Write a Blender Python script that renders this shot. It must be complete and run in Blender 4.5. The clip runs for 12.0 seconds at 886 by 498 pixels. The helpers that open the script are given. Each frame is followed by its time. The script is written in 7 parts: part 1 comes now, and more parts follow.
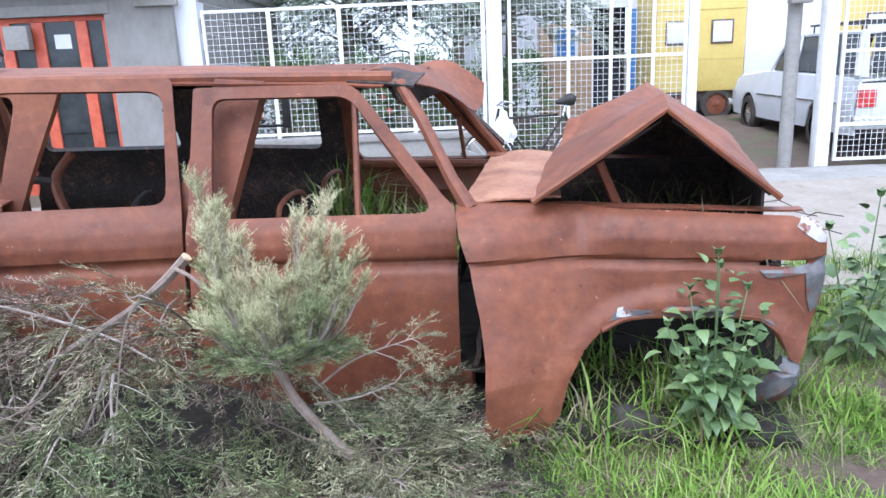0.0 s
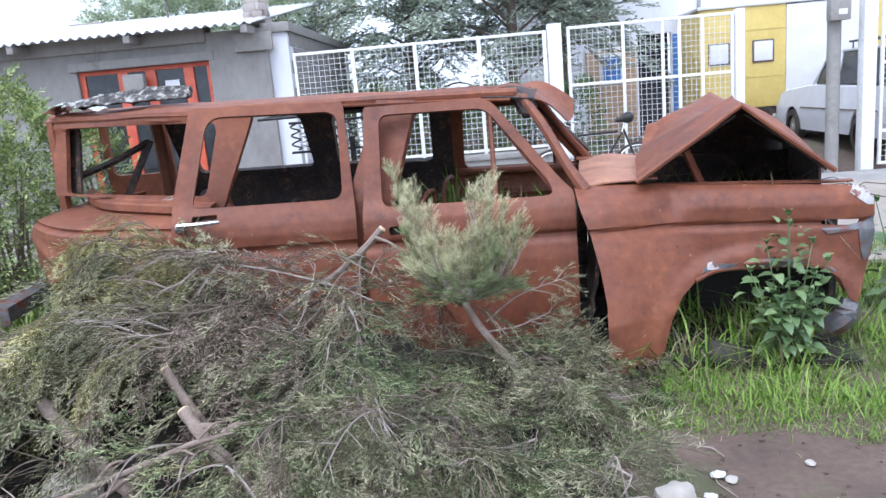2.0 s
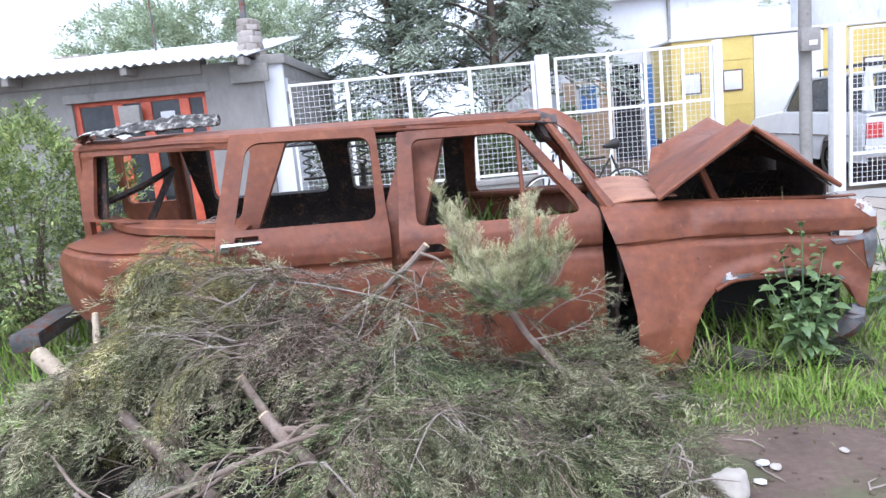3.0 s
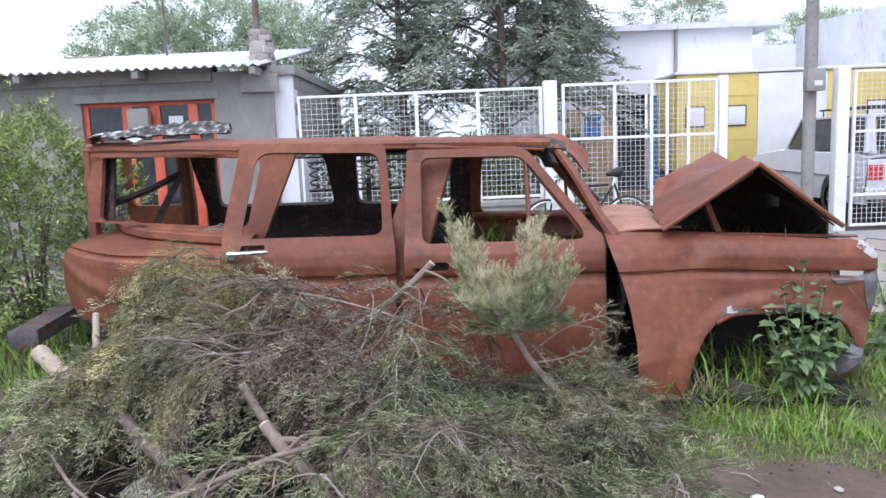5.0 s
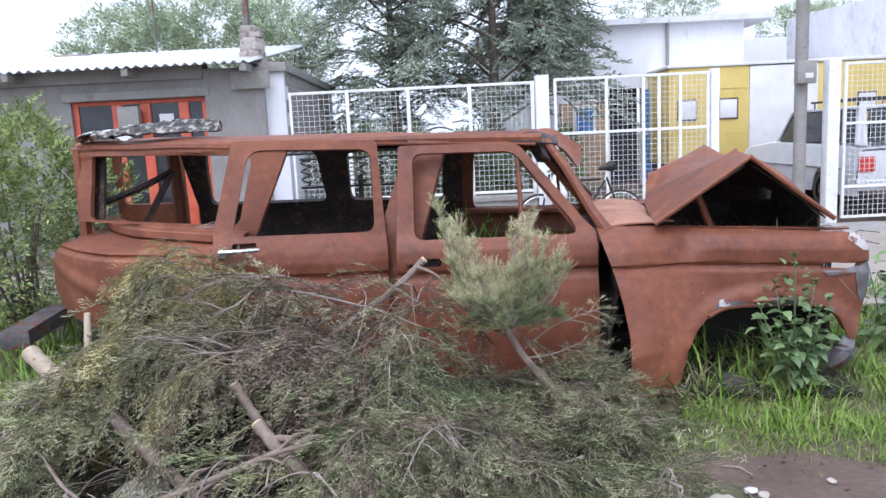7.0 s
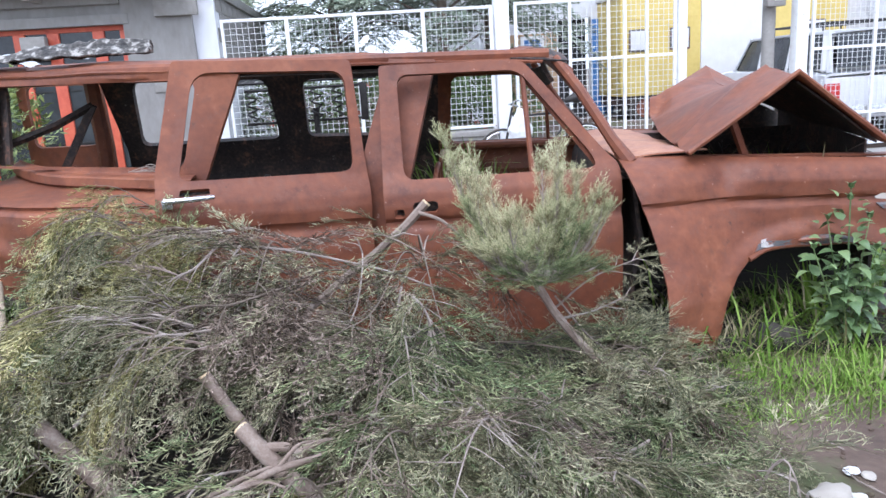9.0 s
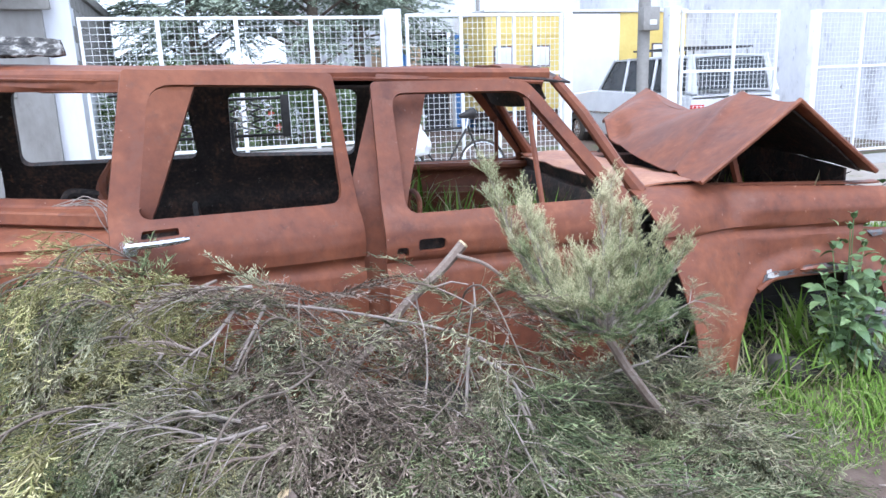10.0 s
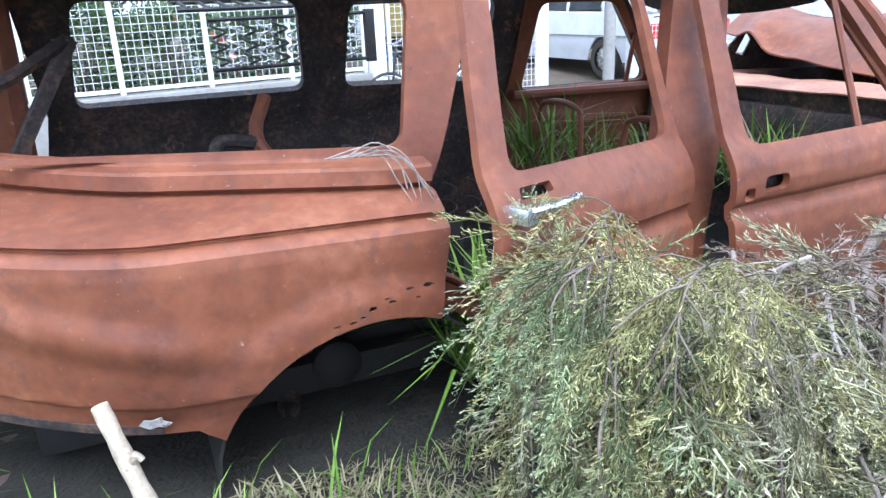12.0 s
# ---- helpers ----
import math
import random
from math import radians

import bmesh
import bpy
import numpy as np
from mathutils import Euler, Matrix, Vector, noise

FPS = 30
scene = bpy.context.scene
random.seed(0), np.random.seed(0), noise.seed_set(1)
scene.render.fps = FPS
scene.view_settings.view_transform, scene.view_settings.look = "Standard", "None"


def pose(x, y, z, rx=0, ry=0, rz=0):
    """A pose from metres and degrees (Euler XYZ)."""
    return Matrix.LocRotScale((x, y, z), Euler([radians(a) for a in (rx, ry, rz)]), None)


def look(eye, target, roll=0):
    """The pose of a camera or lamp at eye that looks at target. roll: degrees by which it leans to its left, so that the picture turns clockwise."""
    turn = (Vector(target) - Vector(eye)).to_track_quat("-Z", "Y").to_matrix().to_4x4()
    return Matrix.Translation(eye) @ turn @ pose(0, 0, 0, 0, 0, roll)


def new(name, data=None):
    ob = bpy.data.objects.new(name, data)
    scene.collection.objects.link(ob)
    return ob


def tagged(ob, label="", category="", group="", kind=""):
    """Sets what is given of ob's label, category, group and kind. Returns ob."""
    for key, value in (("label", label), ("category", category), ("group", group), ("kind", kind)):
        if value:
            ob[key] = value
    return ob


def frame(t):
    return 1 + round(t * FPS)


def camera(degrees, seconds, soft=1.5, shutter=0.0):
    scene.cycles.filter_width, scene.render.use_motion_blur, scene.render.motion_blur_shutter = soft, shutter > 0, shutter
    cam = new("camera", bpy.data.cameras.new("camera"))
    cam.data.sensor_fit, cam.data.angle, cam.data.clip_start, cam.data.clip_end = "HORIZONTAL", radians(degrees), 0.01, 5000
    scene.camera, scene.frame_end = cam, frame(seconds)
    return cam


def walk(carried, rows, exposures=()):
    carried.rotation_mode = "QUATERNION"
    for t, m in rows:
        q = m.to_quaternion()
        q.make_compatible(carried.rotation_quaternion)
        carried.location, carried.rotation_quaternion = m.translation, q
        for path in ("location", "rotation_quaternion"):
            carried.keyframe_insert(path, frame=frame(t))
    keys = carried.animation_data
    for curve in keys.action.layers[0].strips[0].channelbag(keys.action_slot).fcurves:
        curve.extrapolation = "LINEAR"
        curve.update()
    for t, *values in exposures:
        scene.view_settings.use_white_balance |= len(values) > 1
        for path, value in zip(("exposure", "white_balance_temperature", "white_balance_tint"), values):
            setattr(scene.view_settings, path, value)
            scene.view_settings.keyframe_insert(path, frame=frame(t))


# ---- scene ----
cam = camera(62.6, 12.0)
PATH = [
    (0, (0.042, -0.094, 1.447), (0.02, 1.842, 0.946), -2.5),
    (0.5, (-0.002, -0.372, 1.465), (-0.21, 1.583, 1.096), -2.8),
    (1, (-0.152, -0.585, 1.421), (-0.263, 1.383, 1.08), -2.7),
    (1.5, (-0.344, -0.786, 1.424), (-0.372, 1.177, 1.041), 0.4),
    (2, (-0.417, -1.011, 1.392), (-0.54, 0.943, 0.986), -5.0),
    (2.5, (-0.528, -1.143, 1.406), (-0.603, 0.811, 0.983), -2.9),
    (3, (-0.788, -1.238, 1.39), (-0.816, 0.734, 1.057), -5.4),
    (3.2, (-0.856, -1.257, 1.421), (-0.912, 0.707, 1.05), -4.4),
    (5, (-0.837, -1.265, 1.4), (-0.851, 0.715, 1.116), -2.3),
    (5.5, (-0.837, -1.272, 1.404), (-0.859, 0.706, 1.114), -2.5),
    (6, (-0.832, -1.276, 1.398), (-0.846, 0.704, 1.111), -2.3),
    (6.5, (-0.838, -1.261, 1.39), (-0.888, 0.715, 1.085), -2.4),
    (7, (-0.828, -1.256, 1.402), (-0.826, 0.722, 1.105), -2.8),
    (7.5, (-0.787, -1.256, 1.358), (-0.742, 0.712, 1.004), -2.7),
    (7.7, (-0.753, -1.246, 1.333), (-0.738, 0.721, 0.974), -1.9),
    (9.5, (-1.453, -0.216, 1.308), (-1.108, 1.693, 0.819), -3.7),
    (10, (-1.815, 0.046, 1.383), (-1.197, 1.892, 0.925), -1.9),
    (10.5, (-2.169, 0.336, 1.364), (-1.535, 2.164, 0.858), -5.5),
    (10.9, (-2.491, 0.637, 1.368), (-1.766, 2.415, 0.81), 1.5),
    (11, (-2.544, 0.704, 1.368), (-1.856, 2.52, 0.886), -1.3),
    (11.5, (-2.902, 1.025, 1.378), (-2.049, 2.733, 0.782), -1.7),
    (12, (-3.137, 1.425, 1.339), (-2.172, 3.051, 0.689), -2.5),
]
walk(cam, [(t, look(eye, target, roll)) for t, eye, target, roll in PATH], [(0, 1.0, 5450, 12), (0.5, 0.94, 5450, 12), (1.0, 0.78, 5400, 12), (1.5, 0.75, 5550, 13), (2.0, 0.75, 5550, 13), (2.5, 0.85, 5550, 13), (3.0, 0.88, 5650, 14), (5.0, 0.52, 5750, 15), (7.5, 0.54, 5750, 15), (9.5, 0.89, 5550, 12), (10.5, 0.94, 5350, 10), (11.5, 1.08, 5200, 8), (12, 1.40, 5200, 8)])

# ---- light ----
world = bpy.data.worlds.new("overcast")
scene.world = world
world.use_nodes = True
wn = world.node_tree.nodes
wl = world.node_tree.links
wn.clear()
sky = wn.new("ShaderNodeTexSky")
sky.sky_type = "NISHITA"
sky.sun_disc = False
sky.sun_elevation = radians(58)
sky.sun_rotation = radians(200)
sky.dust_density = 6.0
sky.air_density = 1.0
cloud = wn.new("ShaderNodeHueSaturation")
cloud.inputs["Saturation"].default_value = 0.22
cloud.inputs["Value"].default_value = 1.5
veil = wn.new("ShaderNodeMix")
veil.data_type = "RGBA"
veil.inputs[0].default_value = 0.7
veil.inputs[7].default_value = (7.4, 8.0, 8.9, 1)
back = wn.new("ShaderNodeBackground")
back.inputs["Strength"].default_value = 0.15
wout = wn.new("ShaderNodeOutputWorld")
wl.new(sky.outputs[0], cloud.inputs["Color"])
wl.new(cloud.outputs[0], veil.inputs[6])
wl.new(veil.outputs[2], back.inputs["Color"])
wl.new(back.outputs[0], wout.inputs[0])
sun_data = bpy.data.lights.new("sun", "SUN")
sun_data.energy = 0.7
sun_data.angle = radians(25)
sun_data.color = (1.0, 0.985, 0.96)
sun = new("sun", sun_data)
sun.matrix_world = look((0, 0, 0), (0.35, 0.75, -1.5))

GZ = -0.08


# ---- materials ----
def mat(name, stops, scale=6.0, detail=6.0, rough=0.7, metal=0.0, bump=0.2, bump_scale=60.0, fine=0.0, spots=None, island=0.0, obj_rand=0.0, spec=0.5, stretch=(1, 1, 1), rough_var=0.15):
    """Noise-driven surface: stops are (position, colour); spots is (scale, low, high, colour) for stains or flakes."""
    m = bpy.data.materials.new(name)
    m.use_nodes = True
    n, l = m.node_tree.nodes, m.node_tree.links
    b = n["Principled BSDF"]
    tc = n.new("ShaderNodeTexCoord")
    mp = n.new("ShaderNodeMapping")
    mp.inputs["Scale"].default_value = stretch
    l.new(tc.outputs["Object"], mp.inputs[0])
    no = n.new("ShaderNodeTexNoise")
    no.inputs["Scale"].default_value = scale
    no.inputs["Detail"].default_value = detail
    no.inputs["Roughness"].default_value = 0.62
    l.new(mp.outputs[0], no.inputs["Vector"])
    fac = no.outputs[0]
    if fine:
        n2 = n.new("ShaderNodeTexNoise")
        n2.inputs["Scale"].default_value = scale * 9
        n2.inputs["Detail"].default_value = 4
        l.new(mp.outputs[0], n2.inputs["Vector"])
        mx = n.new("ShaderNodeMix")
        mx.inputs[0].default_value = fine
        l.new(fac, mx.inputs[2])
        l.new(n2.outputs[0], mx.inputs[3])
        fac = mx.outputs[0]
    for amount, node, out in ((island, "ShaderNodeNewGeometry", "Random Per Island"), (obj_rand, "ShaderNodeObjectInfo", "Random")):
        if amount:
            g = n.new(node)
            mx = n.new("ShaderNodeMix")
            mx.inputs[0].default_value = amount
            l.new(fac, mx.inputs[2])
            l.new(g.outputs[out], mx.inputs[3])
            fac = mx.outputs[0]
    ra = n.new("ShaderNodeValToRGB")
    ra.color_ramp.elements[0].position, ra.color_ramp.elements[0].color = stops[0][0], (*stops[0][1], 1)
    ra.color_ramp.elements[1].position, ra.color_ramp.elements[1].color = stops[-1][0], (*stops[-1][1], 1)
    for p, c in stops[1:-1]:
        ra.color_ramp.elements.new(p).color = (*c, 1)
    l.new(fac, ra.inputs[0])
    colour = ra.outputs[0]
    for sp in (spots or ()):
        n3 = n.new("ShaderNodeTexNoise")
        n3.inputs["Scale"].default_value = sp[0]
        n3.inputs["Detail"].default_value = 8
        n3.inputs["Roughness"].default_value = 0.7
        l.new(mp.outputs[0], n3.inputs["Vector"])
        r3 = n.new("ShaderNodeMapRange")
        r3.inputs[1].default_value, r3.inputs[2].default_value = sp[1], sp[2]
        l.new(n3.outputs[0], r3.inputs[0])
        mx = n.new("ShaderNodeMix")
        mx.data_type = "RGBA"
        l.new(r3.outputs[0], mx.inputs[0])
        l.new(colour, mx.inputs[6])
        mx.inputs[7].default_value = (*sp[3], 1)
        colour = mx.outputs[2]
    l.new(colour, b.inputs["Base Color"])
    b.inputs["Metallic"].default_value = metal
    b.inputs["Specular IOR Level"].default_value = spec
    rr = n.new("ShaderNodeMapRange")
    rr.inputs[3].default_value, rr.inputs[4].default_value = max(0.02, rough - rough_var), min(1, rough + rough_var)
    l.new(no.outputs[0], rr.inputs[0])
    l.new(rr.outputs[0], b.inputs["Roughness"])
    if bump:
        n4 = n.new("ShaderNodeTexNoise")
        n4.inputs["Scale"].default_value = bump_scale
        n4.inputs["Detail"].default_value = 5
        l.new(mp.outputs[0], n4.inputs["Vector"])
        bu = n.new("ShaderNodeBump")
        bu.inputs["Strength"].default_value = bump
        bu.inputs["Distance"].default_value = 0.01
        l.new(n4.outputs[0], bu.inputs["Height"])
        l.new(bu.outputs[0], b.inputs["Normal"])
    return m


RUST = mat("rust", [(0.32, (0.096, 0.031, 0.018)), (0.44, (0.154, 0.049, 0.025)), (0.55, (0.202, 0.066, 0.031)), (0.68, (0.270, 0.102, 0.052))],
           scale=2.2, fine=0.36, rough=0.58, bump=0.10, bump_scale=55, spec=0.38,
           spots=[(1.3, 0.54, 0.74, (0.101, 0.035, 0.024)), (16, 0.52, 0.66, (0.158, 0.059, 0.035)), (22, 0.64, 0.74, (0.306, 0.142, 0.088)), (1.9, 0.55, 0.68, (0.249, 0.085, 0.040)), (7, 0.60, 0.70, (0.171, 0.070, 0.043)), (30, 0.655, 0.70, (0.343, 0.204, 0.154)), (11, 0.66, 0.73, (0.072, 0.028, 0.019))])
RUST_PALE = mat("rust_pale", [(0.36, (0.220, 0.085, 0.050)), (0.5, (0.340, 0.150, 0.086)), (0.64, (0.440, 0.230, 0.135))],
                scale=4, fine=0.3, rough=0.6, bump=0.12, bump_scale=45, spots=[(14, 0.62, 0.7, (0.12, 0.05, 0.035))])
# Burnt steel, with the shade inside the cabin added to its dark.
SOOT_SHADE = mat("burnt_shaded_steel", [(0.36, (0.016, 0.012, 0.011)), (0.5, (0.040, 0.029, 0.025)), (0.62, (0.110, 0.062, 0.045))], scale=5, fine=0.45, rough=0.75, bump=0.3, spots=[(9, 0.60, 0.66, (0.17, 0.085, 0.055)), (24, 0.64, 0.68, (0.22, 0.19, 0.17))])
# Underbody colour blackened to hold the shade beneath the car.
UNDER_SHADE = mat("shaded_underbody", [(0.3, (0.008, 0.007, 0.006)), (0.6, (0.020, 0.016, 0.013)), (0.8, (0.045, 0.030, 0.022))], scale=6, fine=0.3, rough=0.8, bump=0.2)
CHROME = mat("worn_chrome", [(0.3, (0.55, 0.55, 0.56)), (0.7, (0.8, 0.8, 0.8))], scale=30, rough=0.25, metal=0.9, bump=0.05)
PRIMER = mat("white_old_paint", [(0.3, (0.360, 0.336, 0.317)), (0.6, (0.504, 0.483, 0.469)), (0.8, (0.562, 0.539, 0.524))], scale=20, rough=0.6, spots=[(16, 0.50, 0.58, (0.173, 0.059, 0.034))])
GREY_STEEL = mat("bare_grey_steel", [(0.3, (0.080, 0.078, 0.084)), (0.6, (0.176, 0.172, 0.175)), (0.8, (0.272, 0.257, 0.243))], scale=12, rough=0.5, metal=0.5, spots=[(10, 0.50, 0.60, (0.200, 0.070, 0.038))])
RUBBER = mat("old_rubber", [(0.3, (0.03, 0.026, 0.022)), (0.7, (0.075, 0.062, 0.05))], scale=9, rough=0.85, bump=0.3)
BARK = mat("bark", [(0.25, (0.072, 0.054, 0.042)), (0.5, (0.158, 0.119, 0.091)), (0.75, (0.274, 0.223, 0.182))], scale=22, stretch=(1, 1, 1), rough=0.85, bump=0.6, bump_scale=70, fine=0.3)
TWIG = mat("grey_twig", [(0.25, (0.16, 0.12, 0.10)), (0.5, (0.30, 0.245, 0.21)), (0.75, (0.46, 0.40, 0.36))], scale=16, rough=0.85, bump=0.3)
BROWN_BARK = mat("fresh_bark", [(0.25, (0.128, 0.085, 0.065)), (0.5, (0.230, 0.170, 0.135)), (0.75, (0.357, 0.310, 0.265))], scale=18, rough=0.8, bump=0.5, bump_scale=50, fine=0.35)
PEELED = mat("peeled_stick", [(0.3, (0.26, 0.20, 0.14)), (0.55, (0.42, 0.34, 0.25)), (0.75, (0.55, 0.47, 0.36))], scale=14, rough=0.8, bump=0.6, bump_scale=40, fine=0.4, spots=[(18, 0.62, 0.68, (0.16, 0.10, 0.07))])
CUT = mat("cut_wood", [(0.3, (0.5, 0.36, 0.2)), (0.7, (0.72, 0.58, 0.38))], scale=25, rough=0.75, bump=0.3)
JUN = [mat("juniper_grey", [(0.34, (0.123, 0.129, 0.079)), (0.5, (0.275, 0.267, 0.163)), (0.66, (0.484, 0.440, 0.277))], scale=3.2, rough=0.75, bump=0, island=0.3, spec=0.12),
       mat("juniper_green", [(0.34, (0.105, 0.139, 0.067)), (0.5, (0.226, 0.272, 0.131)), (0.66, (0.423, 0.433, 0.228))], scale=3.2, rough=0.72, bump=0, island=0.3, spec=0.12),
       mat("juniper_yellow", [(0.34, (0.201, 0.197, 0.072)), (0.5, (0.386, 0.358, 0.146)), (0.66, (0.600, 0.525, 0.279))], scale=3.2, rough=0.72, bump=0, island=0.3, spec=0.12),
       mat("juniper_dry", [(0.34, (0.127, 0.095, 0.074)), (0.5, (0.244, 0.186, 0.146)), (0.66, (0.393, 0.307, 0.251))], scale=3.2, rough=0.8, bump=0, island=0.3, spec=0.12),
       mat("juniper_pale", [(0.34, (0.222, 0.229, 0.114)), (0.5, (0.442, 0.433, 0.239)), (0.66, (0.712, 0.641, 0.418))], scale=3.2, rough=0.75, bump=0, island=0.3, spec=0.12)]


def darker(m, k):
    """A darkened copy: browner old growth, plus the shade inside a sprig."""
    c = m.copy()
    c.name = m.name + "_old_shaded"
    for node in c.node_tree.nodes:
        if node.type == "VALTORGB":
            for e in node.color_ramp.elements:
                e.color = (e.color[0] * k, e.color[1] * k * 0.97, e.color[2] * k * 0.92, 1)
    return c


OLD_SHADED = {m.name: darker(m, 0.50) for m in JUN}
GRASS = mat("grass_blades", [(0.15, (0.060, 0.110, 0.016)), (0.42, (0.130, 0.220, 0.032)), (0.65, (0.210, 0.315, 0.060)), (0.85, (0.300, 0.330, 0.120))], scale=1.5, rough=0.6, bump=0, island=0.55, spec=0.12)
DRY_GRASS = mat("dry_grass_blades", [(0.1, (0.096, 0.094, 0.037)), (0.5, (0.216, 0.187, 0.096)), (0.9, (0.368, 0.312, 0.192))], scale=2, rough=0.7, bump=0, island=0.6)
LEAF = mat("weed_leaf", [(0.2, (0.062, 0.107, 0.043)), (0.5, (0.122, 0.189, 0.070)), (0.8, (0.237, 0.311, 0.131))], scale=9, rough=0.5, bump=0.15, bump_scale=40, obj_rand=0.4)
BUSH = mat("bush_leaf", [(0.15, (0.073, 0.116, 0.036)), (0.5, (0.195, 0.261, 0.079)), (0.82, (0.455, 0.491, 0.157))], scale=2.2, rough=0.55, bump=0, island=0.5)
TREE_LEAF = mat("tree_leaf", [(0.1, (0.051, 0.080, 0.032)), (0.5, (0.102, 0.152, 0.056)), (0.9, (0.212, 0.272, 0.112))], scale=0.8, rough=0.6, bump=0, island=0.5)
# Far leaf greens paled: the distance haze is mixed into the colour.
FAR_LEAF = mat("haze_paled_leaf", [(0.15, (0.221, 0.281, 0.187)), (0.5, (0.425, 0.495, 0.340)), (0.85, (0.748, 0.792, 0.595))], scale=0.8, rough=0.6, bump=0, island=0.5)
CONIFER = mat("conifer_leaf", [(0.15, (0.160, 0.195, 0.146)), (0.5, (0.297, 0.347, 0.259)), (0.85, (0.526, 0.570, 0.442))], scale=1.2, rough=0.7, bump=0, island=0.5)
FLOWER = mat("red_petal", [(0.3, (0.5, 0.04, 0.03)), (0.7, (0.65, 0.10, 0.05))], scale=9, rough=0.6, bump=0)
YELLOW_PETAL = mat("yellow_petal", [(0.3, (0.75, 0.35, 0.03)), (0.7, (0.85, 0.6, 0.15))], scale=9, rough=0.6, bump=0)
SOIL = mat("soil", [(0.25, (0.057, 0.038, 0.029)), (0.5, (0.106, 0.071, 0.054)), (0.75, (0.171, 0.122, 0.094))], scale=3, fine=0.4, rough=0.95, bump=0.8, bump_scale=35,
           spots=[(0.9, 0.5, 0.62, (0.085, 0.10, 0.04))])
# Litter brown taken down to near-black to hold the shade above it.
SHADED_LITTER = mat("shaded_litter", [(0.25, (0.008, 0.007, 0.005)), (0.5, (0.020, 0.016, 0.011)), (0.75, (0.042, 0.034, 0.024))], scale=14, fine=0.4, rough=0.95, bump=1.0, bump_scale=50)
PATHM = mat("pale_dirt", [(0.25, (0.202, 0.169, 0.134)), (0.5, (0.282, 0.240, 0.201)), (0.75, (0.355, 0.316, 0.267))], scale=1.6, fine=0.4, rough=0.95, bump=0.5, bump_scale=30, spots=[(3, 0.6, 0.68, (0.180, 0.163, 0.090))])
CONC = mat("concrete", [(0.25, (0.189, 0.174, 0.159)), (0.5, (0.279, 0.262, 0.242)), (0.75, (0.362, 0.346, 0.324))], scale=2.2, fine=0.35, rough=0.9, bump=0.35, bump_scale=40, spots=[(5, 0.6, 0.7, (0.164, 0.152, 0.140))])
PLASTER = mat("grey_plaster", [(0.25, (0.187, 0.171, 0.160)), (0.5, (0.266, 0.252, 0.238)), (0.75, (0.346, 0.329, 0.313))], scale=1.6, fine=0.3, rough=0.92, bump=0.4, bump_scale=25, stretch=(1, 1, 0.5), spots=[(2.2, 0.58, 0.72, (0.158, 0.143, 0.129))])
WHITE = mat("white_wash", [(0.25, (0.62, 0.62, 0.645)), (0.5, (0.72, 0.72, 0.745)), (0.75, (0.79, 0.79, 0.81))], scale=1.5, fine=0.2, rough=0.85, bump=0.2, bump_scale=30, stretch=(1, 1, 0.35), spots=[(3.0, 0.62, 0.78, (0.45, 0.44, 0.44))])
STAINED = mat("stained_wall", [(0.25, (0.36, 0.36, 0.38)), (0.45, (0.60, 0.60, 0.63)), (0.75, (0.74, 0.74, 0.77))], scale=1.1, fine=0.3, rough=0.9, bump=0.2, stretch=(1.6, 1.6, 0.7), spots=[(0.8, 0.56, 0.68, (0.34, 0.34, 0.36)), (4.0, 0.62, 0.70, (0.28, 0.28, 0.29))])
FENCE_WHITE = mat("peeling_white_paint", [(0.25, (0.66, 0.65, 0.64)), (0.6, (0.80, 0.80, 0.79))], scale=8, rough=0.5, bump=0.2, spots=[(22, 0.62, 0.68, (0.16, 0.10, 0.075))])
WIRE = mat("white_wire", [(0.3, (0.58, 0.58, 0.57)), (0.7, (0.76, 0.76, 0.75))], scale=14, rough=0.5, bump=0)
ROOF = mat("zinc_roof", [(0.3, (0.52, 0.53, 0.55)), (0.7, (0.72, 0.73, 0.75))], scale=2, rough=0.45, metal=0.3, bump=0.1)
RED = mat("orange_red_paint", [(0.35, (0.480, 0.075, 0.040)), (0.65, (0.624, 0.138, 0.070))], scale=7, rough=0.5, bump=0.1)
# Near-black that stands for shade inside rooms and doorways.
DARK = mat("unlit_room_black", [(0.3, (0.012, 0.012, 0.014)), (0.7, (0.03, 0.03, 0.032))], scale=4, rough=0.7, bump=0)
GLASS = mat("dusty_glass", [(0.3, (0.02, 0.022, 0.025)), (0.7, (0.06, 0.065, 0.07))], scale=3, rough=0.14, bump=0, rough_var=0.06)
YELLOW = mat("yellow_van_paint", [(0.3, (0.55, 0.40, 0.10)), (0.6, (0.66, 0.51, 0.16)), (0.8, (0.72, 0.60, 0.25))], scale=1.8, fine=0.25, rough=0.55, bump=0.05, spots=[(9, 0.66, 0.72, (0.3, 0.2, 0.09))])
CREAM = mat("cream_panel", [(0.3, (0.62, 0.60, 0.58)), (0.7, (0.74, 0.73, 0.72))], scale=2, rough=0.55, bump=0.05)
CARPAINT = mat("faded_white_car_paint", [(0.3, (0.60, 0.60, 0.62)), (0.7, (0.72, 0.72, 0.74))], scale=3, rough=0.35, bump=0, spots=[(18, 0.68, 0.73, (0.35, 0.25, 0.2))])
TAIL = mat("red_lens", [(0.3, (0.45, 0.02, 0.02)), (0.7, (0.6, 0.06, 0.05))], scale=9, rough=0.25, bump=0)
BLUE = mat("blue_paint", [(0.3, (0.04, 0.13, 0.38)), (0.7, (0.09, 0.24, 0.55))], scale=4, rough=0.5, bump=0.05)
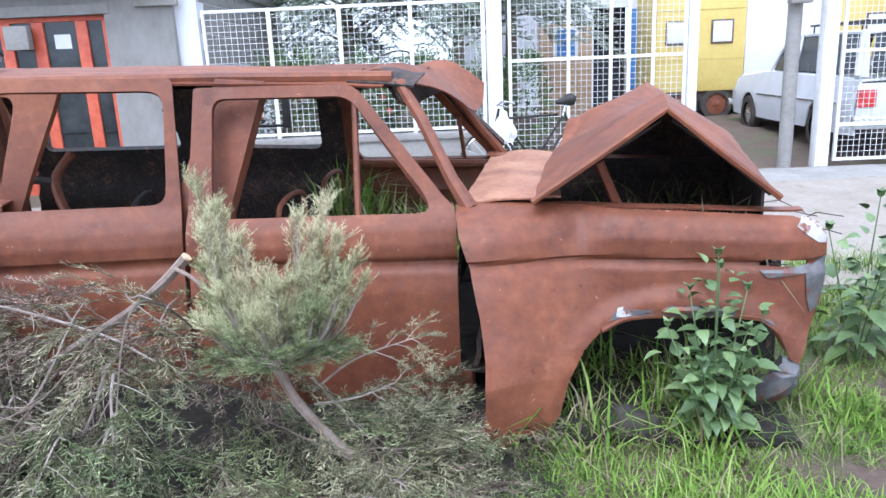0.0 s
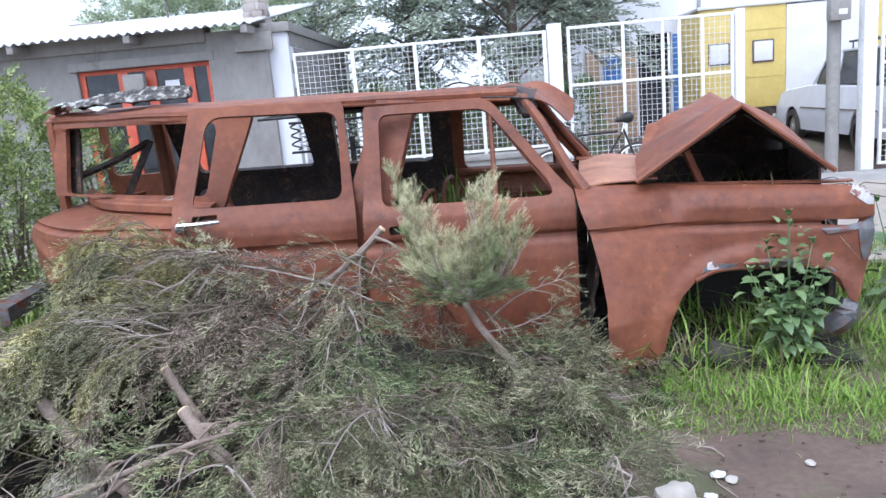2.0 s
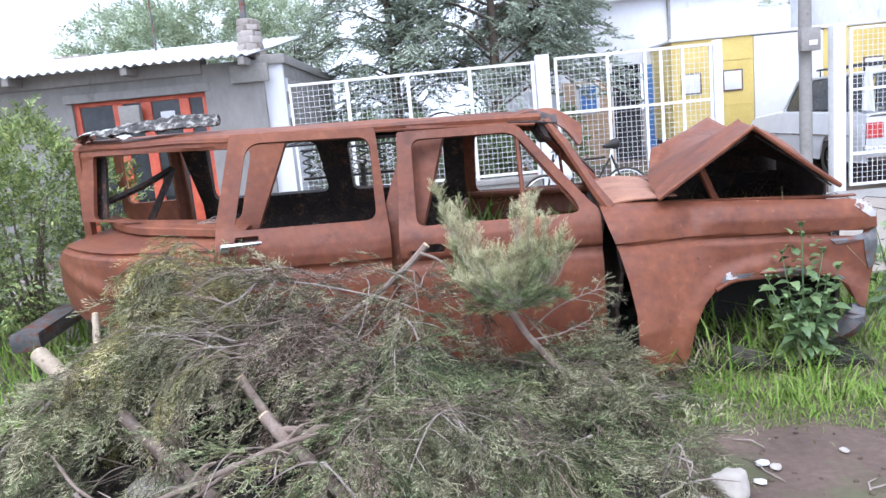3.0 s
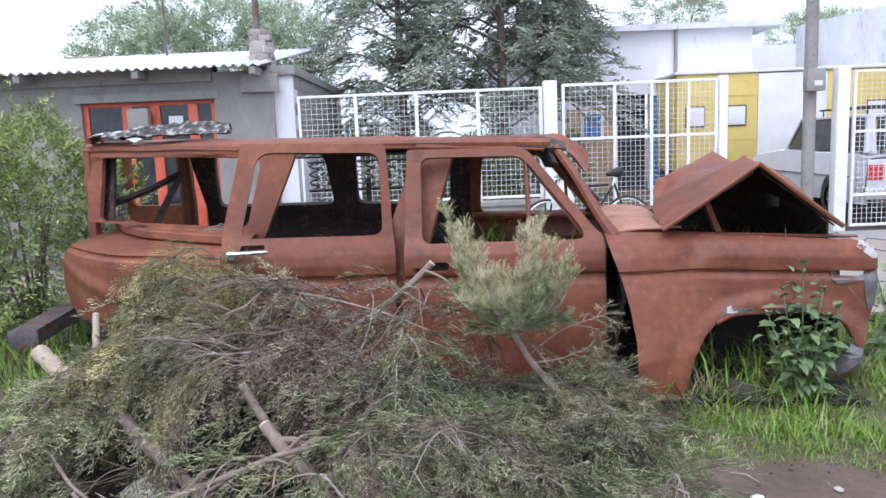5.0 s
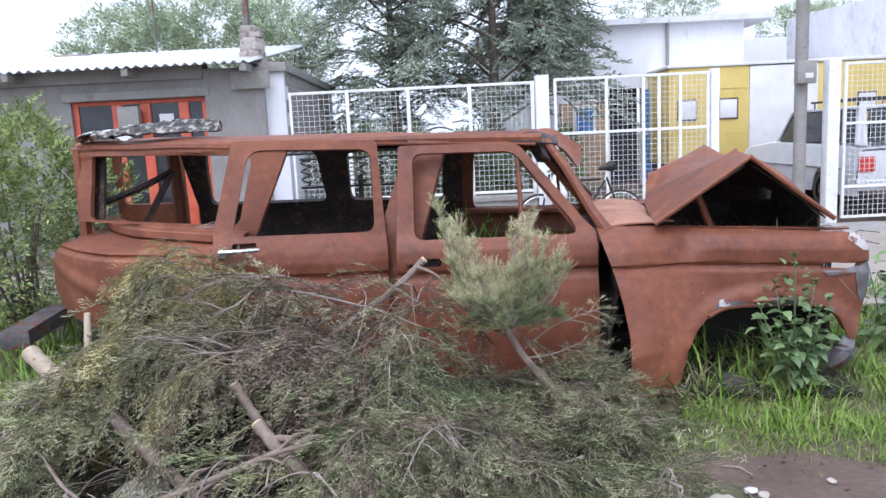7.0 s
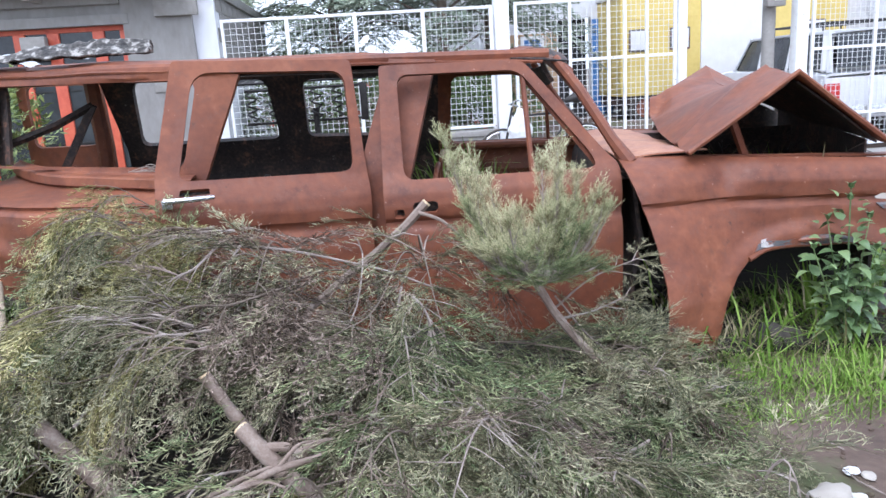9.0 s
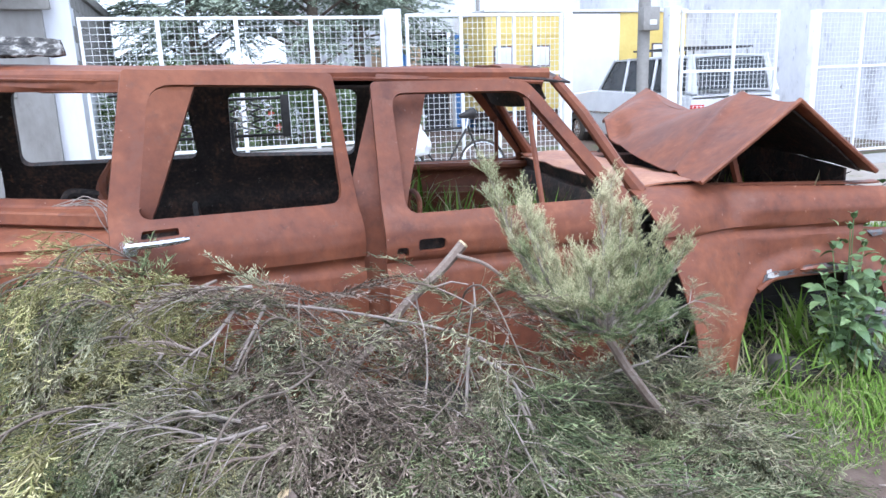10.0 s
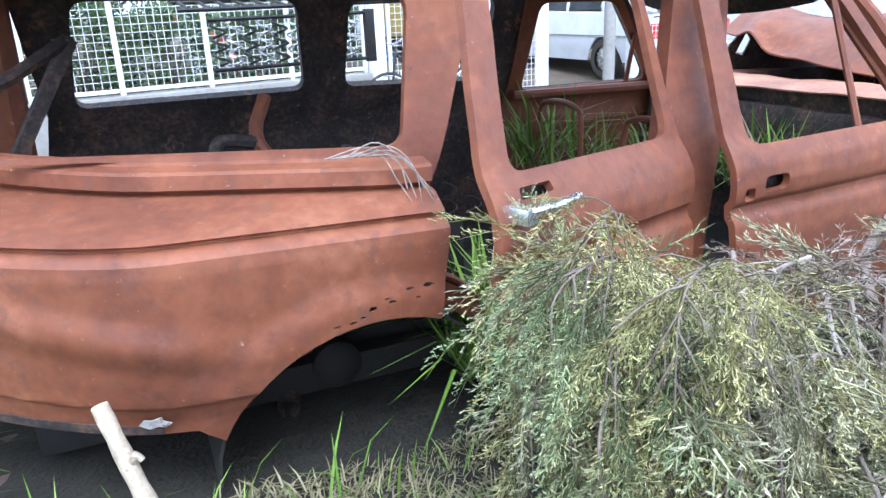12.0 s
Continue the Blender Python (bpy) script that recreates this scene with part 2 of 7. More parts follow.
WOODB = mat("brown_board", [(0.3, (0.338, 0.215, 0.121)), (0.7, (0.546, 0.377, 0.230))], scale=6, rough=0.7, stretch=(1, 1, 6))
BRICK = mat("weathered_brick", [(0.3, (0.27, 0.23, 0.20)), (0.7, (0.46, 0.41, 0.37))], scale=9, rough=0.9, bump=0.5, obj_rand=0.5)
PLASTIC_BAG = mat("white_plastic", [(0.3, (0.612, 0.612, 0.620)), (0.7, (0.697, 0.697, 0.705))], scale=12, rough=0.4, bump=0.6, bump_scale=18)
BLACKM = mat("black_iron", [(0.3, (0.015, 0.014, 0.014)), (0.7, (0.05, 0.045, 0.042))], scale=12, rough=0.55, metal=0.4)
CHAR = mat("charred_bark", [(0.38, (0.02, 0.018, 0.017)), (0.52, (0.08, 0.072, 0.065)), (0.62, (0.36, 0.34, 0.31))], scale=20, rough=0.85, bump=0.8, bump_scale=40)
STONE = mat("pale_stone", [(0.3, (0.319, 0.283, 0.246)), (0.7, (0.471, 0.428, 0.376))], scale=8, rough=0.9, bump=0.15, bump_scale=25)


# ---- mesh helpers ----
def mesh_from(name, bm, material, smooth=True, sharp=38):
    me = bpy.data.meshes.new(name)
    bm.to_mesh(me)
    bm.free()
    me.materials.append(material)
    if smooth:
        for p in me.polygons:
            p.use_smooth = True
        me.set_sharp_from_angle(angle=radians(sharp))
    return me


def part(name, bm, material, parent, label="", m=None, smooth=True, sharp=38):
    ob = new(name, bm if isinstance(bm, bpy.types.Mesh) else mesh_from(name, bm, material, smooth, sharp))
    ob.parent = parent
    if m is not None:
        ob.matrix_basis = m
    if label:
        tagged(ob, label)
    return ob


def thing(name, label, category, m=None, group="", kind=""):
    ob = new(name)
    ob.empty_display_size = 0.1
    if m is not None:
        ob.matrix_basis = m
    return tagged(ob, label, category, group, kind)


def solid(name, bm, material, label="", category="", group="", kind="", m=None, smooth=True):
    ob = new(name, mesh_from(name, bm, material, smooth))
    if m is not None:
        ob.matrix_basis = m
    return tagged(ob, label, category, group, kind)


def add_box(bm, x0, x1, y0, y1, z0, z1, bevel=0.0, m=None):
    r = bmesh.ops.create_cube(bm, size=1)
    bmesh.ops.transform(bm, matrix=Matrix.LocRotScale(((x0 + x1) / 2, (y0 + y1) / 2, (z0 + z1) / 2), None, (x1 - x0, y1 - y0, z1 - z0)), verts=r["verts"])
    vs = r["verts"]
    if bevel:
        es = list({e for v in vs for e in v.link_edges})
        o = bmesh.ops.bevel(bm, geom=es, offset=bevel, segments=2, affect="EDGES", profile=0.6)
        vs = list({v for f in o["faces"] for v in f.verts} | {v for v in vs if v.is_valid})
    if m is not None:
        bmesh.ops.transform(bm, matrix=m, verts=vs)
    return vs


def box(*a, **k):
    bm = bmesh.new()
    add_box(bm, *a, **k)
    return bm


def add_tube(bm, pts, radii, sides=8, cap=True):
    pts = [Vector(p) for p in pts]
    if not hasattr(radii, "__len__"):
        radii = [radii] * len(pts)
    rings = []
    up = Vector((0.3, 0.2, 1)).normalized()
    for i, p in enumerate(pts):
        d = (pts[min(i + 1, len(pts) - 1)] - pts[max(i - 1, 0)]).normalized()
        a = d.cross(up)
        if a.length < 0.05:
            a = d.cross(Vector((1, 0, 0)))
        a.normalize()
        b = d.cross(a)
        rings.append([bm.verts.new(p + radii[i] * (math.cos(6.2832 * k / sides) * a + math.sin(6.2832 * k / sides) * b)) for k in range(sides)])
    for r0, r1 in zip(rings, rings[1:]):
        for k in range(sides):
            bm.faces.new((r0[k], r0[(k + 1) % sides], r1[(k + 1) % sides], r1[k]))
    if cap:
        bm.faces.new(rings[0][::-1])
        bm.faces.new(rings[-1])


def tube(pts, radii, sides=8, cap=True):
    bm = bmesh.new()
    add_tube(bm, pts, radii, sides, cap)
    bmesh.ops.recalc_face_normals(bm, faces=bm.faces)
    return bm


def spline(pts, n=6):
    """Catmull-Rom through the points."""
    p = [Vector(q) for q in pts]
    p = [2 * p[0] - p[1]] + p + [2 * p[-1] - p[-2]]
    out = []
    for i in range(1, len(p) - 2):
        for k in range(n):
            t = k / n
            a, b, c, d = p[i - 1], p[i], p[i + 1], p[i + 2]
            out.append(0.5 * (2 * b + (c - a) * t + (2 * a - 5 * b + 4 * c - d) * t * t + (3 * b - a - 3 * c + d) * t ** 3))
    out.append(p[-2])
    return out


def rounded(pts):
    """(u, z, r) corners to a polygon with rounded corners."""
    out = []
    n = len(pts)
    for i, (x, y, r) in enumerate(pts):
        c = Vector((x, y))
        if r <= 0:
            out.append((x, y))
            continue
        a = Vector(pts[i - 1][:2]) - c
        b = Vector(pts[(i + 1) % n][:2]) - c
        p, q = c + a.normalized() * min(r, a.length * 0.45), c + b.normalized() * min(r, b.length * 0.45)
        for k in range(6):
            t = k / 5
            v = (1 - t) ** 2 * p + 2 * t * (1 - t) * c + t * t * q
            out.append((v.x, v.y))
    return out


def panel(outer, holes, shape, thick=0.012, du=0.07, dz=0.03, flip=1):
    """A sheet-metal panel: an outline with openings in (u, z), pushed to v = shape(u, z) and given thickness."""
    bm = bmesh.new()
    edges = []
    for loop in [outer, *holes]:
        vs = [bm.verts.new((x, 0, z)) for x, z in loop]
        edges += [bm.edges.new((vs[i], vs[(i + 1) % len(vs)])) for i in range(len(vs))]
    bmesh.ops.triangle_fill(bm, use_beauty=True, use_dissolve=False, edges=edges, normal=(0, -1, 0))
    us = [p[0] for p in outer]
    zs = [p[1] for p in outer]
    for lo, hi, step, axis in ((min(us), max(us), du, (1, 0, 0)), (min(zs), max(zs), dz, (0, 0, 1))):
        k = lo + step
        while k < hi - 0.002:
            bmesh.ops.bisect_plane(bm, geom=bm.verts[:] + bm.edges[:] + bm.faces[:], plane_co=Vector(axis) * k, plane_no=axis, dist=0.0008)
            k += step
    bmesh.ops.remove_doubles(bm, verts=bm.verts, dist=0.0006)
    for v in bm.verts:
        v.co.y = shape(v.co.x, v.co.z)
    for f in bm.faces:
        f.normal_update()
        if f.normal.y * flip > 0:
            f.normal_flip()
    bmesh.ops.solidify(bm, geom=bm.faces[:], thickness=thick)
    bmesh.ops.recalc_face_normals(bm, faces=bm.faces)
    return bm


def sheet(f, nu, nv, thick=0.008):
    """A grid sheet, f(a, b) for a, b in 0..1, with thickness."""
    bm = bmesh.new()
    g = [[bm.verts.new(f(i / nu, j / nv)) for j in range(nv + 1)] for i in range(nu + 1)]
    for i in range(nu):
        for j in range(nv):
            bm.faces.new((g[i][j], g[i + 1][j], g[i + 1][j + 1], g[i][j + 1]))
    bmesh.ops.recalc_face_normals(bm, faces=bm.faces)
    bmesh.ops.solidify(bm, geom=bm.faces[:], thickness=thick)
    bmesh.ops.recalc_face_normals(bm, faces=bm.faces)
    return bm


def interp(x, table):
    for (a, p), (b, q) in zip(table, table[1:]):
        if x <= b:
            t = max(0, min(1, (x - a) / (b - a)))
            return p + (q - p) * t
    return table[-1][1]


def smooth01(t):
    t = max(0.0, min(1.0, t))
    return t * t * (3 - 2 * t)


def tri_mesh(name, verts, faces, material, smooth=False):
    """Fast mesh from numpy triangles."""
    me = bpy.data.meshes.new(name)
    verts, faces = np.asarray(verts, np.float32), np.asarray(faces, np.int32)
    me.vertices.add(len(verts))
    me.vertices.foreach_set("co", verts.ravel())
    me.loops.add(faces.size)
    me.loops.foreach_set("vertex_index", faces.ravel())
    me.polygons.add(len(faces))
    me.polygons.foreach_set("loop_start", np.arange(len(faces), dtype=np.int32) * 3)
    me.update(calc_edges=True)
    me.validate()
    me.materials.append(material)
    return me


def stamp(template, places):
    """Copies of a template (verts, faces) at many (origin, direction, normal, size)."""
    tv, tf = template
    o, d, nrm, s = places
    d = d / np.linalg.norm(d, axis=1, keepdims=True)
    side = np.cross(nrm, d)
    side /= np.linalg.norm(side, axis=1, keepdims=True) + 1e-9
    nr = np.cross(d, side)
    basis = np.stack([d, side, nr], axis=1) * s[:, None, None]
    v = np.einsum("vk,nkj->nvj", tv, basis) + o[:, None, :]
    f = tf[None] + (np.arange(len(o)) * len(tv))[:, None, None]
    return v.reshape(-1, 3), f.reshape(-1, 3)


def join_tris(blocks):
    vs, fs, k = [], [], 0
    for v, f in blocks:
        vs.append(v)
        fs.append(f + k)
        k += len(v)
    return np.concatenate(vs), np.concatenate(fs)


def rnd(a, b):
    return random.uniform(a, b)


# ---- ground ----
def ground_z(x, y):
    z = GZ + 0.018 * noise.noise(Vector((x * 0.9, y * 0.9, 0.3))) + 0.010 * noise.noise(Vector((x * 3.1, y * 3.1, 5)))
    if y > 9:
        z += 0.2 * smooth01((y - 9.2) / 4)
    z += 0.05 * smooth01((-2.0 - x) / 2)
    return z


def build_ground():
    bm = bmesh.new()
    xs = [-400, -120, -40, -20, -12] + [-9 + 0.15 * i for i in range(121)] + [12, 20, 40, 120, 400]
    ys = [-300, -80, -25, -10, -5] + [-2.4 + 0.15 * i for i in range(77)] + [10.5, 12, 14, 17, 22, 40, 100, 400]
    g = [[bm.verts.new((x, y, ground_z(x, y) if abs(x) < 30 and -8 < y < 30 else GZ + (0.2 if y > 12 else 0))) for y in ys] for x in xs]
    for i in range(len(xs) - 1):
        for j in range(len(ys) - 1):
            bm.faces.new((g[i][j], g[i + 1][j], g[i + 1][j + 1], g[i][j + 1]))
    me = mesh_from("ground", bm, SOIL, True, 80)
    tagged(new("ground", me), "trodden brown soil with patches of weeds", "ground", kind="structure")


build_ground()


def build_path():
    def f(a, b):
        y = 4.35 + 3.75 * b + 0.25 * noise.noise(Vector((a * 20, b, 2))) * (1 - b)
        x = -9 + 22 * a
        return (x, y, ground_z(x, y) + 0.012 + 0.01 * math.sin(3.14 * b))
    bm = sheet(f, 110, 22, 0.03)
    tagged(new("road", mesh_from("road", bm, PATHM)), "pale compacted dirt lane behind the wreck", "road", kind="structure")
    bm = bmesh.new()
    for i in range(18):
        x = -9 + 1.2 * i
        add_box(bm, x + 0.006, x + 1.194, 8.12, 9.05, GZ - 0.06, GZ + 0.035 + rnd(-0.006, 0.006), 0.01)
    tagged(new("pavement", mesh_from("pavement", bm, CONC)), "cracked concrete pavement slabs with a low kerb", "pavement", kind="structure")


build_path()

# ---- the wrecked car: u forward, v away from the lane, z up ----
car = thing("wrecked_car", "burnt-out rusty station wagon wreck without glass or wheels", "car wreck", pose(0.06, 2.87, 0, 0, 0, -8))
SIDE = [(-0.2, 0.07), (-0.1, 0.03), (0.0, 0.0), (0.3, -0.012), (0.5, -0.01), (0.56, 0.0), (0.578, 0.003), (0.592, 0.02), (0.625, 0.022), (0.643, 0.004), (0.70, 0.0), (0.76, 0.012), (0.81, 0.04), (0.86, 0.075), (0.92, 0.10), (1.0, 0.13), (1.4, 0.27), (1.5, 0.31)]


def dent(u, z, k=1.0):
    return k * (0.010 * noise.noise(Vector((u * 2.1, z * 2.6, 3.0))) + 0.004 * noise.noise(Vector((u * 6.5, z * 7, 9.0))))


def side_v(u, z):
    return interp(z, SIDE) + dent(u, z)


def far_v(u, z):
    return 1.95 - interp(z, SIDE) + dent(u, z + 7)


def hinge(u, v, deg):
    return Matrix.Translation((u, v, 0)) @ Matrix.Rotation(radians(deg), 4, "Z") @ Matrix.Translation((-u, -v, 0))


# front door, a little ajar
FD = hinge(0.0, 0.03, 5.0)
fd_outer = rounded([(-1.155, -0.075, 0.03), (0.0, -0.075, 0.03), (0.005, 0.84, 0.04), (-0.045, 0.885, 0.02), (-0.43, 1.365, 0.06), (-1.145, 1.375, 0.02), (-1.16, 0.8, 0)])
fd_hole = rounded([(-1.055, 0.825, 0.06), (-0.10, 0.825, 0.07), (-0.13, 0.90, 0.03), (-0.455, 1.315, 0.06), (-1.06, 1.325, 0.06)])
slot = rounded([(-1.02, 0.665, 0.02), (-0.9, 0.665, 0.02), (-0.9, 0.72, 0.02), (-1.02, 0.72, 0.02)])
lock = rounded([(-1.115, 0.645, 0.015), (-1.065, 0.645, 0.015), (-1.065, 0.69, 0.015), (-1.115, 0.69, 0.015)])
front_door = part("door", panel(fd_outer, [fd_hole, slot, lock], side_v, 0.028, 0.07, 0.014), RUST, car, "rusty front door with no glass, hanging ajar", FD)
part("inner_panel", panel(rounded([(-1.1, -0.03, 0.03), (-0.04, -0.03, 0.03), (-0.04, 0.78, 0.03), (-1.1, 0.78, 0.03)]), [], lambda u, z: side_v(u, z) + 0.065, 0.006, 0.2, 0.1), SOOT_SHADE, front_door)
fr = [(-1.075, side_v(-1.07, 0.82) + 0.05, 0.81), (-1.08, side_v(-1.08, 1.33) + 0.05, 1.34), (-0.46, side_v(-0.45, 1.33) + 0.05, 1.33), (-0.09, side_v(-0.1, 0.84) + 0.05, 0.83)]
part("window_channel", tube([*spline(fr[:2], 3), *spline(fr[1:3], 3), *spline(fr[2:], 4)], 0.016, 6), RUST, front_door)
part("vent_post", tube([(-0.42, side_v(-0.4, 0.82) + 0.035, 0.8), (-0.43, side_v(-0.4, 1.3) + 0.03, 1.32)], 0.014, 6), RUST, front_door)

# rear door, swung open on its front hinges
RD = hinge(-1.27, 0.03, 21.5) @ Matrix.Translation((-1.27, 0, 0.7)) @ Matrix.Rotation(radians(2.6), 4, "Y") @ Matrix.Translation((1.27, 0, -0.7))
rd_outer = rounded([(-2.2, 0.30, 0.02), (-2.0, 0.05, 0.15), (-1.24, -0.06, 0.03), (-1.235, 0.82, 0), (-1.255, 1.42, 0.03), (-2.12, 1.415, 0.02), (-2.235, 0.90, 0.02), (-2.25, 0.69, 0.02)])
rd_hole = rounded([(-2.135, 0.865, 0.05), (-1.30, 0.87, 0.07), (-1.295, 1.365, 0.08), (-2.03, 1.36, 0.09)])
rd_slot = rounded([(-2.14, 0.80, 0.008), (-2.0, 0.805, 0.008), (-2.0, 0.83, 0.008), (-2.13, 0.828, 0.008)])
rear_door = part("door", panel(rd_outer, [rd_hole, rd_slot], side_v, 0.026, 0.07, 0.014), RUST, car, "rusty rear door with no glass, swung open", RD)
part("inner_panel", panel(rounded([(-2.18, 0.36, 0.03), (-1.98, 0.1, 0.1), (-1.28, 0.0, 0.03), (-1.28, 0.83, 0.03), (-2.18, 0.84, 0.03)]), [], lambda u, z: side_v(u, z) + 0.06, 0.006, 0.2, 0.1), SOOT_SHADE, rear_door)
hb = bmesh.new()
for (a, b, c) in (((-2.20, -0.045, 0.79), (-1.985, -0.04, 0.80), 0.012),):
    add_tube(hb, spline([a, (-2.16, -0.055, 0.794), (-2.08, -0.058, 0.797), b], 5), [0.016, 0.017] + [0.013] * 12 + [0.011, 0.009], 8)
add_box(hb, -2.215, -2.165, -0.05, 0.04, 0.755, 0.80, 0.01)
part("handle", hb, CHROME, rear_door, "chrome pull handle")

# rear quarter
QSIDE = [(0.1, 0.05), (0.24, 0.02), (0.30, 0.0), (0.42, -0.02), (0.58, -0.035), (0.68, -0.04), (0.715, -0.036), (0.730, -0.022), (0.738, 0.016), (0.747, 0.02), (0.756, 0.0), (0.80, 0.075), (0.806, 0.13), (0.814, 0.135), (0.822, 0.100), (0.868, 0.104), (0.880, 0.12), (0.886, 0.18), (0.95, 0.195)]


def quarter_v(u, z):
    v = interp(z + 0.035 * (u + 2.2), QSIDE) + dent(u, z + 3, 0.3)
    if u < -2.95:
        v += 0.75 * (-2.95 - u) ** 1.6
    if z > 0.72:
        v += 0.34 * smooth01((z + 0.035 * (u + 2.2) - 0.757) / 0.05) * max(0.0, -2.3 - u)
    low = 0.325 + 0.12 * max(0.0, -3.02 - u)
    v += 0.016 * smooth01((low - z) / 0.012) * smooth01((-2.72 - u) / 0.12)
    w = math.hypot(u + 2.42, z - 0.0)
    v -= 0.022 * smooth01((0.62 - w) / 0.1)
    v -= 0.025 * smooth01(1 - abs(z - 0.56 + 0.25 * (u + 3.2)) / 0.09) * smooth01((-2.75 - u) / 0.3)
    return v


q_pts = [(-2.16, 0.885), (-2.17, 0.7), (-2.2, 0.5)]
for k in range(15):
    a = radians(68 + k * 6.4)
    q_pts.append((-2.40 + 0.50 * math.cos(a), -0.02 + 0.50 * math.sin(a) * 0.99))
q_pts += [(-2.93, 0.225), (-3.02, 0.225), (-3.3, 0.26), (-3.7, 0.30), (-3.86, 0.34), (-3.90, 0.43), (-3.86, 0.53), (-3.76, 0.64), (-3.68, 0.74), (-3.62, 0.82), (-3.64, 0.95), (-2.75, 0.93)]
rust_holes = []
rh = random.Random(5)
for _ in range(9):
    c = (-2.25 - 0.034 * _ + rh.uniform(-0.012, 0.012), 0.535 + rh.uniform(-0.008, 0.03) - 0.0012 * _ * _)
    r = rh.uniform(0.005, 0.013)
    rust_holes.append([(c[0] + r * 1.7 * math.cos(t * 1.047) * rh.uniform(0.6, 1.2), c[1] + r * 0.7 * math.sin(t * 1.047) * rh.uniform(0.6, 1.2)) for t in range(6)])
tilt = lambda u: 0.035 * (u + 2.2)
quarter = panel([(u, z + tilt(u)) for u, z in q_pts], [[(u, z + tilt(u)) for u, z in h] for h in rust_holes], lambda u, z: quarter_v(u, z - tilt(u)), 0.008, 0.06, 0.0085)
for vert in quarter.verts:
    vert.co.z -= tilt(vert.co.x)
part("quarter_panel", quarter, RUST, car, "rusty rear quarter panel perforated above the wheel arch", sharp=24)
part("trim_strip", panel(rounded([(-3.5, 0.272, 0), (-3.02, 0.228, 0), (-3.02, 0.25, 0), (-3.2, 0.275, 0), (-3.5, 0.30, 0)]), [], lambda u, z: quarter_v(u, z) - 0.006, 0.004), SOOT_SHADE, car, "dark bare-metal sill strip")
part("paint_flake", panel([(-3.08, 0.27), (-3.055, 0.255), (-3.03, 0.262), (-3.012, 0.256), (-2.995, 0.27), (-3.015, 0.28), (-3.02, 0.295), (-3.045, 0.285), (-3.065, 0.288)], [], lambda u, z: quarter_v(u, z) - 0.012, 0.003, 0.03, 0.02), PRIMER, car, "flake of white paint")


def upper_v(u, z):
    v = interp(z, [(0.85, 0.18), (0.95, 0.195), (1.3, 0.285), (1.38, 0.30), (1.395, 0.285), (1.47, 0.31)]) + dent(u, z + 4, 0.6)
    v += 0.34 * max(0.0, -2.3 - u)
    return v


up_outer = rounded([(-2.25, 0.72, 0), (-2.17, 0.72, 0), (-2.09, 0.90, 0), (-1.915, 1.36, 0), (-1.89, 1.43, 0), (-3.68, 1.485, 0.03), (-3.64, 0.945, 0), (-2.6, 0.91, 0), (-2.3, 0.885, 0)])
up_hole = rounded([(-2.22, 0.925, 0.05), (-2.135, 1.365, 0.07), (-3.52, 1.405, 0.06), (-3.52, 0.955, 0.05)])
part("window_frame", panel(up_outer, [up_hole], upper_v, 0.03), RUST, car)
part("rear_pillar_lining", panel(rounded([(-3.62, 0.95, 0), (-3.46, 0.95, 0), (-3.47, 1.42, 0), (-3.62, 1.43, 0)]), [], lambda u, z: upper_v(u, z) + 0.09, 0.02, 0.1, 0.1), SOOT_SHADE, car)
part("jamb_corner", sheet(lambda a, b: (-2.19 + 0.20 * a, 0.02 + 0.10 * a + 0.10 * b, 0.545 - 0.09 * a - 0.10 * a * a - 0.02 * b + 0.012 * math.sin(9 * b)), 8, 8, 0.012), RUST, car)
part("jamb_corner", sheet(lambda a, b: (-2.19 + 0.20 * a, 0.02 + 0.10 * a + 0.01 * b, 0.535 - 0.09 * a - 0.10 * a * a - 0.10 * b * (1 - 0.3 * a)), 8, 4, 0.01), RUST, car)
# jambs behind the doors
part("pillar", panel(rounded([(-1.32, 0.0, 0), (-1.16, 0.0, 0), (-1.035, 0.82, 0), (-0.905, 1.31, 0), (-0.88, 1.39, 0), (-1.12, 1.41, 0), (-1.30, 0.85, 0)]), [], lambda u, z: interp(z, [(0, 0.07), (0.85, 0.12), (1.42, 0.31)]), 0.07, 0.1, 0.06), RUST, car)
part("sill", box(-1.9, 0.05, 0.06, 0.18, -0.03, 0.10, 0.02), RUST, car)
# front pillar
part("pillar", tube([(0.06, 0.08, 0.83), (-0.02, 0.13, 0.95), (-0.16, 0.25, 1.2), (-0.27, 0.34, 1.36)], [0.04, 0.03, 0.028, 0.026], 8), RUST, car, "bare windscreen pillar")
part("cant_rail", tube([(-0.30, 0.34, 1.385), (-1.1, 0.34, 1.41), (-2.05, 0.33, 1.43)], 0.028, 8), RUST, car)

# roof
ROOF_U0, ROOF_U1 = -3.72, -0.34


def roof_f(a, b):
    u = ROOF_U0 + (ROOF_U1 - ROOF_U0) * a
    v0 = 0.285 + 0.34 * max(0.0, -2.3 - u)
    v = v0 + (1.665 - v0) * b
    z = 1.487 - 0.10 * a + 0.045 * (1 - (2 * b - 1) ** 2) + 0.006 * math.sin(b * 3.1416 * 14) * smooth01(min(a * 8, 1)) + 0.012 * noise.noise(Vector((u * 2, v * 3, 1)))
    if b < 0.06 or b > 0.94:
        z -= 0.025
    z -= 0.05 * smooth01((a - 0.7) / 0.2) * smooth01(1 - abs(b - 0.35) / 0.25)
    if a > 0.93:
        z += 0.016 * smooth01((a - 0.93) / 0.07) * (0.2 + math.sin(b * 9.0 + 0.2)) - 0.02 * smooth01((a - 0.93) / 0.07)
        u += 0.06 * math.sin(b * 11)
    return (u, v, z)


part("roof", sheet(roof_f, 70, 56, 0.01), RUST, car, "crumpled ribbed roof skin")
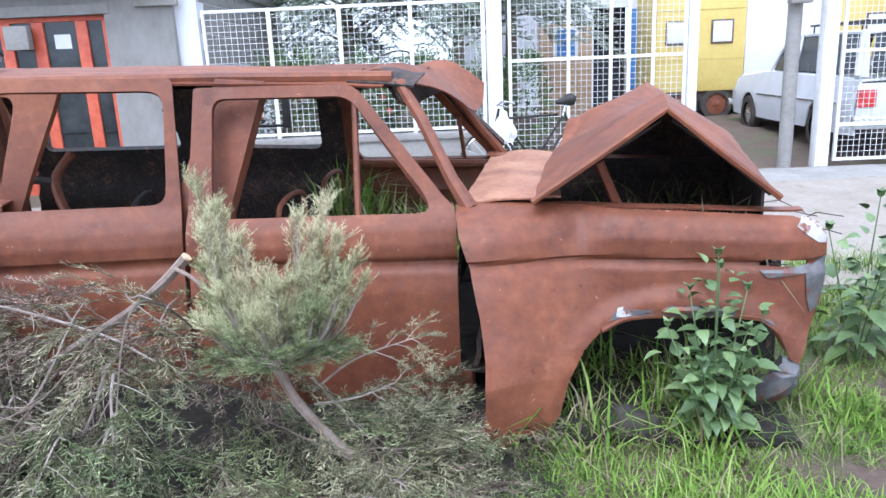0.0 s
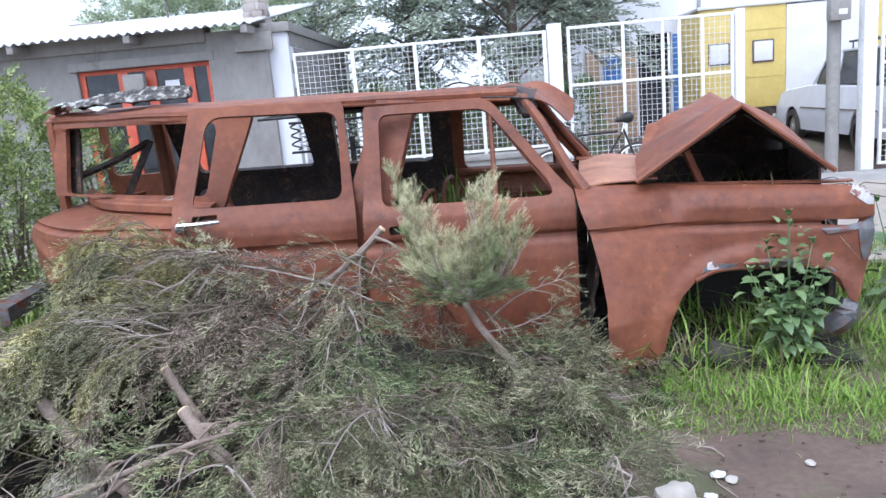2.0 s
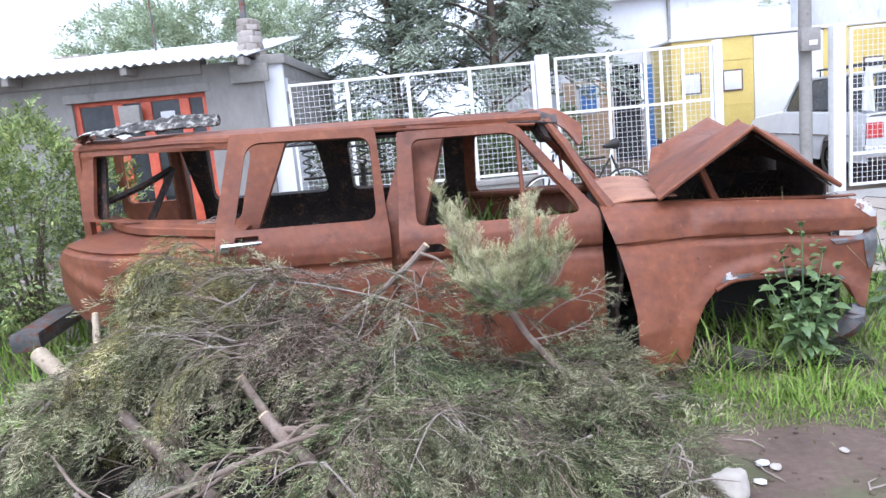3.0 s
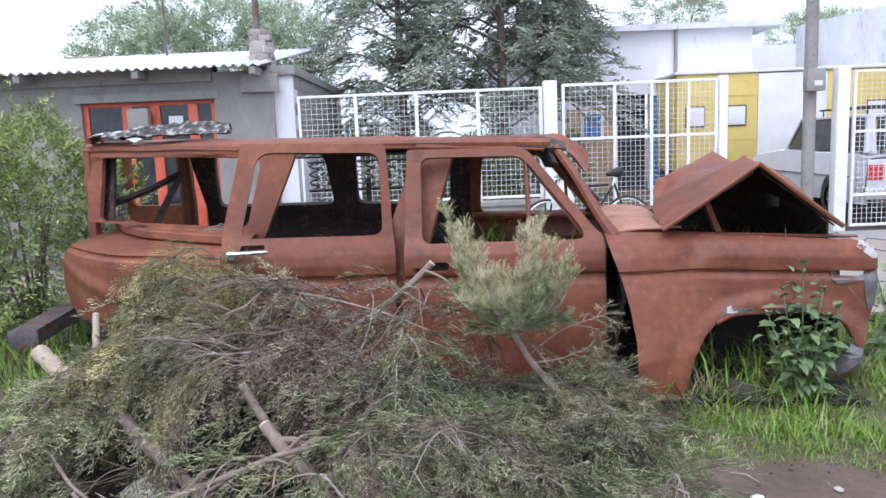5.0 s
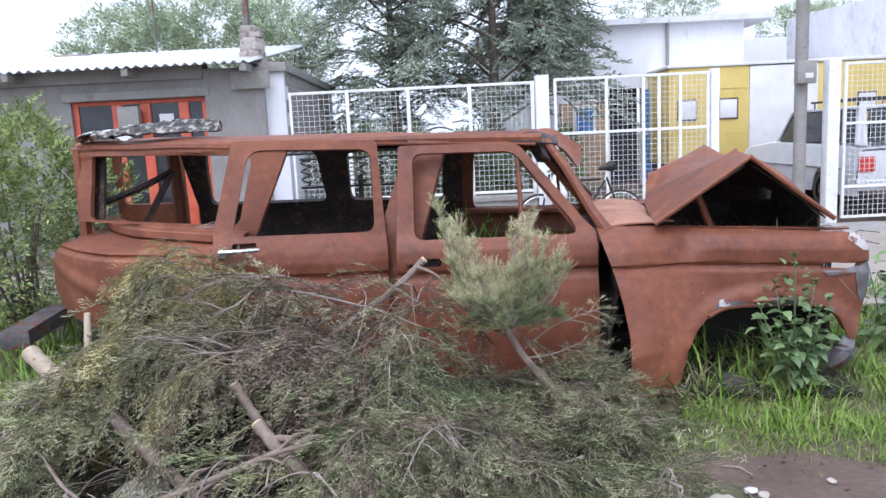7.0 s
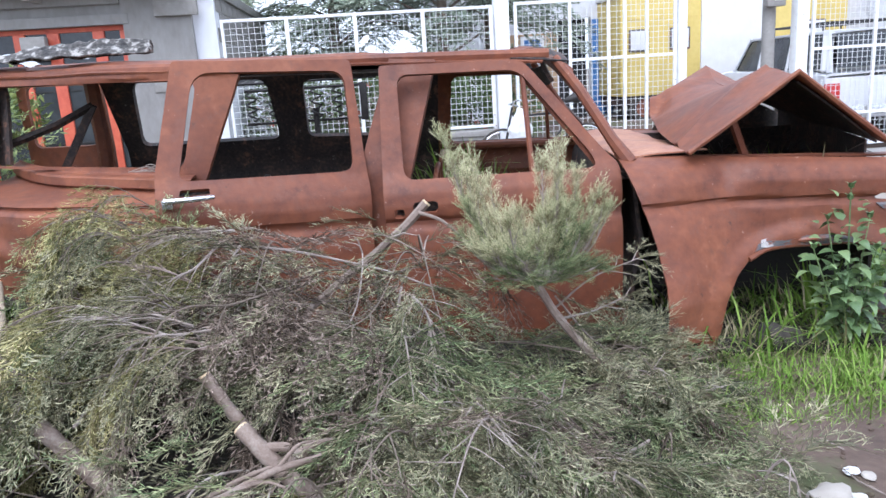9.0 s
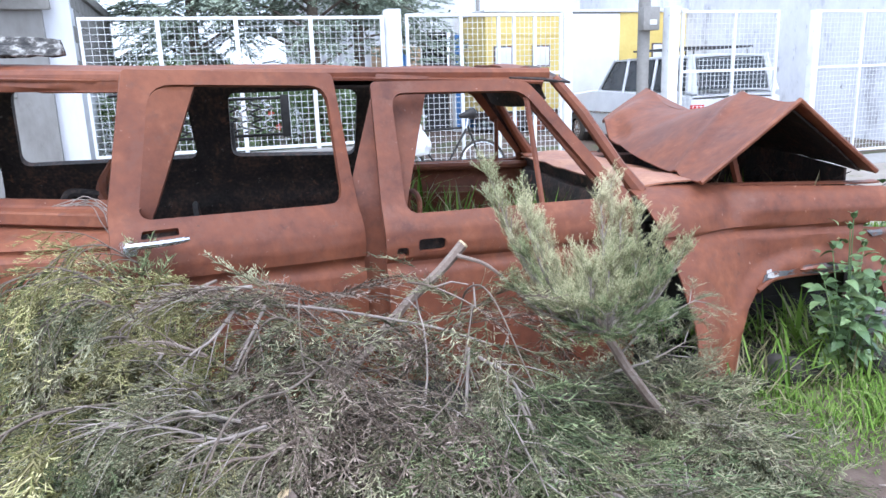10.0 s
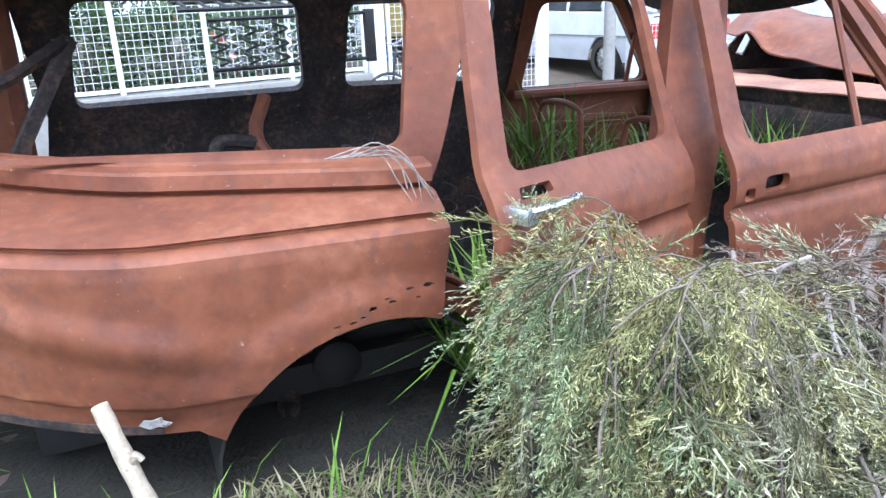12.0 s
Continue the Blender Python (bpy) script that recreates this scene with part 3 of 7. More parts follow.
part("headliner", sheet(lambda a, b: (-3.6 + 3.15 * a, 0.36 + 0.34 * max(0, -2.3 - (-3.6 + 3.15 * a)) + (1.2 - 0.34 * max(0, -2.3 - (-3.6 + 3.15 * a))) * b, 1.43 - 0.09 * a + 0.03 * math.sin(3.14 * b)), 12, 8, 0.01), SOOT_SHADE, car)


def flap_f(a, b):
    v0 = 0.42 + 1.22 * b
    back = Vector((-0.45, v0, 1.405 + 0.04 * math.sin(3.14 * b)))
    front = Vector((interp(b, [(0, -0.29), (0.4, -0.14), (0.78, -0.03), (0.9, 0.0), (1, 0.0)]), v0, interp(b, [(0, 1.375), (0.4, 1.29), (0.78, 1.15), (0.9, 1.18), (1, 1.30)])))
    p = back.lerp(front, a)
    p.z += 0.09 * math.sin(3.14 * a) * (0.35 + 0.65 * b) + 0.012 * noise.noise(p * 6)
    return p


part("roof_flap", sheet(flap_f, 18, 26, 0.008), RUST, car, "bent front edge of the roof")


def fold_f(a, b):
    u = -0.50 + 0.30 * a
    v = 0.30 + 0.34 * b
    z = 1.375 + 0.05 * math.sin(3.14 * b) * math.sin(3.14 * a) - 0.03 * a * (1 - b) + 0.02 * b
    return (u, v, z)


part("torn_edge", sheet(fold_f, 10, 10, 0.01), SOOT_SHADE, car)
part("header_rail", sheet(lambda a, b: (-0.35 + 0.05 * a + 0.04 * math.sin(b * 7), 0.42 + 1.15 * b, 1.36 - 0.10 * a - 0.05 * math.sin(3.14 * b)), 5, 22, 0.02), SOOT_SHADE, car)

# far side, seen from within
far_windows = [rounded([(-3.18, 0.93, 0.06), (-2.13, 0.93, 0.06), (-2.16, 1.36, 0.07), (-3.12, 1.39, 0.07)]),
               rounded([(-1.92, 0.93, 0.06), (-1.13, 0.90, 0.06), (-1.10, 1.33, 0.07), (-1.90, 1.34, 0.07)]),
               rounded([(-0.90, 0.80, 0.06), (0.03, 0.79, 0.06), (0.0, 0.86, 0.03), (-0.36, 1.30, 0.06), (-0.86, 1.31, 0.06)])]
far_outer = rounded([(-3.45, 0.2, 0.05), (-2.95, 0.18, 0), (-2.8, 0.42, 0.1), (-2.4, 0.5, 0.2), (-2.0, 0.3, 0.1), (-1.95, -0.05, 0), (0.05, -0.07, 0), (0.07, 0.84, 0), (0.1, 0.9, 0), (-0.33, 1.37, 0.05), (-2.0, 1.42, 0), (-3.35, 1.46, 0.04), (-3.3, 0.9, 0)])
part("far_side", panel(far_outer, far_windows, far_v, 0.05, 0.09, 0.06), SOOT_SHADE, car, "burnt inner face of the other side, blackened further for the cabin shade")
fs = [far_v(u, 0.86) for u in (-0.9, 0.0)]
part("far_door_lining", panel(rounded([(-1.0, 0.30, 0.03), (0.06, 0.30, 0.03), (0.07, 0.80, 0.03), (-0.35, 1.345, 0.05), (-0.93, 1.355, 0.05)]), [rounded([(-0.88, 0.82, 0.06), (0.0, 0.81, 0.06), (-0.02, 0.86, 0.03), (-0.37, 1.285, 0.06), (-0.84, 1.295, 0.06)])], lambda u, z: far_v(u, z) - 0.03, 0.012, 0.1, 0.06), RUST, car, "rusty inner face of the other front door")
part("far_sill_rail", tube([(-0.95, fs[0] - 0.05, 0.80), (0.05, fs[1] - 0.05, 0.78)], 0.028, 8), RUST, car)
part("pillar", tube([(0.10, 1.86, 0.82), (-0.05, 1.78, 1.02), (-0.28, 1.64, 1.36)], [0.038, 0.028, 0.026], 8), RUST, car)
part("vent_post", tube([(-0.16, 1.84, 0.82), (-0.18, 1.74, 1.1)], 0.014, 6), RUST, car)
part("floor", sheet(lambda a, b: (-3.4 + 3.5 * a, 0.08 + 0.32 * smooth01((0.46 - a) / 0.06) * (1 - b) + 1.8 * b, 0.10 + 0.24 * smooth01((0.46 - a) / 0.08) + 0.02 * noise.noise(Vector((a * 12, b * 7, 0)))), 40, 20, 0.02), UNDER_SHADE, car)
part("firewall", sheet(lambda a, b: (0.06 + 0.06 * math.sin(3.14 * a) + 0.02 * noise.noise(Vector((a * 7, b * 7, 0))), 0.1 + 1.75 * b, 0.08 + 0.76 * a), 10, 16, 0.02), SOOT_SHADE, car)
part("dashboard", sheet(lambda a, b: (0.10 - 0.13 * a, 0.14 + 1.68 * b, 0.77 - 0.02 * a - 0.30 * smooth01((a - 0.6) / 0.4) + 0.015 * noise.noise(Vector((a * 4, b * 14, 0)))), 12, 22, 0.015), SOOT_SHADE, car)
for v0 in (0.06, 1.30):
    part("wheel_arch", sheet(lambda a, b: (-2.42 + 0.48 * math.cos(3.1416 * a), v0 + 0.5 * b, 0.0 + 0.48 * math.sin(3.1416 * a)), 16, 4, 0.01), UNDER_SHADE, car)
part("axle", tube([(-2.42, 0.5, 0.10), (-2.42, 1.85, 0.10)], 0.045, 10), UNDER_SHADE, car)
part("hub", tube([(-2.42, 0.52, 0.10), (-2.42, 0.46, 0.10), (-2.42, 0.43, 0.10)], [0.09, 0.09, 0.05], 14), UNDER_SHADE, car)
part("exhaust_pipe", tube([(-2.62, 0.42, -0.01), (-2.5, 0.9, 0.03)], 0.04, 12, cap=False), SOOT_SHADE, car)
part("chassis_rail", box(-3.4, 1.3, 0.48, 0.56, 0.0, 0.12, 0.01), UNDER_SHADE, car)
part("chassis_rail", box(-3.4, 1.3, 1.40, 1.48, 0.0, 0.12, 0.01), UNDER_SHADE, car)
for v0 in (0.62, 1.36):
    s = spline([(-0.95, v0 - 0.2, 0.25), (-0.93, v0 - 0.2, 0.7), (-0.92, v0 - 0.13, 0.80), (-0.92, v0 + 0.13, 0.80), (-0.93, v0 + 0.2, 0.7), (-0.95, v0 + 0.2, 0.25)], 6)
    part("seat_hoop", tube(s, 0.014, 8), RUST, car)
part("seat_frame", tube(spline([(-2.3, 0.8, 0.25), (-2.36, 0.85, 0.60), (-2.52, 1.0, 0.84), (-2.46, 1.1, 1.0)], 6), [0.028] * 19, 8), RUST, car)
part("seat_frame", tube(spline([(-1.9, 0.7, 0.2), (-2.0, 0.75, 0.55), (-2.1, 1.3, 0.72), (-2.05, 1.4, 0.3)], 6), 0.016, 8), SOOT_SHADE, car)
part("seat_frame", tube(spline([(-1.75, 0.5, 0.2), (-1.5, 0.6, 0.62), (-1.2, 0.9, 0.5), (-0.9, 1.2, 0.3)], 6), 0.016, 8), SOOT_SHADE, car)
part("seat_frame", tube(spline([(-2.52, 1.0, 0.84), (-2.66, 0.98, 0.86), (-2.70, 0.96, 0.80)], 5), 0.026, 8), SOOT_SHADE, car)
for k in range(5):
    part("seat_spring", tube([(-2.0 + 0.13 * k + 0.035 * math.cos(i * 0.9), 1.25 + 0.035 * math.sin(i * 0.9), 0.22 + 0.012 * i) for i in range(26)], 0.005, 4), SOOT_SHADE, car)
# twisted frame leaning in the rear window
part("bent_frame", tube([(-3.52, 1.05, 0.62), (-3.33, 1.06, 0.9), (-3.11, 1.08, 1.26)], 0.032, 4), SOOT_SHADE, car)
part("bent_frame", tube([(-3.52, 0.8, 1.06), (-3.3, 0.95, 1.15), (-3.11, 1.08, 1.26)], 0.024, 4), SOOT_SHADE, car)
# tail
part("tail_pillar", tube([(-3.70, 0.80, 0.3), (-3.66, 0.76, 0.95), (-3.66, 0.78, 1.45)], 0.045, 6), RUST, car)
part("tail_pillar", tube([(-3.42, 1.72, 0.3), (-3.40, 1.70, 0.95), (-3.38, 1.62, 1.45)], 0.05, 6), RUST, car)
part("cargo_door", panel(rounded([(-4.08, 0.45, 0.04), (-3.42, 0.45, 0.04), (-3.40, 1.45, 0.06), (-4.04, 1.46, 0.06)]), [rounded([(-4.0, 0.96, 0.06), (-3.50, 0.96, 0.06), (-3.50, 1.40, 0.06), (-3.97, 1.41, 0.06)])], lambda u, z: 1.86 - 0.12 * max(0, z - 0.9) + dent(u, z), 0.035, 0.1, 0.05), RUST, car, "rusty rear cargo door with an empty window, swung open")
bb = bmesh.new()
add_box(bb, -0.09, 0.09, 0, 1.75, 0.09, 0.105, 0.005)
add_box(bb, -0.09, -0.075, 0, 1.75, 0.0, 0.09, 0.005)
add_box(bb, 0.075, 0.09, 0, 1.75, 0.0, 0.09, 0.005)
add_box(bb, -0.1, 0.1, -0.015, -0.001, -0.02, 0.11, 0.005)
part("bumper", bb, GREY_STEEL, car, "bent grey steel rear bumper channel", pose(-3.82, 0.10, 0.17, 3, 0, 10))
part("bumper_inner", box(-0.07, 0.07, 0.01, 1.7, 0.02, 0.085), SOOT_SHADE, car, "", pose(-3.82, 0.10, 0.17, 3, 0, 10))
# Closing sheet added behind the arch, black in place of shade.
part("wheel_well", sheet(lambda a, b: (-3.15 + 1.3 * a, 0.62 + 0.03 * math.sin(5 * a), GZ + 0.62 * b), 8, 5, 0.01), UNDER_SHADE, car)
part("tail_panel", sheet(lambda a, b: (-3.70 - 0.12 * math.sin(3.14 * b), 0.72 + 1.1 * a, 0.32 + 0.5 * b), 8, 8, 0.012), RUST, car)

# front wing, peeled outwards along its rear edge
FSIDE = [(-0.25, 0.02), (0.0, 0.0), (0.3, -0.008), (0.5, -0.01), (0.57, -0.008), (0.615, -0.004), (0.632, 0.018), (0.650, 0.024), (0.662, 0.0), (0.74, -0.004), (0.79, 0.018), (0.825, 0.05), (0.85, 0.10), (0.862, 0.15)]


PEEL = [(0.0, 0.37), (0.2, 0.375), (0.3, 0.33), (0.4, 0.27), (0.5, 0.23), (0.6, 0.175), (0.7, 0.14), (0.8, 0.09), (0.86, 0.03)]


def wing_v(u, z):
    v = interp(z + 0.03 * u, FSIDE) + dent(u, z + 11, 1.2)
    reach = 0.50 + 0.24 * smooth01((0.80 - z) / 0.5)
    v -= interp(z, PEEL) * smooth01((reach - u) / (reach - 0.06))
    w = math.hypot((u - 0.93) / 0.50, (z - 0.02) / 0.42)
    v -= 0.035 * smooth01((1.22 - w) / 0.16)
    v += 0.05 * smooth01(1 - math.hypot((u - 0.52) / 0.12, (z - 0.78) / 0.14))
    if u > 1.3:
        v += 2.2 * (u - 1.3) ** 2
    return v


wing = [(0.0, 0.86), (0.03, 0.76), (0.08, 0.62), (0.12, 0.46), (0.145, 0.30), (0.145, 0.12), (0.12, -0.01), (0.11, -0.055), (0.17, -0.045), (0.22, -0.065), (0.28, -0.03), (0.33, -0.045), (0.39, -0.05), (0.43, 0.03), (0.47, 0.17), (0.53, 0.28), (0.60, 0.345), (0.72, 0.385), (0.9, 0.395), (1.1, 0.40), (1.23, 0.385), (1.30, 0.33), (1.35, 0.22), (1.39, 0.19), (1.43, 0.28), (1.475, 0.45), (1.50, 0.60), (1.49, 0.70), (1.44, 0.76), (1.35, 0.79), (0.9, 0.815), (0.46, 0.835), (0.42, 0.845), (0.2, 0.855)]
wing_slot = [(1.22, 0.60), (1.41, 0.585), (1.42, 0.615), (1.24, 0.63)]
part("front_wing", panel(wing, [wing_slot, [(0.24, 0.0), (0.262, 0.012), (0.29, 0.008), (0.325, 0.004), (0.31, -0.012), (0.275, -0.005)], [(0.165, 0.018), (0.18, 0.03), (0.2, 0.016), (0.185, 0.008)], [(0.21, -0.02), (0.225, -0.012), (0.235, -0.022)]], wing_v, 0.008, 0.05, 0.013), RUST, car, "rusty front wing torn loose along its rear edge")
part("wing_top", sheet(lambda a, b: (0.0 + 1.42 * a, wing_v(0.0 + 1.42 * a, 0.9) - 0.015 + 0.13 * b, 0.855 - 0.06 * a + 0.012 * math.sin(3.14 * b) - 0.02 * b), 30, 4, 0.008), RUST, car)
part("arch_lip", tube(spline([(0.60, -0.075, 0.35), (0.72, -0.04, 0.395), (0.95, -0.035, 0.405), (1.14, -0.035, 0.405), (1.26, -0.03, 0.375), (1.34, -0.01, 0.26)], 5), 0.014, 8), RUST, car)
part("bare_metal_band", panel([(0.63, 0.385), (0.68, 0.398), (0.74, 0.392), (0.83, 0.404), (0.95, 0.402), (1.06, 0.408), (1.12, 0.402), (1.13, 0.425), (1.04, 0.442), (0.96, 0.436), (0.86, 0.440), (0.78, 0.428), (0.70, 0.432), (0.65, 0.418)], [[(0.76, 0.410), (0.80, 0.414), (0.79, 0.420)]], lambda u, z: wing_v(u, z) - 0.007, 0.004, 0.06, 0.03), GREY_STEEL, car, "scraped grey bare-metal band over the arch")
part("paint_flake", panel([(0.66, 0.405), (0.69, 0.40), (0.72, 0.408), (0.715, 0.424), (0.68, 0.428), (0.662, 0.42)], [], lambda u, z: wing_v(u, z) - 0.013, 0.003, 0.06, 0.03), PRIMER, car, "flake of white paint")
part("arch_trim", tube(spline([(0.84, -0.045, 0.425), (0.95, -0.05, 0.432), (1.08, -0.048, 0.428)], 5), [0.006, 0.016, 0.02, 0.018, 0.02, 0.019, 0.02, 0.017, 0.018, 0.012, 0.005], 8), GREY_STEEL, car, "dented grey wheel-arch trim")
part("arch_trim", tube(spline([(1.22, -0.035, 0.40), (1.30, -0.02, 0.34), (1.345, 0.0, 0.25)], 5), [0.006, 0.014, 0.018, 0.018, 0.018, 0.018, 0.018, 0.016, 0.014, 0.01, 0.005], 8), GREY_STEEL, car)
part("nose_patch", panel([(1.39, 0.79), (1.36, 0.755), (1.40, 0.72), (1.45, 0.685), (1.485, 0.68), (1.49, 0.72), (1.45, 0.765)], [], lambda u, z: wing_v(u, z) - 0.004, 0.004, 0.03, 0.02), PRIMER, car, "patch of flaking white paint")
part("lamp_surround", panel([(1.40, 0.575), (1.49, 0.62), (1.495, 0.55), (1.47, 0.42), (1.43, 0.40), (1.41, 0.47)], [], lambda u, z: wing_v(u, z) - 0.006, 0.004, 0.03, 0.03), GREY_STEEL, car, "dented bare grey lamp surround")
part("trim_clip", panel([(1.22, 0.585), (1.25, 0.555), (1.40, 0.57), (1.44, 0.585), (1.42, 0.6), (1.30, 0.585)], [], lambda u, z: wing_v(u, z) - 0.010, 0.004, 0.03, 0.02), GREY_STEEL, car)
part("paint_flake", panel([(0.66, 0.40), (0.72, 0.395), (0.735, 0.42), (0.70, 0.445), (0.665, 0.435)], [], lambda u, z: wing_v(u, z) - 0.006, 0.003, 0.03, 0.02), PRIMER, car)
part("inner_wing", sheet(lambda a, b: (0.45 + 0.95 * a, 0.10 + 0.45 * b, 0.45 + 0.1 * math.sin(3.14 * a) - 0.05 * b), 10, 6, 0.01), UNDER_SHADE, car)
part("inner_wing", sheet(lambda a, b: (0.25 + 1.2 * a, 0.50, -0.02 + 0.62 * b), 8, 6, 0.012), UNDER_SHADE, car)
part("far_wing", panel([(0.0, 0.84), (0.08, 0.0), (0.4, 0.0), (0.5, 0.3), (0.9, 0.42), (1.25, 0.38), (1.38, 0.2), (1.48, 0.5), (1.45, 0.76), (0.45, 0.83)], [], lambda u, z: 1.95 - interp(z, FSIDE) * 1.0, 0.02, 0.1, 0.06), RUST, car)
part("far_wing_top", sheet(lambda a, b: (0.0 + 1.42 * a, 1.70 + 0.2 * b, 0.85 - 0.07 * a + 0.01 * math.sin(3.14 * b)), 14, 4, 0.008), RUST, car)
part("far_inner_wing", sheet(lambda a, b: (0.2 + 1.26 * a, 1.52 + 0.02 * math.sin(8 * a), 0.0 + 0.84 * b), 8, 6, 0.012), SOOT_SHADE, car)
# Added dark panel: stands for the shade under the raised bonnet.
part("bonnet_shade_panel", panel([(0.45, 0.6), (0.70, 0.98), (0.95, 1.17), (1.51, 0.90), (1.55, 0.6)], [[(0.75, 0.92), (0.82, 0.90), (0.88, 1.0), (0.84, 1.05)]], lambda u, z: 1.89 + 0.01 * math.sin(9 * u), 0.012, 0.1, 0.08), SOOT_SHADE, car)
# Sheet added up to the bonnet lip to close the bay in dark.
part("slam_panel", sheet(lambda a, b: (1.29 + 0.21 * b, 0.25 + 1.6 * b, 0.45 + (0.41 + 0.07 * b) * a), 6, 12, 0.012), SOOT_SHADE, car)
part("engine_block", box(0.45, 1.05, 0.75, 1.2, 0.05, 0.5, bevel=0.05), SOOT_SHADE, car)
part("radiator_panel", sheet(lambda a, b: (1.36 + 0.03 * math.sin(6 * b), 0.25 + 1.4 * b, 0.15 + 0.40 * a), 4, 10, 0.02), SOOT_SHADE, car)
part("bumper_bracket", tube(spline([(1.22, 0.05, 0.02), (1.33, 0.0, 0.10), (1.37, 0.02, 0.2)], 4), [0.05, 0.055, 0.06, 0.06, 0.06, 0.058, 0.055, 0.05, 0.04], 8), GREY_STEEL, car, "crumpled grey bracket under the nose")

# cowl and buckled bonnet


def cowl_f(a, b):
    u = 0.02 + 0.42 * a
    v = 0.10 + 1.75 * b
    z = 0.855 + 0.018 * math.sin(3.14 * a) * (1 + 0.4 * math.sin(b * 8)) - 0.02 * b + 0.02 * smooth01((a - 0.5) * 2) * smooth01(1 - b * 4) + 0.01 * noise.noise(Vector((u * 8, v * 5, 1)))
    return (u, v, z)


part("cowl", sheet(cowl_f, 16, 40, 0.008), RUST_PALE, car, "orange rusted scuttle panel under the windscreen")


def lerp(p, q, t):
    return Vector(p) + (Vector(q) - Vector(p)) * t


def bonnet_ridge(b):
    p = lerp((0.852, 0.065, 1.222), (0.988, 1.985, 1.252), b)
    p.z -= 0.115 * smooth01(1 - abs(b - 0.64) / 0.33) + 0.012 * math.sin(b * 17)
    p.x += 0.03 * math.sin(b * 7)
    return p


def bonnet_hem(b):
    return Vector((interp(b, [(0, 0.322), (0.4, 0.37), (0.7, 0.46), (0.85, 0.53), (1, 0.66)]), 0.0 + 1.93 * b, interp(b, [(0, 0.868), (0.35, 0.905), (0.62, 0.955), (0.8, 1.035), (1, 1.06)])))


def bonnet_rear(a, b):
    p = lerp(bonnet_hem(b), bonnet_ridge(b), a)
    p.z += 0.035 * math.sin(3.14 * b) * math.sin(3.14 * a) + 0.008 * noise.noise(p * 5)
    p.z += 0.020 * smooth01(1 - abs(b - 0.14 - 0.16 * a) / 0.035) - 0.05 * smooth01(1 - math.hypot((b - 0.72) / 0.16, (a - 0.12) / 0.22))
    p.z += 0.05 * smooth01(1 - abs(b - 0.80 - 0.06 * a) / 0.10) * (1 - a)
    return p


def bonnet_front(a, b):
    p = lerp(bonnet_ridge(b), lerp((1.30, 0.06, 0.862), (1.50, 1.86, 0.94), b), a)
    p.z += 0.03 * math.sin(3.14 * b) * math.sin(3.14 * a) * (1 + math.sin(b * 9)) + 0.008 * noise.noise(p * 5) * a
    p.z += 0.02 * smooth01(1 - abs(b - 0.2) / 0.04) * math.sin(3.14 * a)
    return p


bonnet = part("bonnet", sheet(bonnet_rear, 26, 60, 0.010), RUST, car, "bonnet buckled up into a ridge")
part("front_half", sheet(bonnet_front, 20, 50, 0.010), RUST, bonnet)
part("bonnet_edge", tube([bonnet_rear(0.0, 0.0), bonnet_rear(0.5, 0.0), bonnet_rear(1.0, 0.0), bonnet_front(0.5, 0.0), bonnet_front(1.0, 0.0)], 0.014, 6), RUST, bonnet)
# Dark skins under both halves, shade of the underside in their colour.
part("brace", sheet(lambda a, b: Vector(bonnet_rear(0.15 + 0.8 * a, 0.05 + 0.9 * b)) - Vector((0, 0, 0.022)), 10, 12, 0.01), SOOT_SHADE, bonnet)
part("brace", sheet(lambda a, b: Vector(bonnet_front(0.05 + 0.9 * a, 0.05 + 0.9 * b)) - Vector((0, 0, 0.022)), 10, 12, 0.01), SOOT_SHADE, bonnet)
part("bonnet_hinge", tube([(0.78, 0.3, 0.62), (0.66, 0.25, 0.86), (0.60, 0.22, 1.0)], 0.022, 6), RUST, car)

# ---- fence, gate and posts ----
def wire_mesh(x0, x1, z0, z1, y, step=0.072, r=0.0028):
    """Woven wire: thin square rods both ways."""
    vs, fs = [], []
    def rod(a, b):
        d = np.array(b) - np.array(a)
        ax = 0 if abs(d[0]) > abs(d[2]) else 2
        o = 2 if ax == 0 else 0
        k = len(vs)
        for p in (a, b):
            for s, t in ((-1, -1), (1, -1), (1, 1), (-1, 1)):
                q = list(p)
                q[o] += s * r
                q[1] += t * r
                vs.append(q)
        for i in range(4):
            j = (i + 1) % 4
            fs.append((k + i, k + j, k + 4 + j))
            fs.append((k + i, k + 4 + j, k + 4 + i))
    n = round((x1 - x0) / step)
    for i in range(1, n):
        x = x0 + (x1 - x0) * i / n
        rod((x, y, z0), (x + 0.003 * math.sin(i * 7), y, z1))
    n = round((z1 - z0) / step)
    for i in range(1, n):
        z = z0 + (z1 - z0) * i / n
        rod((x0, y + 0.004, z), (x1, y + 0.004, z + 0.003 * math.sin(i * 5)))
    return vs, fs


fence_x = [-2.875, -2.06, -1.205, -0.34, 0.54]
FY = 9.17
fence = thing("fence", "white peeling tube-framed fence with square wire mesh on a low wall", "fence")
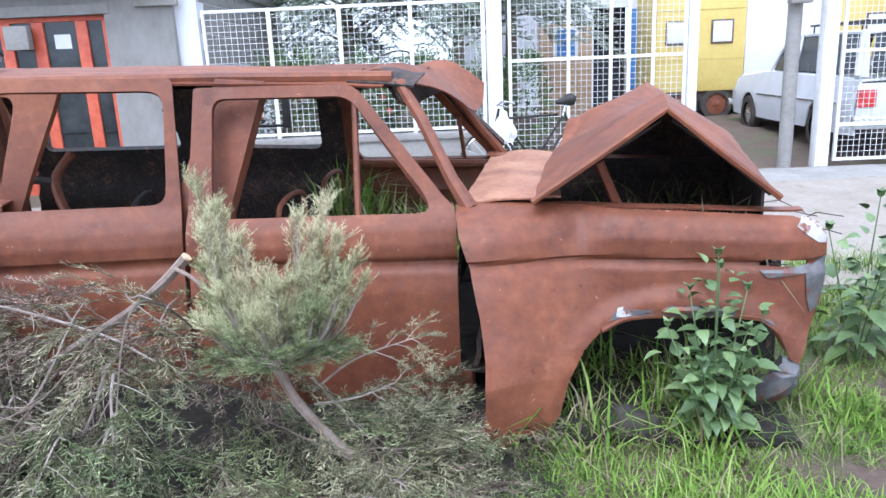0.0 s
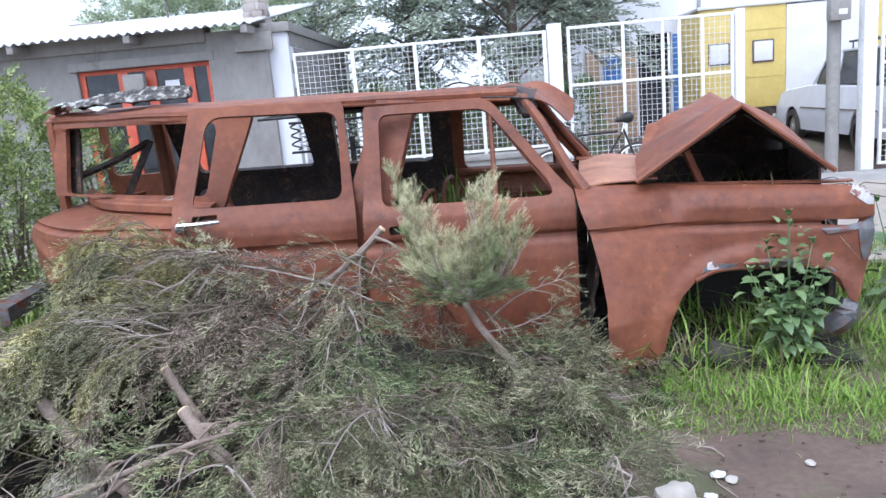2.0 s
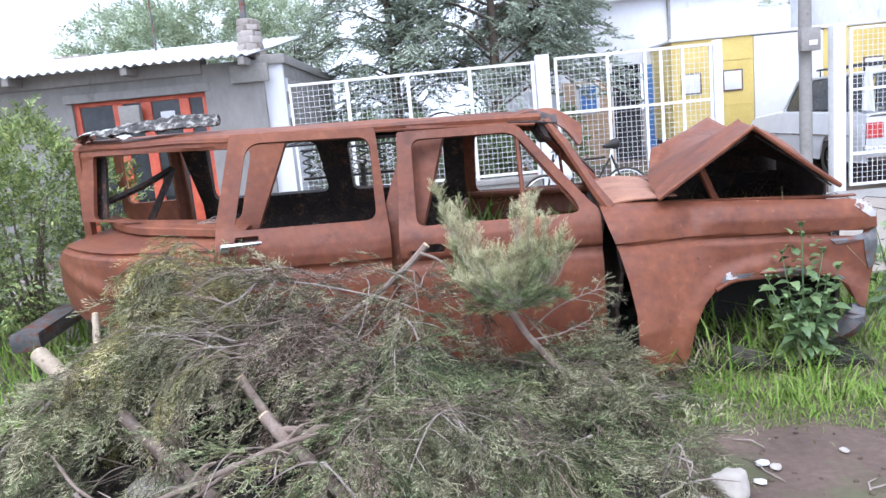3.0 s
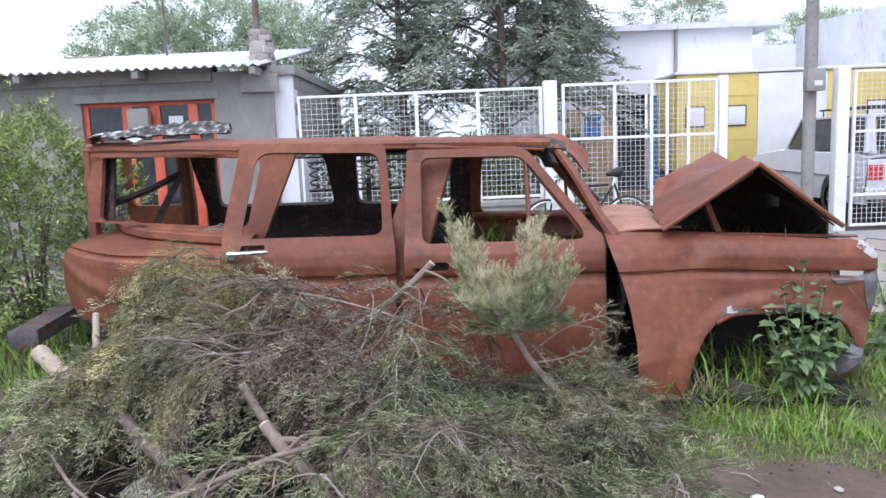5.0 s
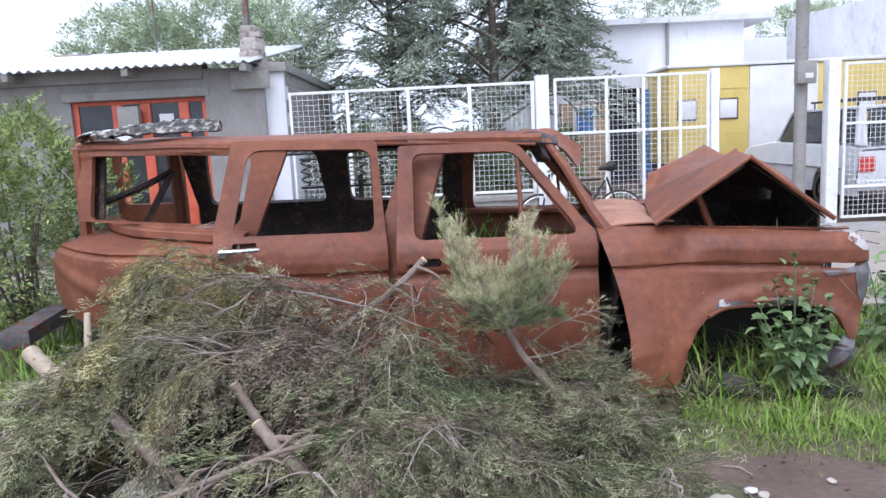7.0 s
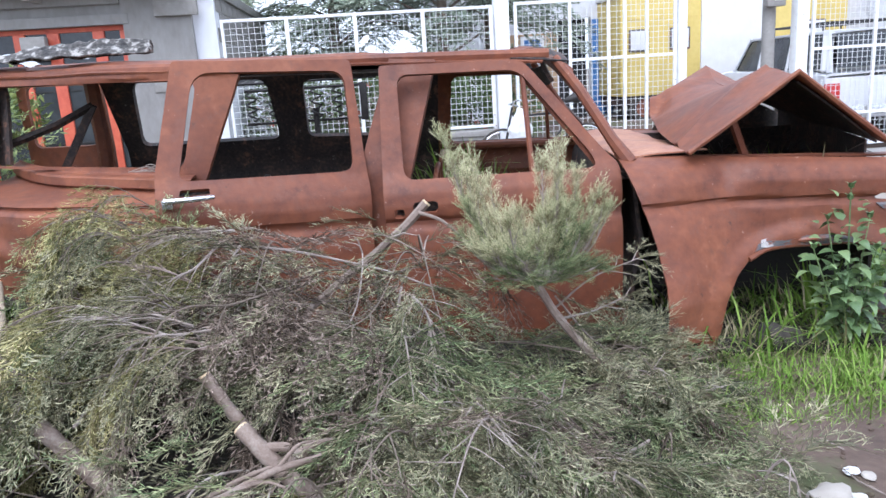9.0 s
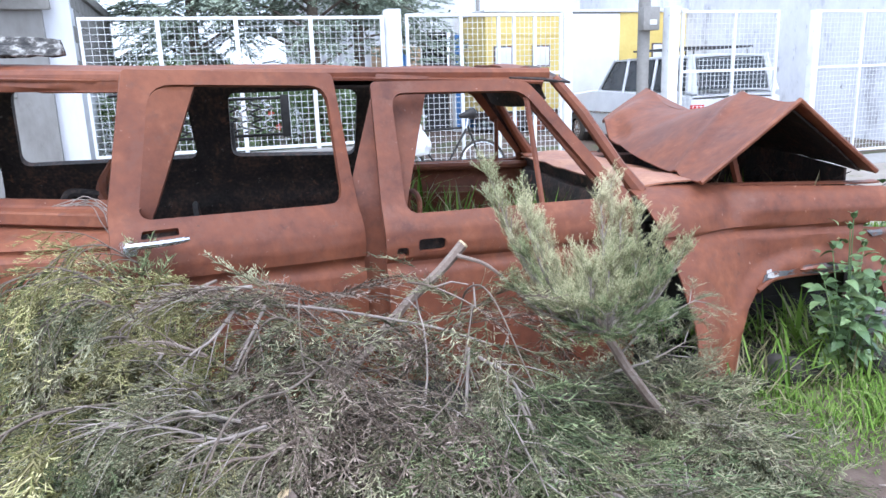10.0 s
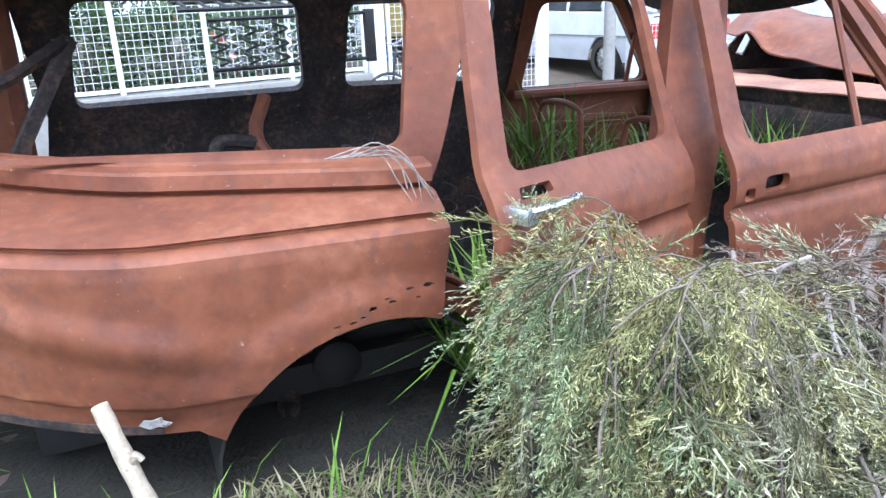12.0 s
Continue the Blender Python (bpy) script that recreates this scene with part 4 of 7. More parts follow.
for i, (a, b) in enumerate(zip(fence_x, fence_x[1:])):
    l, r = a + (0.035 if i == 0 else 0.025), b - 0.025
    f = part("fence_panel", tri_mesh("wire_mesh", *wire_mesh(l, r, 0.64, 2.11, FY), WIRE), WIRE, fence, "square white wire mesh")
    tagged(f, kind="stuff")
    for p in ([(a, a + 0.035, FY - 0.02, FY + 0.02, 0.575, 2.15)] if i == 0 else []) + [(b - 0.025, b + 0.025, FY - 0.02, FY + 0.02, 0.575, 2.15)]:
        part("post", box(*p, bevel=0.006), FENCE_WHITE, f)
    part("rail", box(l, r, FY - 0.018, FY + 0.018, 2.11, 2.148, bevel=0.006), FENCE_WHITE, f)
    part("rail", box(l, r, FY - 0.018, FY + 0.018, 0.602, 0.64, bevel=0.006), FENCE_WHITE, f)
bm = bmesh.new()
add_box(bm, -2.95, 0.56, 9.06, 9.28, GZ - 0.05, 0.50, 0.012)
add_box(bm, -2.95, 0.56, 9.03, 9.31, 0.50, 0.575, 0.012)
solid("wall_low", bm, CONC, "low rough concrete wall under the fence", "wall", kind="structure")
solid("concrete_pillar", box(0.58, 0.76, 9.06, 9.26, GZ - 0.1, 2.22, bevel=0.01), WHITE, "white concrete gate post beside the fence", "pillar")


def gate(x0, x1, z0, z1, uprights, mids, label):
    g = thing("metal_gate", label, "gate", group="gates of the yard")
    part("rail", box(x0, x1, 9.15, 9.19, z1 - 0.04, z1, bevel=0.006), FENCE_WHITE, g)
    part("rail", box(x0, x1, 9.15, 9.19, z0, z0 + 0.04, bevel=0.006), FENCE_WHITE, g)
    xs = [x0 + 0.02, *uprights, x1 - 0.02]
    for x in xs:
        part("upright", box(x - 0.02, x + 0.02, 9.148, 9.192, z0 + 0.04, z1 - 0.04, bevel=0.006), FENCE_WHITE, g)
    for a, b in zip(xs, xs[1:]):
        for m in mids:
            part("rail", box(a + 0.02, b - 0.02, 9.152, 9.188, m - 0.02, m + 0.02, bevel=0.006), FENCE_WHITE, g)
        part("wire_mesh", tri_mesh("wire_mesh", *wire_mesh(a + 0.02, b - 0.02, z0 + 0.04, z1 - 0.04, 9.17), WIRE), WIRE, g)
    return g


gate(0.84, 3.03, 0.02, 2.17, [1.58, 2.10, 2.32, 2.62], [1.40], "white peeling tube gate with square wire mesh, closed")
solid("steel_pillar", box(3.04, 3.15, 9.1, 9.22, GZ - 0.1, 2.2, bevel=0.008), FENCE_WHITE, "square white steel gate post with peeling paint", "pillar")
solid("concrete_pillar", box(4.67, 4.84, 9.08, 9.25, GZ - 0.1, 2.25, bevel=0.015), FENCE_WHITE, "thick white concrete post with flaking paint", "pillar")
gate(4.93, 6.65, 0.0, 2.2, [5.85], [1.35, 0.45], "white peeling wire gate standing before the parked estate car")
solid("steel_pillar", box(7.28, 7.38, 9.1, 9.22, GZ - 0.1, 2.2, bevel=0.008), FENCE_WHITE, "square white steel gate post with peeling paint", "pillar")
gate(7.40, 9.2, 0.0, 2.2, [8.3], [1.35], "white peeling wire gate leaf beside the stained wall")
up = thing("utility_pole", "slim grey steel pole with a meter box", "pole", pose(4.36, 9.25, 0))
part("pole", tube([(0, 0, GZ - 0.1), (0, 0, 5.2)], 0.085, 12), CONC, up)
part("meter_box", box(-0.14, 0.12, -0.2, -0.07, 1.93, 2.24, bevel=0.012), CONC, up, "grey meter box with a small window")
part("meter_window", box(-0.04, 0.07, -0.206, -0.199, 2.0, 2.07, bevel=0.002), CREAM, up)

# ---- the house beside the fence ----
house = thing("house", "low grey plastered house with a corrugated metal roof", "house")
part("wall", box(-12, -5.92, 9.15, 9.35, GZ - 0.1, 2.61), PLASTER, house, smooth=False)
part("wall", box(-5.92, -4.02, 9.15, 9.35, 2.16, 2.61), PLASTER, house, smooth=False)
part("wall", box(-4.02, -3.2, 9.10, 9.35, GZ - 0.1, 2.52), PLASTER, house, "grey plaster pier with a vertical crack", smooth=False)
part("wall", box(-3.2, -2.93, 9.2, 14, GZ - 0.1, 2.45), WHITE, house, "white side wall", smooth=False)
part("lintel", box(-6.0, -3.95, 9.09, 9.148, 2.16, 2.28, bevel=0.01), PLASTER, house)
# Room faces added behind the glass, coloured as indoor shade.
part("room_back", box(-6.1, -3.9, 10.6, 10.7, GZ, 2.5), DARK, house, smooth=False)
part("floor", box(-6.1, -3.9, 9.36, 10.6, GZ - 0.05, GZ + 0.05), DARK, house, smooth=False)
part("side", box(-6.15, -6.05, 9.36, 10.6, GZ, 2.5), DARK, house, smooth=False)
win = part("door_frame", box(-5.92, -5.84, 9.2, 9.28, GZ, 2.16, bevel=0.006), RED, house, "orange-red painted timber door frame")
for x in (-5.30, -4.90, -4.36):
    part("mullion", box(x - 0.07, x + 0.07, 9.19, 9.27, GZ, 2.10, bevel=0.006), RED, win)
part("mullion", box(-4.10, -4.03, 9.19, 9.27, GZ, 2.10, bevel=0.006), RED, win)
part("top_rail", box(-5.84, -4.03, 9.2, 9.26, 2.10, 2.158, bevel=0.006), RED, win)
for a, b in ((-5.84, -5.37), (-5.23, -4.97), (-4.83, -4.43), (-4.29, -4.10)):
    part("pane", box(a, b, 9.225, 9.232, GZ + 0.1, 2.10), GLASS, win, smooth=False)
    for z in (0.75, 1.4):
        part("glazing_bar", box(a, b, 9.21, 9.222, z, z + 0.018), BLACKM, win)
part("grille_box", box(-5.22, -4.93, 9.0, 9.12, 1.78, 2.06, bevel=0.015), CONC, house, "grey ventilation box under the lintel")
part("notice", box(-4.72, -4.52, 9.215, 9.222, 1.78, 1.95), WHITE, house, "small white paper notice on the glass")
part("meter_cover", box(-3.75, -3.55, 9.085, 9.10, 1.32, 1.55, bevel=0.004), CONC, house, "flush grey meter cover")


def corrugated(a, b):
    x = -12.2 + 8.95 * a
    y = 8.72 + 4.6 * b
    return (x, y, 2.56 + 0.17 * (y - 8.72) + 0.018 * math.sin(x * 2 * 3.1416 / 0.13))


part("roof", sheet(corrugated, 550, 2, 0.006), ROOF, house, "corrugated zinc roof")
# Plaster strip added at the wall top; the house has no eaves board.
part("wall_top_strip", box(-12.0, -4.03, 9.09, 9.148, 2.40, 2.60, bevel=0.005), PLASTER, house, "added grey plaster strip along the wall top under the eaves")
for x in (-3.42, -5.0, -6.6, -8.2):
    part("rafter", box(x, x + 0.09, 8.74, 9.15, 2.44, 2.545, bevel=0.006), CONC, house)
ch = part("chimney", box(-3.60, -3.28, 9.5, 9.85, 2.6, 2.72, bevel=0.01), BRICK, house, "stubby rounded stone chimney")
cr = random.Random(3)
for k in range(5):
    for j in range(5):
        a = j * 1.2566 + k * 0.5
        bm = bmesh.new()
        add_box(bm, -0.085 * cr.uniform(0.8, 1.3), 0.085 * cr.uniform(0.8, 1.3), -0.06, 0.06 * cr.uniform(0.7, 1.5), -0.042, 0.05 * cr.uniform(0.8, 1.3), 0.026)
        part("stone", bm, BRICK, ch, "", Matrix.Translation((-3.44 + 0.115 * math.cos(a) * (1 - 0.06 * k), 9.67 + 0.115 * math.sin(a) * (1 - 0.06 * k), 2.76 + 0.085 * k)) @ Matrix.Rotation(a + 1.57 + cr.uniform(-0.3, 0.3), 4, "Z") @ Matrix.Rotation(cr.uniform(-0.2, 0.2), 4, "X"))
part("chimney_core", box(-3.53, -3.35, 9.58, 9.76, 2.7, 3.16, bevel=0.04), BRICK, ch)
part("parapet", box(-3.28, -2.88, 9.15, 14, 2.45, 2.58, bevel=0.012), CONC, house, "weathered concrete coping on the side wall")
part("corner_block", box(-3.62, -3.10, 9.02, 9.098, 2.22, 2.46, bevel=0.012), CONC, house, "rough concrete beam end")
hb2 = random.Random(31)
block_mesh = mesh_from("block", box(0, 0.012, 0, 0.375, 0, 0.178, bevel=0.005), CONC)
for row in range(5):
    for k in range(11):
        y = 9.28 + 0.39 * k + (0.19 if row % 2 else 0)
        if y < 13.5:
            part("block", block_mesh, CONC, house, "", Matrix.Translation((-2.933 + hb2.uniform(0, 0.004), y, 1.52 + 0.186 * row)))
part("stove_pipe", tube([(-3.72, 10.6, 2.8), (-3.72, 10.6, 4.4)], 0.05, 10), GREY_STEEL, house, "thin grey stove pipe")
part("aerial_mast", tube([(-5.86, 12.5, 2.9), (-5.86, 12.5, 4.4)], 0.018, 6), GREY_STEEL, house)
part("ridge_tiles", box(-7.95, -7.3, 12.9, 13.2, 3.14, 3.32, bevel=0.02), BRICK, house, "hollow bricks lying on the roof")

# ---- yard behind ----
wb = thing("white_building", "white rendered flat-roofed building stained along its top", "building")
part("wall", box(0.3, 3.35, 16.5, 16.7, 0, 3.85), WHITE, wb, smooth=False)
part("wall", box(3.35, 4.12, 16.5, 16.7, 2.4, 3.85), WHITE, wb, smooth=False)
part("wall", box(4.12, 6.55, 16.5, 16.7, 0, 3.85), WHITE, wb, smooth=False)
part("roof", box(0.3, 7.2, 16.3, 22, 3.85, 3.98), STAINED, wb, "stained concrete roof slab with an overhang", smooth=False)
part("side_wall", box(6.35, 6.55, 16.7, 22, 0, 3.85), WHITE, wb, smooth=False)
part("downpipe", tube([(4.72, 16.44, 0.2), (4.72, 16.44, 3.95)], 0.04, 8), CONC, wb)
# Black sheet set back in the opening in place of its shade.
part("doorway", box(3.30, 4.2, 17.2, 17.3, 0, 2.5), DARK, wb, "near-black sheet for the shade inside the doorway", smooth=False)
part("shutter", box(4.13, 4.62, 16.44, 16.498, 0.2, 2.35, bevel=0.005), BLUE, wb, "blue painted shutter")
part("board", box(2.15, 3.30, 16.44, 16.498, 0.1, 2.1, bevel=0.005), WOODB, wb, "brown board wall")
pw = part("window", box(2.45, 3.0, 16.40, 16.438, 1.35, 2.05, bevel=0.005), CREAM, wb, "curtained window")
part("pane", box(2.53, 2.92, 16.385, 16.398, 1.43, 1.97), BLUE, pw, smooth=False)
bb2 = thing("garden_wall", "pale rendered wall closing the yard", "wall", kind="structure")
part("wall", box(6.6, 16, 19.5, 19.7, 0, 3.75), WHITE, bb2, smooth=False)
rb = thing("grey_building", "tall weathered wall streaked with grey stains", "building")
part("wall", box(-0.1, 0.1, -5, 5.5, -0.2, 4.1), STAINED, rb, m=pose(9.8, 13.2, 0, 0, 0, 12), smooth=False)
part("wall", box(0.1, 6, -5, -4.8, -0.2, 4.1), STAINED, rb, m=pose(9.8, 13.2, 0, 0, 0, 12), smooth=False)

van = thing("caravan", "yellow and cream box caravan with small windows", "caravan", pose(0, 14.95, 0))
part("body", box(4.28, 6.05, 0, 2.1, 0.62, 2.68, bevel=0.03), YELLOW, van)
part("door", box(6.05, 7.55, -0.012, 2.1, 0.62, 2.66, bevel=0.02), CREAM, van, "wide cream side panel")
part("body", box(7.55, 10.2, 0, 2.1, 0.62, 2.68, bevel=0.03), YELLOW, van)
part("roof_trim", box(4.24, 10.24, -0.04, 2.14, 2.68, 2.75, bevel=0.02), CREAM, van)
part("skirt", box(4.33, 10.1, 0.06, 2.0, 0.42, 0.62, bevel=0.01), SOOT_SHADE, van)
for z in (1.25, 2.2):
    part("moulding", box(4.28, 6.05, -0.01, 0.0, z, z + 0.015), YELLOW, van)
for x in (4.46, 5.36, 8.4):
    w = part("window", box(x, x + 0.44, -0.025, -0.002, 1.54, 2.0, bevel=0.02), GREY_STEEL, van, "small window in a dark rubber frame")
    part("pane", box(x + 0.035, x + 0.405, -0.032, -0.026, 1.575, 1.965, bevel=0.002), CREAM, w)


def wheel(r, w, parent, m, rim_mat):
    bm = bmesh.new()
    prof = [(0.62 * r, -w / 2), (0.92 * r, -w / 2), (r, -w * 0.32), (r, w * 0.32), (0.92 * r, w / 2), (0.62 * r, w / 2)]
    rings = [[bm.verts.new((pr * math.cos(k * 0.2618), px, pr * math.sin(k * 0.2618))) for k in range(24)] for pr, px in prof]
    for a, b in zip(rings, rings[1:]):
        for k in range(24):
            bm.faces.new((a[k], a[(k + 1) % 24], b[(k + 1) % 24], b[k]))
    bmesh.ops.recalc_face_normals(bm, faces=bm.faces)
    e = part("wheel", bm, RUBBER, parent, "", m)
    part("rim", tube([(0, -w * 0.38, 0), (0, -w * 0.30, 0), (0, w * 0.3, 0)], [0.3 * r, 0.64 * r, 0.64 * r], 20), rim_mat, e)
    part("hub_cap", tube([(0, -w * 0.48, 0), (0, -w * 0.36, 0)], [0.12 * r, 0.24 * r], 14), rim_mat, e)
    return e


wheel(0.34, 0.2, van, Matrix.Translation((5.55, 0.12, 0.36)), RUST)
wheel(0.34, 0.2, van, Matrix.Translation((4.85, 0.12, 0.36)), RUST)

# parked estate car, nose into the yard
est = thing("estate_car", "faded white old estate car with a roof rack", "car", pose(5.22, 9.38, 0.06, 0, 0, -2.4))
bw = 1.72


def est_body(a, b):
    """Lower body as a ring of sections along its length; b runs from the near sill over the deck to the far sill."""
    y = 4.55 * a
    top = interp(y, [(0, 0.92), (0.2, 0.97), (2.6, 1.01), (3.0, 1.01), (4.2, 0.91), (4.45, 0.84), (4.55, 0.70)])
    inset = 0.05 * smooth01((y - 4.2) / 0.35) + 0.03 * smooth01((0.15 - y) / 0.15)
    pts = [(0.03, 0.22), (0.0, 0.45), (0.0, 0.62), (0.05, top - 0.03), (0.12, top), (bw / 2, top + 0.02), (bw - 0.12, top), (bw - 0.05, top - 0.03), (bw, 0.62), (bw, 0.45), (bw - 0.03, 0.22)]
    k = min(int(b * 10), 9)
    t = b * 10 - k
    x = pts[k][0] + (pts[k + 1][0] - pts[k][0]) * t
    z = pts[k][1] + (pts[k + 1][1] - pts[k][1]) * t
    x = bw / 2 + (x - bw / 2) * (1 - 2 * inset / bw)
    for cy in (0.95, 3.62):
        d = math.hypot(y - cy, z - 0.26)
        if d < 0.36 and (b < 0.25 or b > 0.75):
            z = 0.26 + math.sqrt(max(0, 0.36 ** 2 - (y - cy) ** 2))
    return (x, y, z)


part("body", sheet(est_body, 60, 30, 0.02), CARPAINT, est)
part("tail_panel", box(0.06, bw - 0.06, -0.02, 0.01, 0.3, 0.88, bevel=0.01), CARPAINT, est)
part("grille", box(0.1, bw - 0.1, 4.52, 4.56, 0.4, 0.7, bevel=0.01), BLACKM, est)


def slab(p, t=0.04):
    bm = bmesh.new()
    vs = [bm.verts.new(q) for q in p]
    f = bm.faces.new(vs)
    f.normal_update()
    bmesh.ops.solidify(bm, geom=[f], thickness=t)
    bmesh.ops.recalc_face_normals(bm, faces=bm.faces)
    return bm


ROOFZ = 1.53
part("roof", sheet(lambda a, b: (0.17 + 1.38 * b, 0.18 + 2.32 * a, ROOFZ + 0.03 * math.sin(3.14 * b) - 0.02 * abs(2 * a - 1) ** 3), 16, 12, 0.03), CARPAINT, est)
for sx, lean in ((0.07, 0.12), (bw - 0.07, -0.12)):
    for y0, y1, w in ((0.05, 0.22, 0.07), (1.05, 1.10, 0.05), (1.95, 1.98, 0.05), (2.85, 2.45, 0.04)):
        part("pillar", tube([(sx, y0, 0.97), (sx + lean, y1, ROOFZ)], w * 0.55, 6), CARPAINT, est)
    for a, b in ((0.12, 1.02), (1.13, 1.92), (2.0, 2.72)):
        s = 0.015 if sx < 1 else -0.015
        part("pane", slab([(sx + s, a, 1.00), (sx + s, b, 1.00), (sx + lean + s, min(b, 2.42), ROOFZ - 0.04), (sx + lean + s, a + 0.08, ROOFZ - 0.04)], 0.01), GLASS, est, smooth=False)
part("windscreen", slab([(0.14, 2.88, 1.01), (bw - 0.14, 2.88, 1.01), (bw - 0.22, 2.50, ROOFZ - 0.01), (0.22, 2.50, ROOFZ - 0.01)], 0.01), GLASS, est, smooth=False)
part("tailgate_window", slab([(0.26, 0.02, 1.02), (bw - 0.26, 0.02, 1.02), (bw - 0.3, 0.16, ROOFZ - 0.05), (0.3, 0.16, ROOFZ - 0.05)], 0.01), GLASS, est, smooth=False)
for x in (0.16, bw - 0.16):
    part("tailgate_pillar", tube([(x, 0.04, 0.95), (x + (0.04 if x < 1 else -0.04), 0.2, ROOFZ)], 0.05, 6), CARPAINT, est)
    part("tail_light", box(x - 0.11, x + 0.13, -0.05, -0.02, 0.58, 0.80, bevel=0.012), TAIL, est, "ribbed red tail light")
    part("headlight", tube([(x + 0.06 if x < 1 else x - 0.06, 4.54, 0.58), (x + 0.06 if x < 1 else x - 0.06, 4.6, 0.58)], 0.1, 14), CHROME, est)
part("bumper", box(-0.02, bw + 0.02, -0.14, -0.06, 0.36, 0.48, bevel=0.02), CHROME, est)
part("bumper", box(0.0, bw, 4.6, 4.68, 0.34, 0.46, bevel=0.02), CHROME, est)
part("moulding", box(-0.012, 0.0, 0.3, 3.2, 0.60, 0.625), CHROME, est)
rk = part("roof_rack", tube([(0.3, 0.4, ROOFZ + 0.12), (bw - 0.3, 0.4, ROOFZ + 0.12)], 0.014, 6), BLACKM, est, "dark steel roof rack")
for y in (0.8, 1.2, 1.6, 2.0):
    part("rack_bar", tube([(0.3, y, ROOFZ + 0.12), (bw - 0.3, y, ROOFZ + 0.12)], 0.014, 6), BLACKM, rk)
for x in (0.3, bw - 0.3):
    part("rack_rail", tube([(x, 0.38, ROOFZ + 0.12), (x, 2.02, ROOFZ + 0.12)], 0.016, 6), BLACKM, rk)
    for y in (0.5, 1.9):
        part("rack_foot", tube([(x, y, ROOFZ), (x, y, ROOFZ + 0.12)], 0.012, 6), BLACKM, rk)
for x in (0.08, bw - 0.08):
    for y in (0.95, 3.62):
        wheel(0.31, 0.17, est, Matrix.Translation((x, y, 0.26)) @ Matrix.Rotation(radians(-90 if x < 1 else 90), 4, "Z"), CHROME)

# bicycle leaning on the low wall
bike = thing("bicycle", "old dark bicycle leaning on the low wall", "bicycle", pose(1.08, 8.55, GZ + 0.035, -8, 0, 3))


def ring(c, r, t, n=28):
    return [Vector((c[0] + r * math.cos(6.2832 * k / n), c[1], c[2] + r * math.sin(6.2832 * k / n))) for k in range(n + 1)]


for x in (-0.55, 0.55):
    w = part("wheel", tube(ring((x, 0, 0.33), 0.32, 0.02), 0.017, 6, cap=False), RUBBER, bike)
    part("rim", tube(ring((x, 0, 0.33), 0.295, 0.01), 0.009, 5, cap=False), CHROME, w)
    sp = bmesh.new()
    for k in range(14):
        a = k * 0.4488
        add_tube(sp, [(x, 0.02 * (-1) ** k, 0.33), (x + 0.29 * math.cos(a), 0, 0.33 + 0.29 * math.sin(a))], 0.002, 3)
    part("spokes", sp, CHROME, w)
for a, b in (((-0.42, 0, 0.86), (0.0, 0, 0.28)), ((-0.38, 0, 0.80), (0.30, 0, 0.82)), ((0.0, 0, 0.28), (0.36, 0, 0.80)), ((-0.55, 0, 0.33), (-0.40, 0, 0.92)), ((0.0, 0, 0.28), (0.55, 0, 0.33)), ((0.55, 0, 0.33), (0.38, 0, 0.84))):
    part("frame_tube", tube([a, b], 0.015, 8), BLACKM, bike)
part("seat_post", tube([(0.36, 0, 0.80), (0.40, 0, 0.95)], 0.012, 8), CHROME, bike)
part("saddle", tube(spline([(0.28, 0, 0.96), (0.38, 0, 0.975), (0.52, 0, 1.0)], 4), [0.02, 0.03, 0.035, 0.04, 0.05, 0.065, 0.075, 0.07, 0.03], 10), BLACKM, bike)
part("handlebar", tube(spline([(-0.25, -0.28, 0.95), (-0.38, -0.2, 0.98), (-0.42, 0, 0.95), (-0.38, 0.2, 0.98), (-0.25, 0.28, 0.95)], 5), 0.012, 8), CHROME, bike)
part("pedal", box(-0.04, 0.05, -0.16, -0.08, 0.10, 0.125, bevel=0.005), BLACKM, bike)
bag = bmesh.new()
bmesh.ops.create_icosphere(bag, subdivisions=4, radius=1)
for v in bag.verts:
    k = v.co.z
    w = interp(k, [(-1, 0.11), (-0.5, 0.15), (0.1, 0.11), (0.6, 0.05), (1, 0.03)])
    n1 = 1 + 0.25 * noise.noise(v.co * 2.5) + 0.1 * noise.noise(v.co * 6)
    h = math.hypot(v.co.x, v.co.y) + 1e-6
    s = math.sqrt(max(0, 1 - k * k)) if abs(k) > 0.9 else 1
    v.co = Vector((v.co.x / h * w * n1 * s, v.co.y / h * w * 0.6 * n1 * s, 0.2 * k))
solid("plastic_bag", bag, PLASTIC_BAG, "crumpled white plastic bag hanging from the handlebar", "bag", m=pose(0.70, 8.33, 0.68))

# wrought rack standing in the lane behind the wreck
rack = thing("metal_rack", "black wrought-iron rack with coil springs on a stand", "rack", pose(-1.55, 5.5, GZ))
part("post", tube([(0.0, 0, 0), (0.0, 0, 1.2)], 0.025, 8), BLACKM, rack)
part("brace", tube([(-0.22, 0, 0.02), (0.0, 0, 0.55)], 0.014, 6), BLACKM, rack)
part("brace", tube([(0.22, 0, 0.02), (0.0, 0, 0.55)], 0.014, 6), BLACKM, rack)
part("end_plate", box(0.36, 0.42, -0.02, 0.02, 1.08, 1.38, bevel=0.006), BLACKM, rack)
for z in (1.1, 1.36):
    part("rail", tube([(-0.55, 0, z), (0.42, 0, z)], 0.012, 6), BLACKM, rack)
for k in range(10):
    x = -0.5 + 0.085 * k
    co = [Vector((x + 0.04 * math.sin(i * 0.9), 0.05 * math.cos(i * 0.9), 1.12 + 0.011 * i)) for i in range(22)]
    part("coil_spring", tube(co, 0.008, 5), CHROME if k % 2 else BLACKM, rack)
